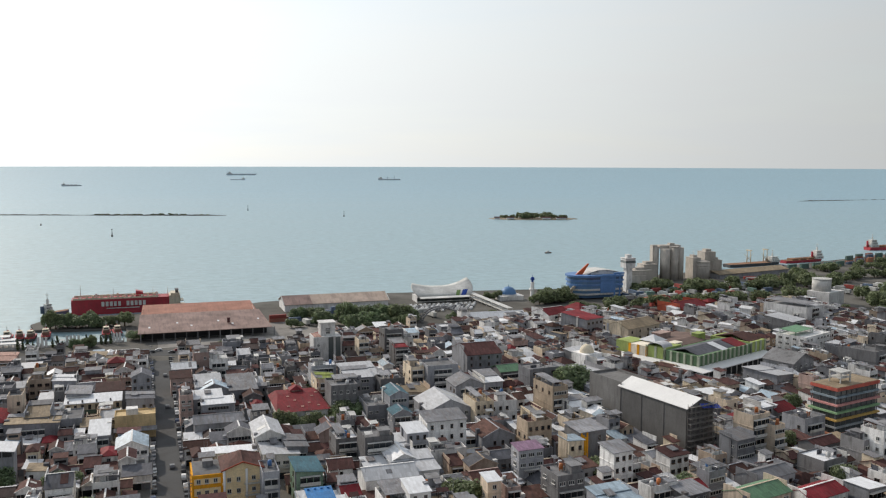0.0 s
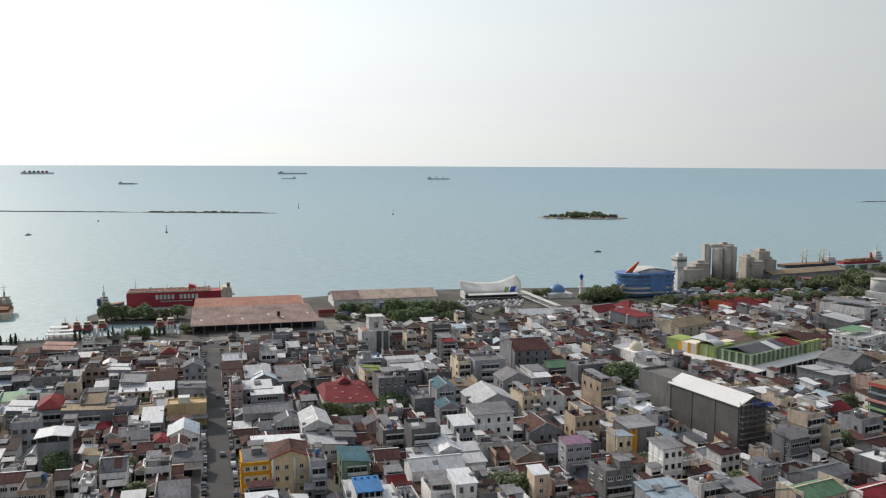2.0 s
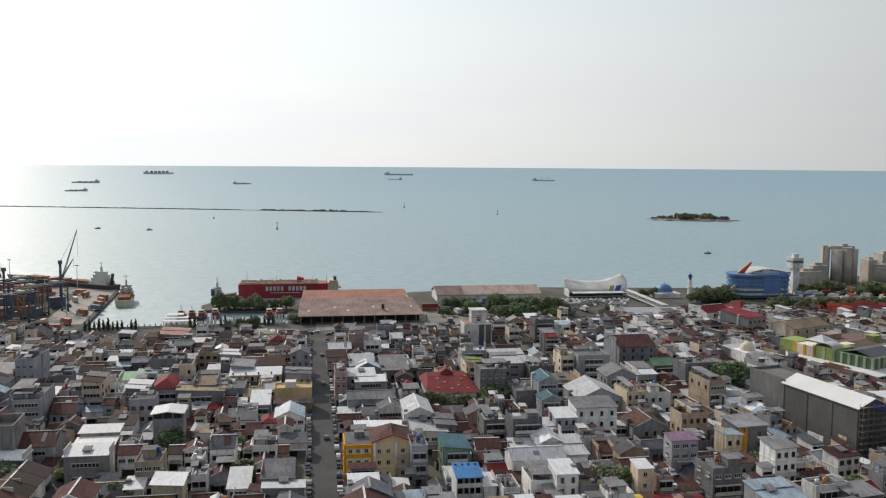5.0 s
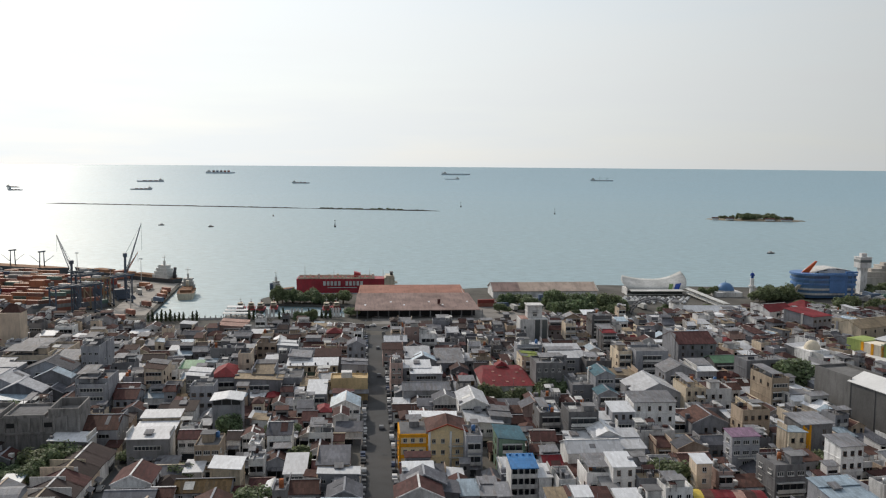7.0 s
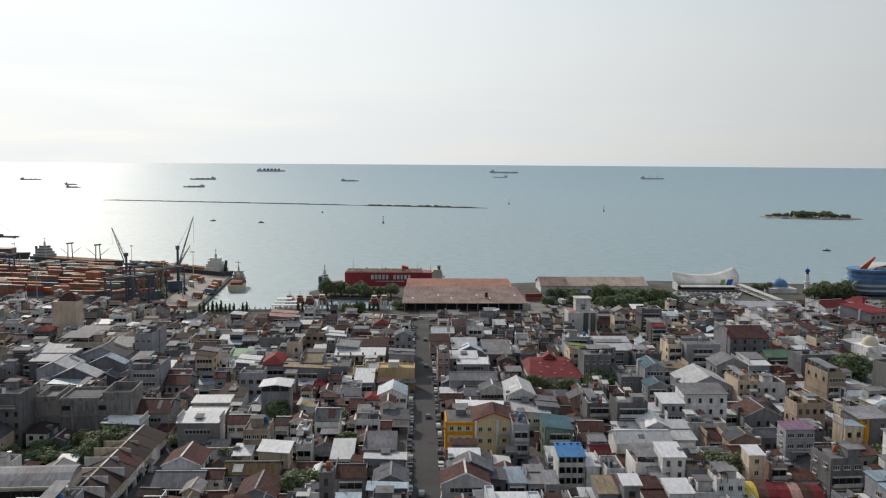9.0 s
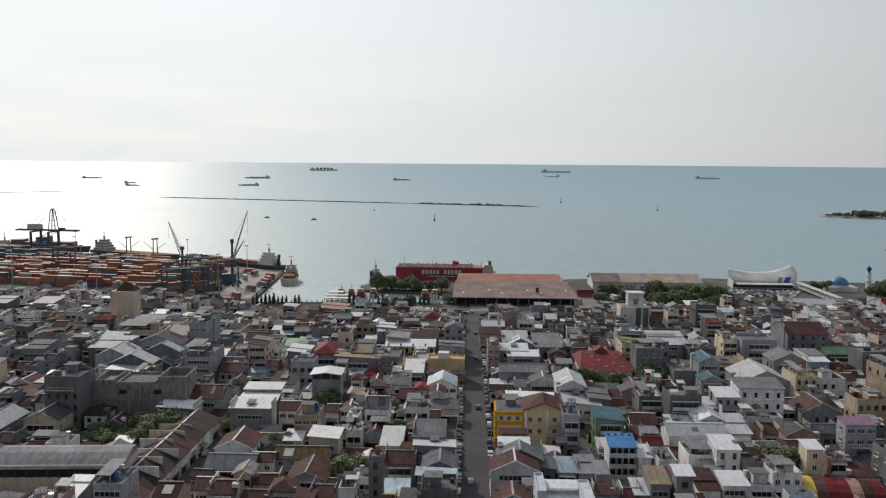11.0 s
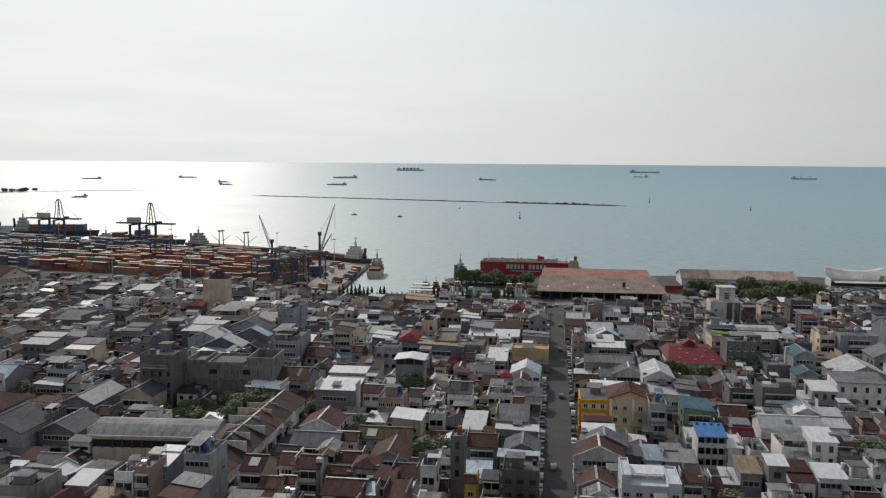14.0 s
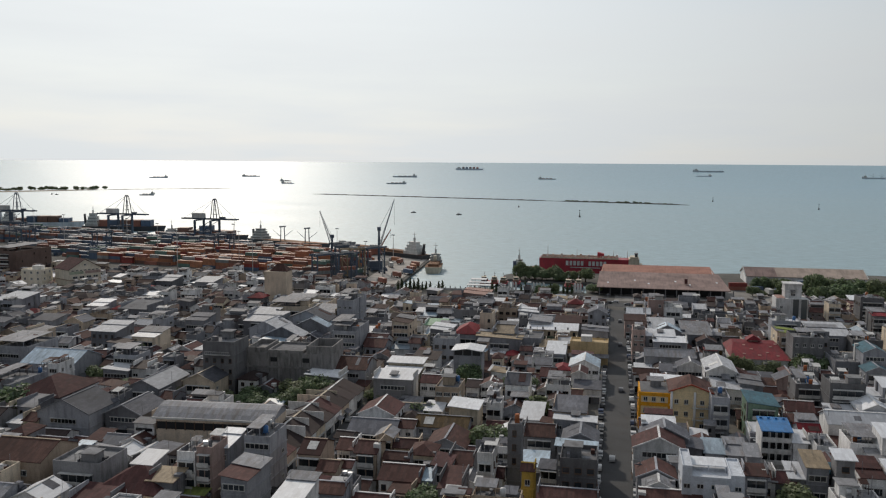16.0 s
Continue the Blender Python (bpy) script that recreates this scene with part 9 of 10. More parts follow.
def beacon(x, y, h=8.5):
    ob = thing("beacon", x, y, 0, 0, "dark lattice channel beacon standing in the sea", "beacon", "channel beacons")
    s = Shape()
    s.rod((0, 0, -2), (0, 0, 2.2), 1.5, 1.2, 10)
    part("base", s.mesh("base", [M_HULLDARK]), ob)
    s = Shape()
    for a in range(3):
        s.rod((math.cos(a * 2.1), math.sin(a * 2.1), 2), (0, 0, h), 0.18, 0.1, 5)
    for k in range(3):
        s.rod((-.8 + .2 * k, 0, 3 + 1.6 * k), (.8 - .2 * k, 0, 3 + 1.6 * k), 0.12, None, 4)
    s.box(-.6, -.6, h, .6, .6, h + 1.2)
    part("tower", s.mesh("tower", [M_HULLDARK]), ob)


for x, y in ((-431, 1114), (-390, 1701), (-181, 1525)):
    beacon(x, y)


# ---- island and breakwaters ----
def rock_bank(name, pts, width, high, label, mat, seed=1):
    """A rubble bank along a line: an uneven ridge of boulders."""
    rnd = random.Random(seed)
    s = Shape()
    ring = []
    for (ax, ay), (bx, by) in zip(pts, pts[1:]):
        n_ = max(2, int(math.hypot(bx - ax, by - ay) / 6))
        for i in range(n_):
            ring.append((ax + (bx - ax) * i / n_, ay + (by - ay) * i / n_))
    dx, dy = pts[-1][0] - pts[0][0], pts[-1][1] - pts[0][1]
    q = math.hypot(dx, dy)
    ox, oy = -dy / q, dx / q
    k = len(s.v)
    for i, (x, y) in enumerate(ring):
        taper = min(1, i / 6, (len(ring) - 1 - i) / 6) * 0.8 + 0.2
        for o, z in ((-1, -1.5), (-0.55, 0.7), (0, 1), (0.55, 0.7), (1, -1.5)):
            w = width * taper * (o + rnd.uniform(-.12, .12)) / 2
            s.v.append((x + ox * w, y + oy * w, z * high * taper * rnd.uniform(0.7, 1.25) if z > 0 else z))
    for i in range(len(ring) - 1):
        for j in range(4):
            s.f.append((k + i * 5 + j, k + i * 5 + j + 1, k + (i + 1) * 5 + j + 1, k + (i + 1) * 5 + j))
            s.m.append(0)
            s.s.append(False)
    return thing(name, 0, 0, 0, 0, label, "breakwater" if "water" in name else "island", kind="structure", me=s.mesh(name, [mat]))


rock_bank("breakwater_1", [(-1210, 1517), (-800, 1532), (-640, 1538)], 9, 1.6, "long low dark rubble breakwater", M_ROCK, 1)
rock_bank("breakwater_2", [(-650, 1538), (-520, 1541), (-387, 1545)], 18, 1.8, "low sandy spit with shrubs at the breakwater's end", M_ROCK, 2)
rock_bank("breakwater_3", [(865, 2156), (1130, 2244), (1700, 2430)], 12, 2.5, "distant dark breakwater", M_ROCK, 3)
rock_bank("breakwater_4", [(-1760, 1400), (-1587, 1680)], 8, 1.5, "distant low breakwater", M_ROCK, 4)
rock_bank("spit", [(-1860, 1120), (-1800, 1180), (-1758, 1410)], 40, 2, "flat distant spit of land with trees", M_SAND, 5)


def island():
    s = Shape()
    n_ = 40
    rnd = random.Random(8)
    outer, inner = [], []
    for i in range(n_):
        a = 2 * math.pi * i / n_
        r1 = 1 + rnd.uniform(-.08, .08)
        outer.append((76 * r1 * math.cos(a), 30 * r1 * math.sin(a), -1.0))
        inner.append((68 * r1 * math.cos(a), 25 * r1 * math.sin(a), 1.4))
    s.hull(outer + inner, [(i, (i + 1) % n_, n_ + (i + 1) % n_, n_ + i) for i in range(n_)] + [tuple(range(n_, 2 * n_))])
    thing("island", 146, 1480, 0, 0, "small sandy island covered with trees", "island", kind="structure", me=s.mesh("island", [M_SAND]))
    for i in range(46):
        a, q = rnd.uniform(0, 6.28), math.sqrt(rnd.random())
        x, y = 146 + 62 * q * math.cos(a), 1480 + 20 * q * math.sin(a)
        far_tree(x, y, rnd.uniform(3.5, 6.5) * (1.35 if abs(x - 150) < 30 else 0.85), 0, 1.3)
    for dx, w in ((-62, 9), (-40, 12), (20, 14), (45, 16)):
        s = Shape()
        s.box(-w / 2, -3, 0, w / 2, 3, 2.6)
        s.slab((-w / 2 - 1, -4, 2.6), (w / 2 + 1, -4, 2.6), (w / 2 + 1, 0, 4.2), (-w / 2 - 1, 0, 4.2), .2, 1)
        s.slab((-w / 2 - 1, 0, 4.2), (w / 2 + 1, 0, 4.2), (w / 2 + 1, 4, 2.6), (-w / 2 - 1, 4, 2.6), .2, 1)
        thing("beach_hut", 146 + dx, 1456, 1.3, 0, "low beach hut with brown roof on the island", "hut", "island huts", me=s.mesh("beach_hut", [WALL["w"], ROOF["b"]]))


island()
rnd = random.Random(15)
for i in range(34):
    t = rnd.random() ** 0.8
    far_tree(-395 - 235 * t, 1544 - 5 * t, rnd.uniform(0.9, 1.8) * (1.6 if 0.35 < t < 0.6 else 1), 4, 0.9)
for i in range(34):
    t = rnd.random()
    far_tree(-1850 + 95 * t + rnd.uniform(-12, 12), 1125 + 285 * t, rnd.uniform(4, 9), 8, 1.0)
thing("far_trees", 0, 0, 0, 0, "hazy green trees of the far groves and island", "trees", kind="stuff", me=FAR.mesh("far_trees", [M_LEAF, M_BARK]))

# ---- sheds and port buildings ----
def shed_one():
    x, y, rz = -163.9, 455.6, 19.0
    ob = thing("port_shed", x, y, LAND, rz, "large port shed with faded pink-brown corrugated roof", "shed")
    L = 70.5
    s = Shape()
    s.box(1, 8, 0, L - 2, 57, 4.6)
    part("body", s.mesh("body", [M_SLATE2]), ob)
    s = Shape()
    # thin sheet before the wall, its near-black colour acts as the bay's shade
    s.box(1, 7.9, 0.2, L - 2, 8.0, 4.2)
    part("loading_bay", s.mesh("loading_bay", [M_DARK]), ob, "near-black sheet painted as the shade in the loading bay")
    for i in range(13):
        s = Shape()
        s.box(1 + i * 5.9 - .25, 0.6, 0, 1 + i * 5.9 + .25, 1.1, 4.8)
        part("post", s.mesh("post", [WALL["k"]]), ob)
    s = Shape()
    s.slab((-0.5, 0, 4.9), (L, 0, 4.9), (L - 3, 35, 9.4), (0.5, 35, 9.4), 0.3)
    s.slab((0.5, 35, 9.4), (L - 3, 35, 9.4), (L - 3, 39, 8.6), (0.5, 39, 8.6), 0.3)
    part("front_roof", s.mesh("front_roof", [M_SHEDGREY]), ob, "weathered grey-pink front roof")
    s = Shape()
    s.slab((1, 38, 8.1), (L - 4, 38, 8.1), (L - 5, 63, 10.4), (2, 63, 10.4), 0.3)
    s.slab((2, 63, 10.4), (L - 5, 63, 10.4), (L - 5, 80, 7), (2, 80, 7), 0.3)
    part("rear_roof", s.mesh("rear_roof", [M_SHEDPINK]), ob, "faded salmon rear roof")
    s = Shape()
    for xx in (2.4, L - 5.4):
        s.hull([(xx, 1, 4.6), (xx, 35, 4.6), (xx, 35, 9.0), (xx, 63, 9.9), (xx, 79, 6.5), (xx, 79, 0), (xx, 8, 0)], [(0, 1, 2), (6, 1, 2, 3, 4, 5)])
    part("end_wall", s.mesh("end_wall", [WALL["w"]]), ob, "pale end wall")
    s = Shape()
    s.box(47, 10, 6.7, 48.6, 11.2, 9.4)
    part("roof_hatch", s.mesh("roof_hatch", [ROOF["b"]]), ob)
    for i in range(9):
        s = Shape()
        xx, yy = 5 + i * 7.4, (9, 21, 15)[i % 3]
        z = 4.9 + yy * 0.129
        s.slab((xx, yy, z + .06), (xx + 1.0, yy, z + .06), (xx + 1.0, yy + 2.4, z + .37), (xx, yy + 2.4, z + .37), 0.08)
        if i % 3 != 1:
            part("skylight", s.mesh("skylight", [ROOF["w"]]), ob)


M_SHEDGREY = material("faded_pinkgrey_sheet", (0.30, 0.215, 0.195), rough=0.75, vary=0.0, stain=0.35, streak=(0.5, 0.06, 0.1), grain=0.8)
M_SHEDPINK = material("faded_salmon_sheet", (0.38, 0.19, 0.145), rough=0.75, vary=0.0, stain=0.25, streak=(0.5, 0.06, 0.1), grain=0.6)


M_SHEDTAN = material("faded_tan_sheet", (0.50, 0.40, 0.34), rough=0.75, vary=0.0, stain=0.35, streak=(0.3, 0.08, 0.1))


def shed_two():
    x, y, rz = -104, 553, 19.5
    ob = thing("port_shed", x, y, LAND, rz, "long port shed with faded tan and pink gable roof", "shed")
    L = 69.0
    s = Shape()
    s.box(0, 0, 0, L, 24, 4.6)
    for xx in (0.1, L - 0.1):
        s.face([(xx, 0, 4.6), (xx, 24, 4.6), (xx, 12, 8.6)])
    part("body", s.mesh("body", [WALL["w"]]), ob)
    s = Shape()
    s.slab((-.6, -.8, 4.5), (L + .6, -.8, 4.5), (L + .6, 12, 8.8), (-.6, 12, 8.8), 0.25)
    s.slab((-.6, 12, 8.8), (L + .6, 12, 8.8), (L + .6, 24.8, 4.5), (-.6, 24.8, 4.5), 0.25)
    part("roof", s.mesh("roof", [M_SHEDTAN]), ob, "faded tan roof")
    s = Shape()
    s.slab((-.6, -.85, 4.53), (18, -.85, 4.53), (18, 12, 8.83), (-.6, 12, 8.83), 0.05)
    part("roof_patch", s.mesh("roof_patch", [M_SHEDGREY]), ob, "grey newer roof sheets")
    for xx in (-.8, L + .5):
        s = Shape()
        s.slab((xx, -1, 4.8), (xx + .5, -1, 4.8), (xx + .5, 12, 9.1), (xx, 12, 9.1), .5)
        part("verge", s.mesh("verge", [M_TRIM]), ob, "white verge board")


def terminal():
    x, y, rz = -22, 588, 18
    ob = thing("ferry_terminal", x, y, LAND, rz, "white ferry terminal with upswept saddle roof and coloured stripes", "terminal")
    s = Shape()
    s.box(3, 3, 0, 41, 16, 4.4)
    part("hall", s.mesh("hall", [WALL["w"]]), ob)
    s = Shape()
    s.box(3, 2.9, 0.8, 41, 3.0, 3.2)
    part("glazing", s.mesh("glazing", [M_DARKGLASS]), ob, "dark glass front")
    nu, nv = 44, 6
    for nm, lo, hi, mt in (("roof", -22, 22, M_SHIPWHITE), ("stripe", 9.5, 12.5, M_PALM), ("stripe", 14.0, 18.0, M_NAVY)):
        s = Shape()
        lift = 0.0 if nm == "roof" else 0.06
        us = np.linspace(lo, hi, nu if nm == "roof" else 5)
        k = len(s.v)
        for u in us:
            for j in range(nv + 1):
                t = j / nv
                bend = (abs(u) / 22) ** 2.2
                lean = 4.0 * t - 1 if nm != "roof" else 0
                s.v.append((23 + u * (0.88 + 0.13 * math.sin(math.pi * min(1.0, t * 0.9))) + lean, 1 + 15 * t, 4.2 + t ** 0.85 * (5.2 + (5.4 if u > 0 else 2.6) * bend) + lift))
        n_ = len(us)
        for i in range(n_ - 1):
            for j in range(nv):
                s.f.append((k + i * (nv + 1) + j, k + (i + 1) * (nv + 1) + j, k + (i + 1) * (nv + 1) + j + 1, k + i * (nv + 1) + j + 1))
                s.m.append(0)
                s.s.append(True)
        me = s.mesh(nm, [mt])
        pt = part(nm, me, ob, {"roof": "white curved saddle roof"}.get(nm, "painted roof stripe"))
        if nm == "roof":
            so = pt.modifiers.new("thickness", "SOLIDIFY")
            so.thickness = 0.4
    s = Shape()
    s.slab((4, -3, 3.6), (40, -3, 3.6), (40, 2.5, 4.4), (4, 2.5, 4.4), .3)
    part("front_canopy", s.mesh("front_canopy", [M_SHIPWHITE]), ob, "white entrance canopy")
    walk_ = thing("covered_walkway", 0, 0, LAND, 0, "white raised covered walkway to the terminal", "walkway")
    a, b = Vector((17, 608, 0)), Vector((41, 552, 0))
    d = (b - a).normalized()
    o = Vector((-d.y, d.x, 0)) * 2
    s = Shape()
    s.slab(a - o + Vector((0, 0, 5)), b - o + Vector((0, 0, 3.4)), b + o + Vector((0, 0, 3.4)), a + o + Vector((0, 0, 5)), .3)
    s.slab(a - o + Vector((0, 0, 2.4)), b - o + Vector((0, 0, .8)), b + o + Vector((0, 0, .8)), a + o + Vector((0, 0, 2.4)), .5)
    part("deck", s.mesh("deck", [M_SHIPWHITE]), walk_)
    for i in range(9):
        for sg in (-1, 1):
            s = Shape()
            p = a.lerp(b, i / 8) + o * sg * .95
            s.box(p.x - .15, p.y - .15, 0, p.x + .15, p.y + .15, 4.7 - i * .19)
            part("post", s.mesh("post", [M_TRIM]), walk_)


M_PALM = material("olive_green_paint", (0.13, 0.20, 0.08), vary=0.0, stain=0.1)
M_NAVY = material("royal_blue_paint", (0.03, 0.07, 0.30), vary=0.0, stain=0.1)


def arch_gate():
    ob = thing("arched_gate", -3, 521, LAND, 17, "large grey open arch over a low building", "arch")
    s = Shape()
    pr = [(12.3 * math.cos(math.pi * i / 20), 9.0 * math.sin(math.pi * i / 20)) for i in range(21)]
    for y0 in (-1.5, 3.0):
        for (a, za), (b, zb) in zip(pr, pr[1:]):
            s.rod((a, y0, za), (b, y0, zb), 0.55, None, 6)
    for i in range(2, 19, 2):
        s.rod((pr[i][0], -1.5, pr[i][1]), (pr[i][0], 3, pr[i][1]), 0.25, None, 5)
    part("arch_ribs", s.mesh("arch_ribs", [ROOF["c"]]), ob)
    reserve(-3, 521, 26, 10, 17)


def long_white_hall():
    x, y, rz = 30, 520, 15
    ob = thing("white_hall", x, y, LAND, rz, "long low hall with double white ridged roof", "hall")
    reserve(x, y, 38, 15, rz)
    s = Shape()
    s.box(-18, -6, 0, 18, 7, 4.2)
    part("body", s.mesh("body", [WALL["w"]]), ob)
    for y0 in (-7, 0.5):
        s = Shape()
        s.slab((-19, y0, 4.3), (19, y0, 4.3), (19, y0 + 3.6, 6.2), (-19, y0 + 3.6, 6.2), .2)
        s.slab((-19, y0 + 3.6, 6.2), (19, y0 + 3.6, 6.2), (19, y0 + 7.3, 4.3), (-19, y0 + 7.3, 4.3), .2)
        part("roof", s.mesh("roof", [ROOF["w"]]), ob, "white metal roof bay")


def mosque():
    ob = thing("mosque", 44, 610, LAND, 20, "small mosque with pale blue dome", "mosque")
    s = Shape()
    s.box(-9, -7, 0, 9, 7, 3.0)
    s.rod((0, 0, 3), (0, 0, 3.8), 5.8, None, 24)
    part("hall", s.mesh("hall", [WALL["w"]]), ob)
    s = Shape()
    s.dome((0, 0, 3.7), 5.6, 5.6, 5.2, 0, 24, 8)
    s.rod((0, 0, 8.8), (0, 0, 10.6), 0.2, 0.05, 6)
    part("dome", s.mesh("dome", [M_DOME]), ob, "pale blue ribbed dome")
    mi = thing("minaret", 60, 601, LAND, 20, "slim white minaret with blue cap", "minaret")
    s = Shape()
    s.rod((0, 0, 0), (0, 0, 8), 1.7, 1.4, 8, 0, False)
    s.rod((0, 0, 8), (0, 0, 8.7), 2.4, 2.4, 8, 0, False)
    s.rod((0, 0, 8.7), (0, 0, 13), 1.3, 1.2, 8, 0, False)
    s.rod((0, 0, 13), (0, 0, 13.5), 1.5, 1.5, 8, 0, False)
    part("shaft", s.mesh("shaft", [WALL["w"]]), mi)
    s = Shape()
    s.rod((0, 0, 13.5), (0, 0, 15), 0.8, 0.8, 8)
    s.dome((0, 0, 15), 1.5, 1.5, 2.2, 0, 12, 5)
    s.rod((0, 0, 16.5), (0, 0, 18.6), 0.2, 0.04, 6)
    part("cap", s.mesh("cap", [M_NAVY]), mi, "blue onion cap")


M_DOME = material("dome_blue", (0.10, 0.22, 0.42), rough=0.5, vary=0.0, stain=0.15)


def blue_office():
    """Curved blue office building with white bands and an orange fin."""
    x, y, rz = 108, 622, 19
    ob = thing("office_building", x, y, LAND, rz, "curved blue office building with white bands and orange fin", "office building")
    reserve(x, y, 50, 26, rz)

    def plan(k):
        pts = []
        for i in range(13):
            a = math.pi / 2 + math.pi * i / 12
            pts.append((-10 + (11 + k) * math.cos(a) * 1.1, (11 + k) * math.sin(a)))
        return pts + [(15 + k * .3, -11 - k), (15 + k * .3, 11 + k)]
    for lv in range(5):
        s = Shape()
        s.prism(plan(-0.6 + lv * 0.25), 1.0 + lv * 3.2, 3.2 + lv * 3.2, 0, True)
        part("storey", s.mesh("storey", [M_BLUEGLASS]), ob, "blue glazed storey")
        s = Shape()
        s.prism(plan(0.1 + lv * 0.35), 3.0 + lv * 3.2, 4.25 + lv * 3.2, 0, True)
        part("band", s.mesh("band", [M_SHIPWHITE if lv in (0, 1) else M_OFFICEBLUE]), ob, "white band" if lv in (0, 1) else "mid blue band")
    s = Shape()
    s.box(8, -11.6, 0, 9.2, -11, 18.5)
    s.box(12, -11.6, 0, 13.2, -11, 18.5)
    s.box(8, -11.9, 17.5, 16, -10.5, 18.6)
    part("frame", s.mesh("frame", [M_OFFICEBLUE]), ob)
    s = Shape()
    s.box(-3, -11.75, 4.4, 7.8, -11.2, 17.2)
    part("blue_panel", s.mesh("blue_panel", [M_OFFICEBLUE]), ob, "plain mid blue front panel")
    s = Shape()
    pr = [(-12, 17.0), (-8, 18.8), (-2, 20.2), (4, 20.3), (10, 19.4), (15, 18.4)]
    for (a, za), (b, zb) in zip(pr, pr[1:]):
        s.slab((a, -7, za), (b, -7, zb), (b, 9, zb), (a, 9, za), .4)
        s.box(a, -6.5, 16.5, b, 8.5, min(za, zb) - .3)
    part("roof", s.mesh("roof", [M_TRIM]), ob, "pale grey arched roof")
    s = Shape()
    s.hull([(-20, -3.2, 15.5), (-14, -3.2, 15.5), (-7.5, -3.2, 24.5), (-8.5, -3.2, 24.8), (-20, -2.2, 15.5), (-14, -2.2, 15.5), (-7.5, -2.2, 24.5), (-8.5, -2.2, 24.8)],
           [(0, 1, 2, 3), (7, 6, 5, 4), (0, 4, 5, 1), (1, 5, 6, 2), (2, 6, 7, 3), (3, 7, 4, 0)])
    part("fin", s.mesh("fin", [M_FIN]), ob, "orange-red slanting fin")
    for k in range(3):
        s = Shape()
        for i in range(9):
            t, t2 = i / 9, (i + 1) / 9
            f_ = lambda q: (-22.5 - 3.2 * math.sin(q * 2.6) + k * 1.3, -8 + k * .8, 9.5 * (1 - q))
            s.rod(f_(t), f_(t2), 0.55, None, 6)
        part("entrance_rib", s.mesh("entrance_rib", [M_CREAM]), ob, "cream curved entrance rib")
    tw = thing("control_tower", 136, 648, LAND, 19, "slim white lookout tower with wide cabin", "tower")
    s = Shape()
    s.loft([(-2.4, -2.4, 2.4, 2.4, 0), (-2.4, -2.4, 2.4, 2.4, 18), (-4, -4, 4, 4, 18), (-4, -4, 4, 4, 25), (-4.3, -4.3, 4.3, 4.3, 25), (-4.3, -4.3, 4.3, 4.3, 25.5), (-1.8, -1.8, 1.8, 1.8, 25.5), (-1.8, -1.8, 1.8, 1.8, 28)])
    part("shaft", s.mesh("shaft", [WALL["w"]]), tw)
    s = Shape()
    s.box(-4.06, -4.06, 21.8, 4.06, 4.06, 23.6)
    part("cabin_glass", s.mesh("cabin_glass", [M_DARKGLASS]), tw, "dark cabin windows")


M_BLUEGLASS = glass_material("blue_glazing", (0.10, 0.19, 0.33), 0.15)
M_OFFICEBLUE = material("office_blue", (0.11, 0.24, 0.50), rough=0.5, vary=0.0, stain=0.15)
M_FIN = material("fin_orange", (0.55, 0.10, 0.03), rough=0.5, vary=0.0, stain=0.1)
M_SILO = material("silo_concrete", (0.47, 0.435, 0.395), rough=0.9, vary=0.08, stain=0.2)


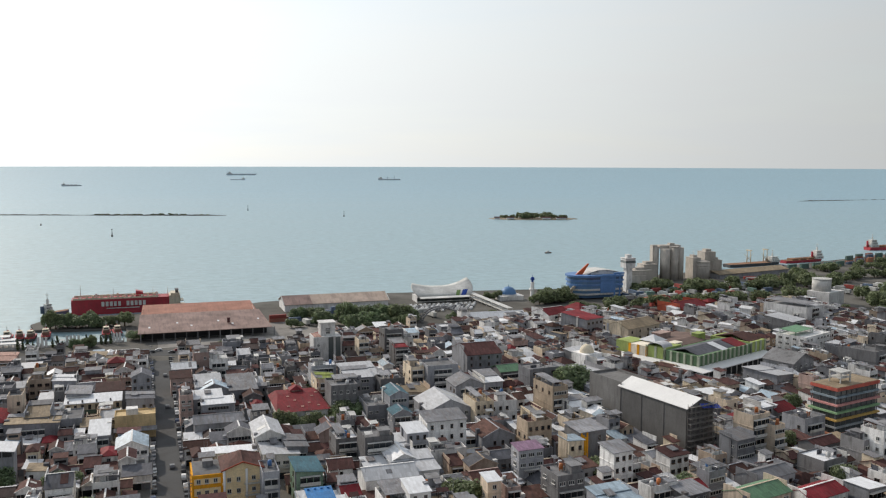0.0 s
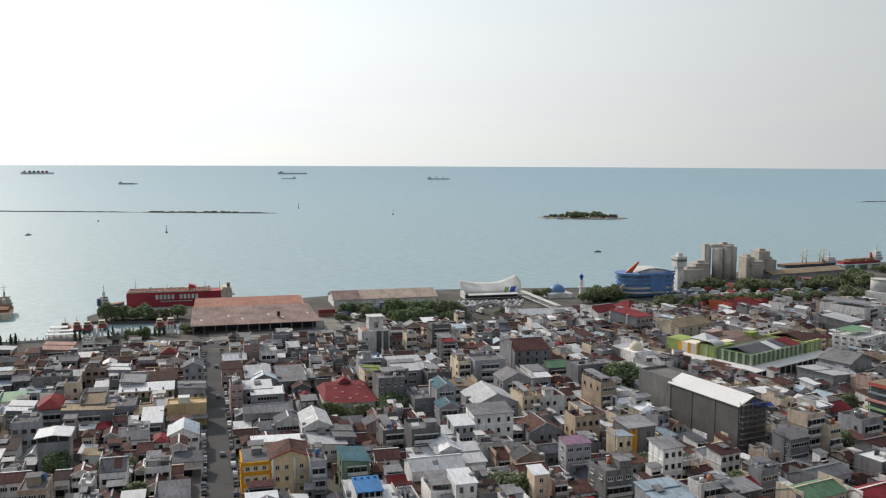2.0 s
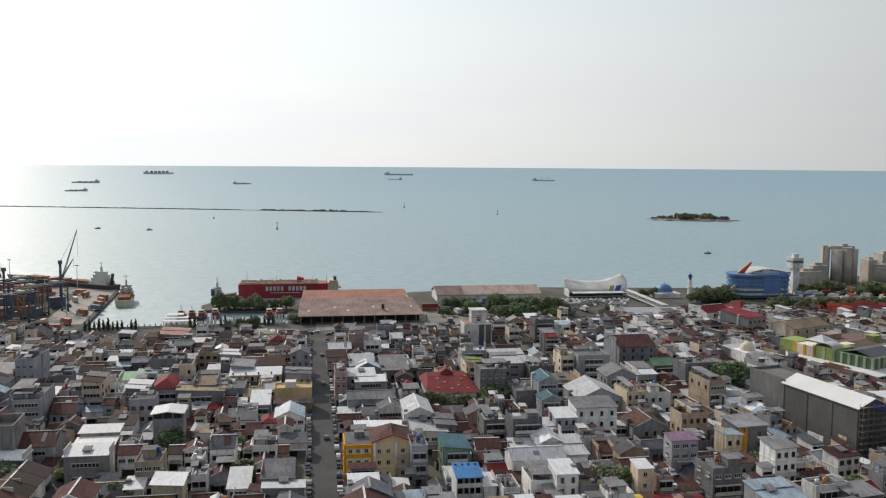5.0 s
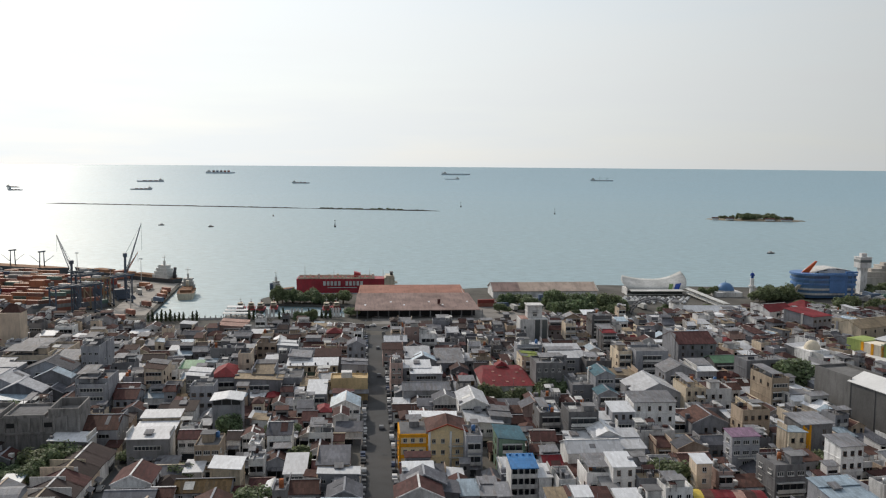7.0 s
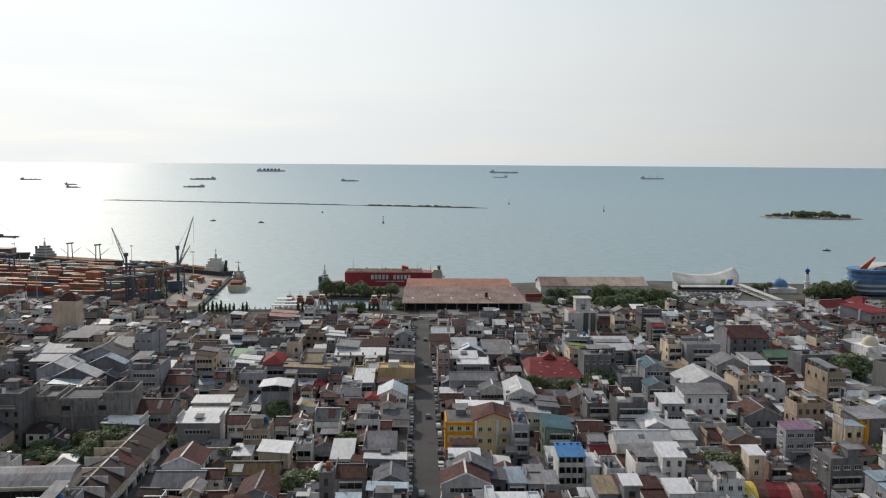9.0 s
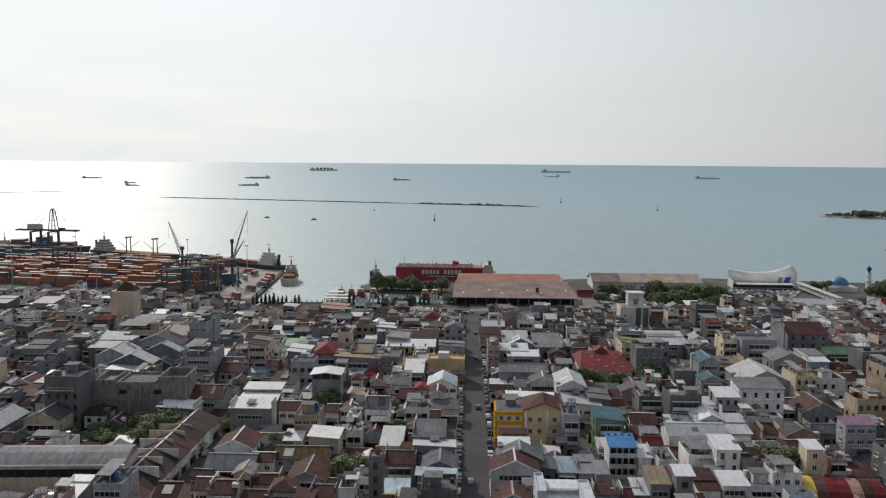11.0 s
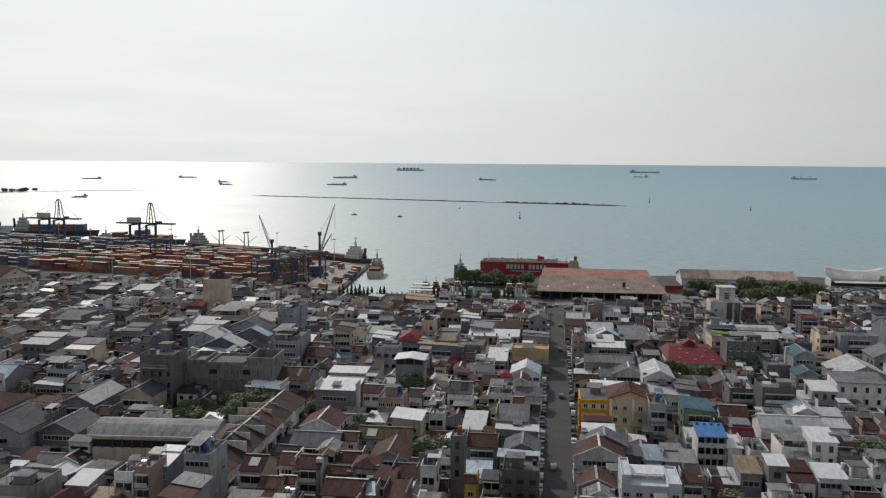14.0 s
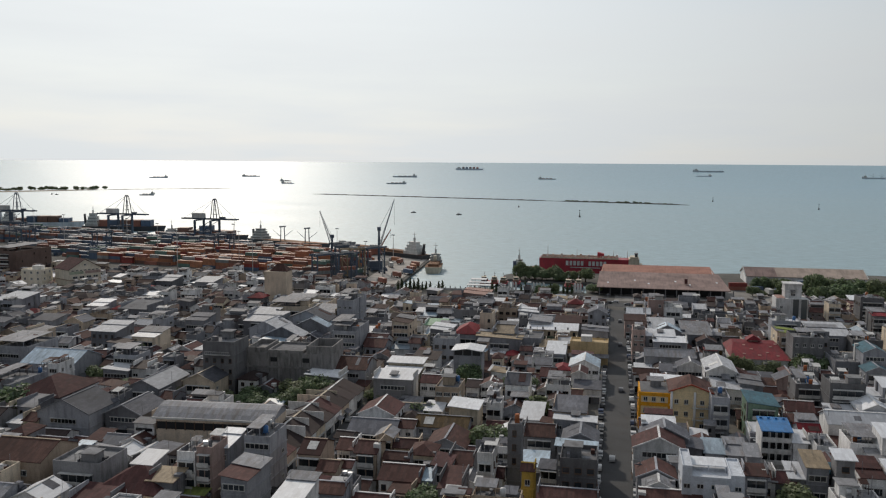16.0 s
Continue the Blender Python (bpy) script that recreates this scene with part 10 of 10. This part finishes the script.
def silos():
    ob = thing("grain_silo", 184, 712, LAND, 15, "group of tall grey concrete silos with flat rooftop", "silo")
    for lx, ly, r_, h in ((-6.5, 0, 5.0, 26), (4.5, 1, 5.0, 27), (13.5, 4, 5.0, 26.5), (-15, 6, 4.2, 27.5), (2, 11, 5, 27.5)):
        s = Shape()
        s.rod((lx, ly, 0), (lx, ly, h), r_, None, 28)
        part("silo_drum", s.mesh("silo_drum", [M_SILO]), ob)
    s = Shape()
    s.box(-19.5, 3, 0, -14.5, 8, 28.8)
    s.box(-12, 2, 26, 14, 10, 28.5)
    s.box(2, 4, 28.5, 8, 8, 30)
    s.rod((4.5, 1, 27), (4.5, 1, 27.6), 5.2, None, 28)
    part("head_house", s.mesh("head_house", [M_SILO]), ob)
    ob.scale = (0.74, 1, 1)
    for dx, dy, w, d, h, k in ((-34, -2, 18, 14, 10, 0), (-24, 2, 12, 12, 14, 0), (-40, -6, 16, 10, 6, 0), (19, 4, 7, 12, 18, 1), (35, 10, 10, 12, 22, 0), (41, 8, 9, 10, 15, 0)):
        s = Shape()
        rg = []
        for z, e in [(0, 0)] + [(zz, ee) for q in range(int(h / 4)) for zz, ee in ((3.2 + q * 4, 0), (3.2 + q * 4, .12), (3.5 + q * 4, .12), (3.5 + q * 4, 0))] + [(h - .4, 0), (h - .4, .3), (h, .3)]:
            rg.append((-w / 2 - e, -d / 2 - e, w / 2 + e, d / 2 + e, z))
        s.loft(rg + [(-w / 4, -d / 4, w / 4, d / 4, h), (-w / 4, -d / 4, w / 4, d / 4, h + 2)])
        thing("silo_building", *local(188, 712, 15, dx, dy), LAND, 15, "grey concrete mill building beside the silos", "mill", "mill buildings", me=s.mesh("silo_building", [M_SILO]))
    s = Shape()
    s.rod((0, 0, 0), (0, 0, 14.5), 5.2, None, 26)
    s.rod((0, 0, 11.5), (0, 0, 12.2), 5.4, None, 26)
    s.rod((0, 0, 14.5), (0, 0, 15.0), 5.5, None, 26)
    s.dome((0, 0, 15.0), 5.0, 5.0, 1.0, 0, 26, 3)
    thing("storage_tank", *local(188, 712, 15, 24, -3), LAND, 15, "pale concrete storage drum beside the mill", "tank", me=s.mesh("storage_tank", [M_SILO]))
    s = Shape()
    s.box(-42, -9, 0, 42, 9, 4)
    s.slab((-43, -10, 4), (43, -10, 4), (43, 0, 6.5), (-43, 0, 6.5), .3, 1)
    s.slab((-43, 0, 6.5), (43, 0, 6.5), (43, 10, 4), (-43, 10, 4), .3, 1)
    thing("port_shed", 258, 745, LAND, 30, "long low warehouse with tan roof at the far quay", "shed", me=s.mesh("port_shed", [WALL["g"], ROOF["t"]]))


def water_tower():
    ob = thing("tank_building", 262, 596, LAND, 38, "stained white block with a large cylindrical tank on top", "tank building")
    reserve(262, 596, 22, 18, 38)
    s = Shape()
    s.box(-10, -8, 0, 10, 8, 9)
    part("block", s.mesh("block", [WALL["w"]]), ob)
    s = Shape()
    s.rod((-2, 2, 9), (-2, 2, 17), 6.2, None, 28)
    s.rod((-2, 2, 17), (-2, 2, 17.4), 6.5, None, 28)
    part("tank", s.mesh("tank", [M_TRIM]), ob, "pale grey cylindrical tank")


def mosque_small():
    ob = thing("mosque", 66, 400, LAND, 30, "small neighbourhood mosque with white dome", "mosque")
    s = Shape()
    s.box(-5, -5, 0, 5, 5, 8.6)
    part("hall", s.mesh("hall", [WALL["w"]]), ob)
    s = Shape()
    s.dome((0, 0, 8.6), 3.4, 3.4, 3.8, 0, 18, 6)
    part("dome", s.mesh("dome", [M_CREAM]), ob, "pale dome")


for build in (shed_one, shed_two, terminal, arch_gate, long_white_hall, mosque, blue_office, silos, water_tower, mosque_small):
    build()


# ---- poles along the streets ----
def pole(x, y, rz):
    ob = thing("utility_pole", x, y, LAND, rz, "grey concrete utility pole beside the street", "utility pole", "utility poles")
    s = Shape()
    s.rod((0, 0, 0), (0, 0, 9.5), 0.16, 0.1, 7)
    part("shaft", s.mesh("shaft", [ROOF["c"]]), ob)
    s = Shape()
    s.box(-1.1, -.08, 8.8, 1.1, .08, 9.0)
    part("crossarm", s.mesh("crossarm", [M_STEEL]), ob)


for i in range(11):
    pole(*gpos(STREET_U + (4.7 if i % 2 else -4.7), 160 + i * 27), GRID)

# ---- from plan units to metres ----
for ob in list(scene.objects):
    if ob.parent is None and ob.type in ("MESH", "EMPTY") and ob is not sea:
        ob.location, ob.scale = ob.location * SIZE, ob.scale * SIZE
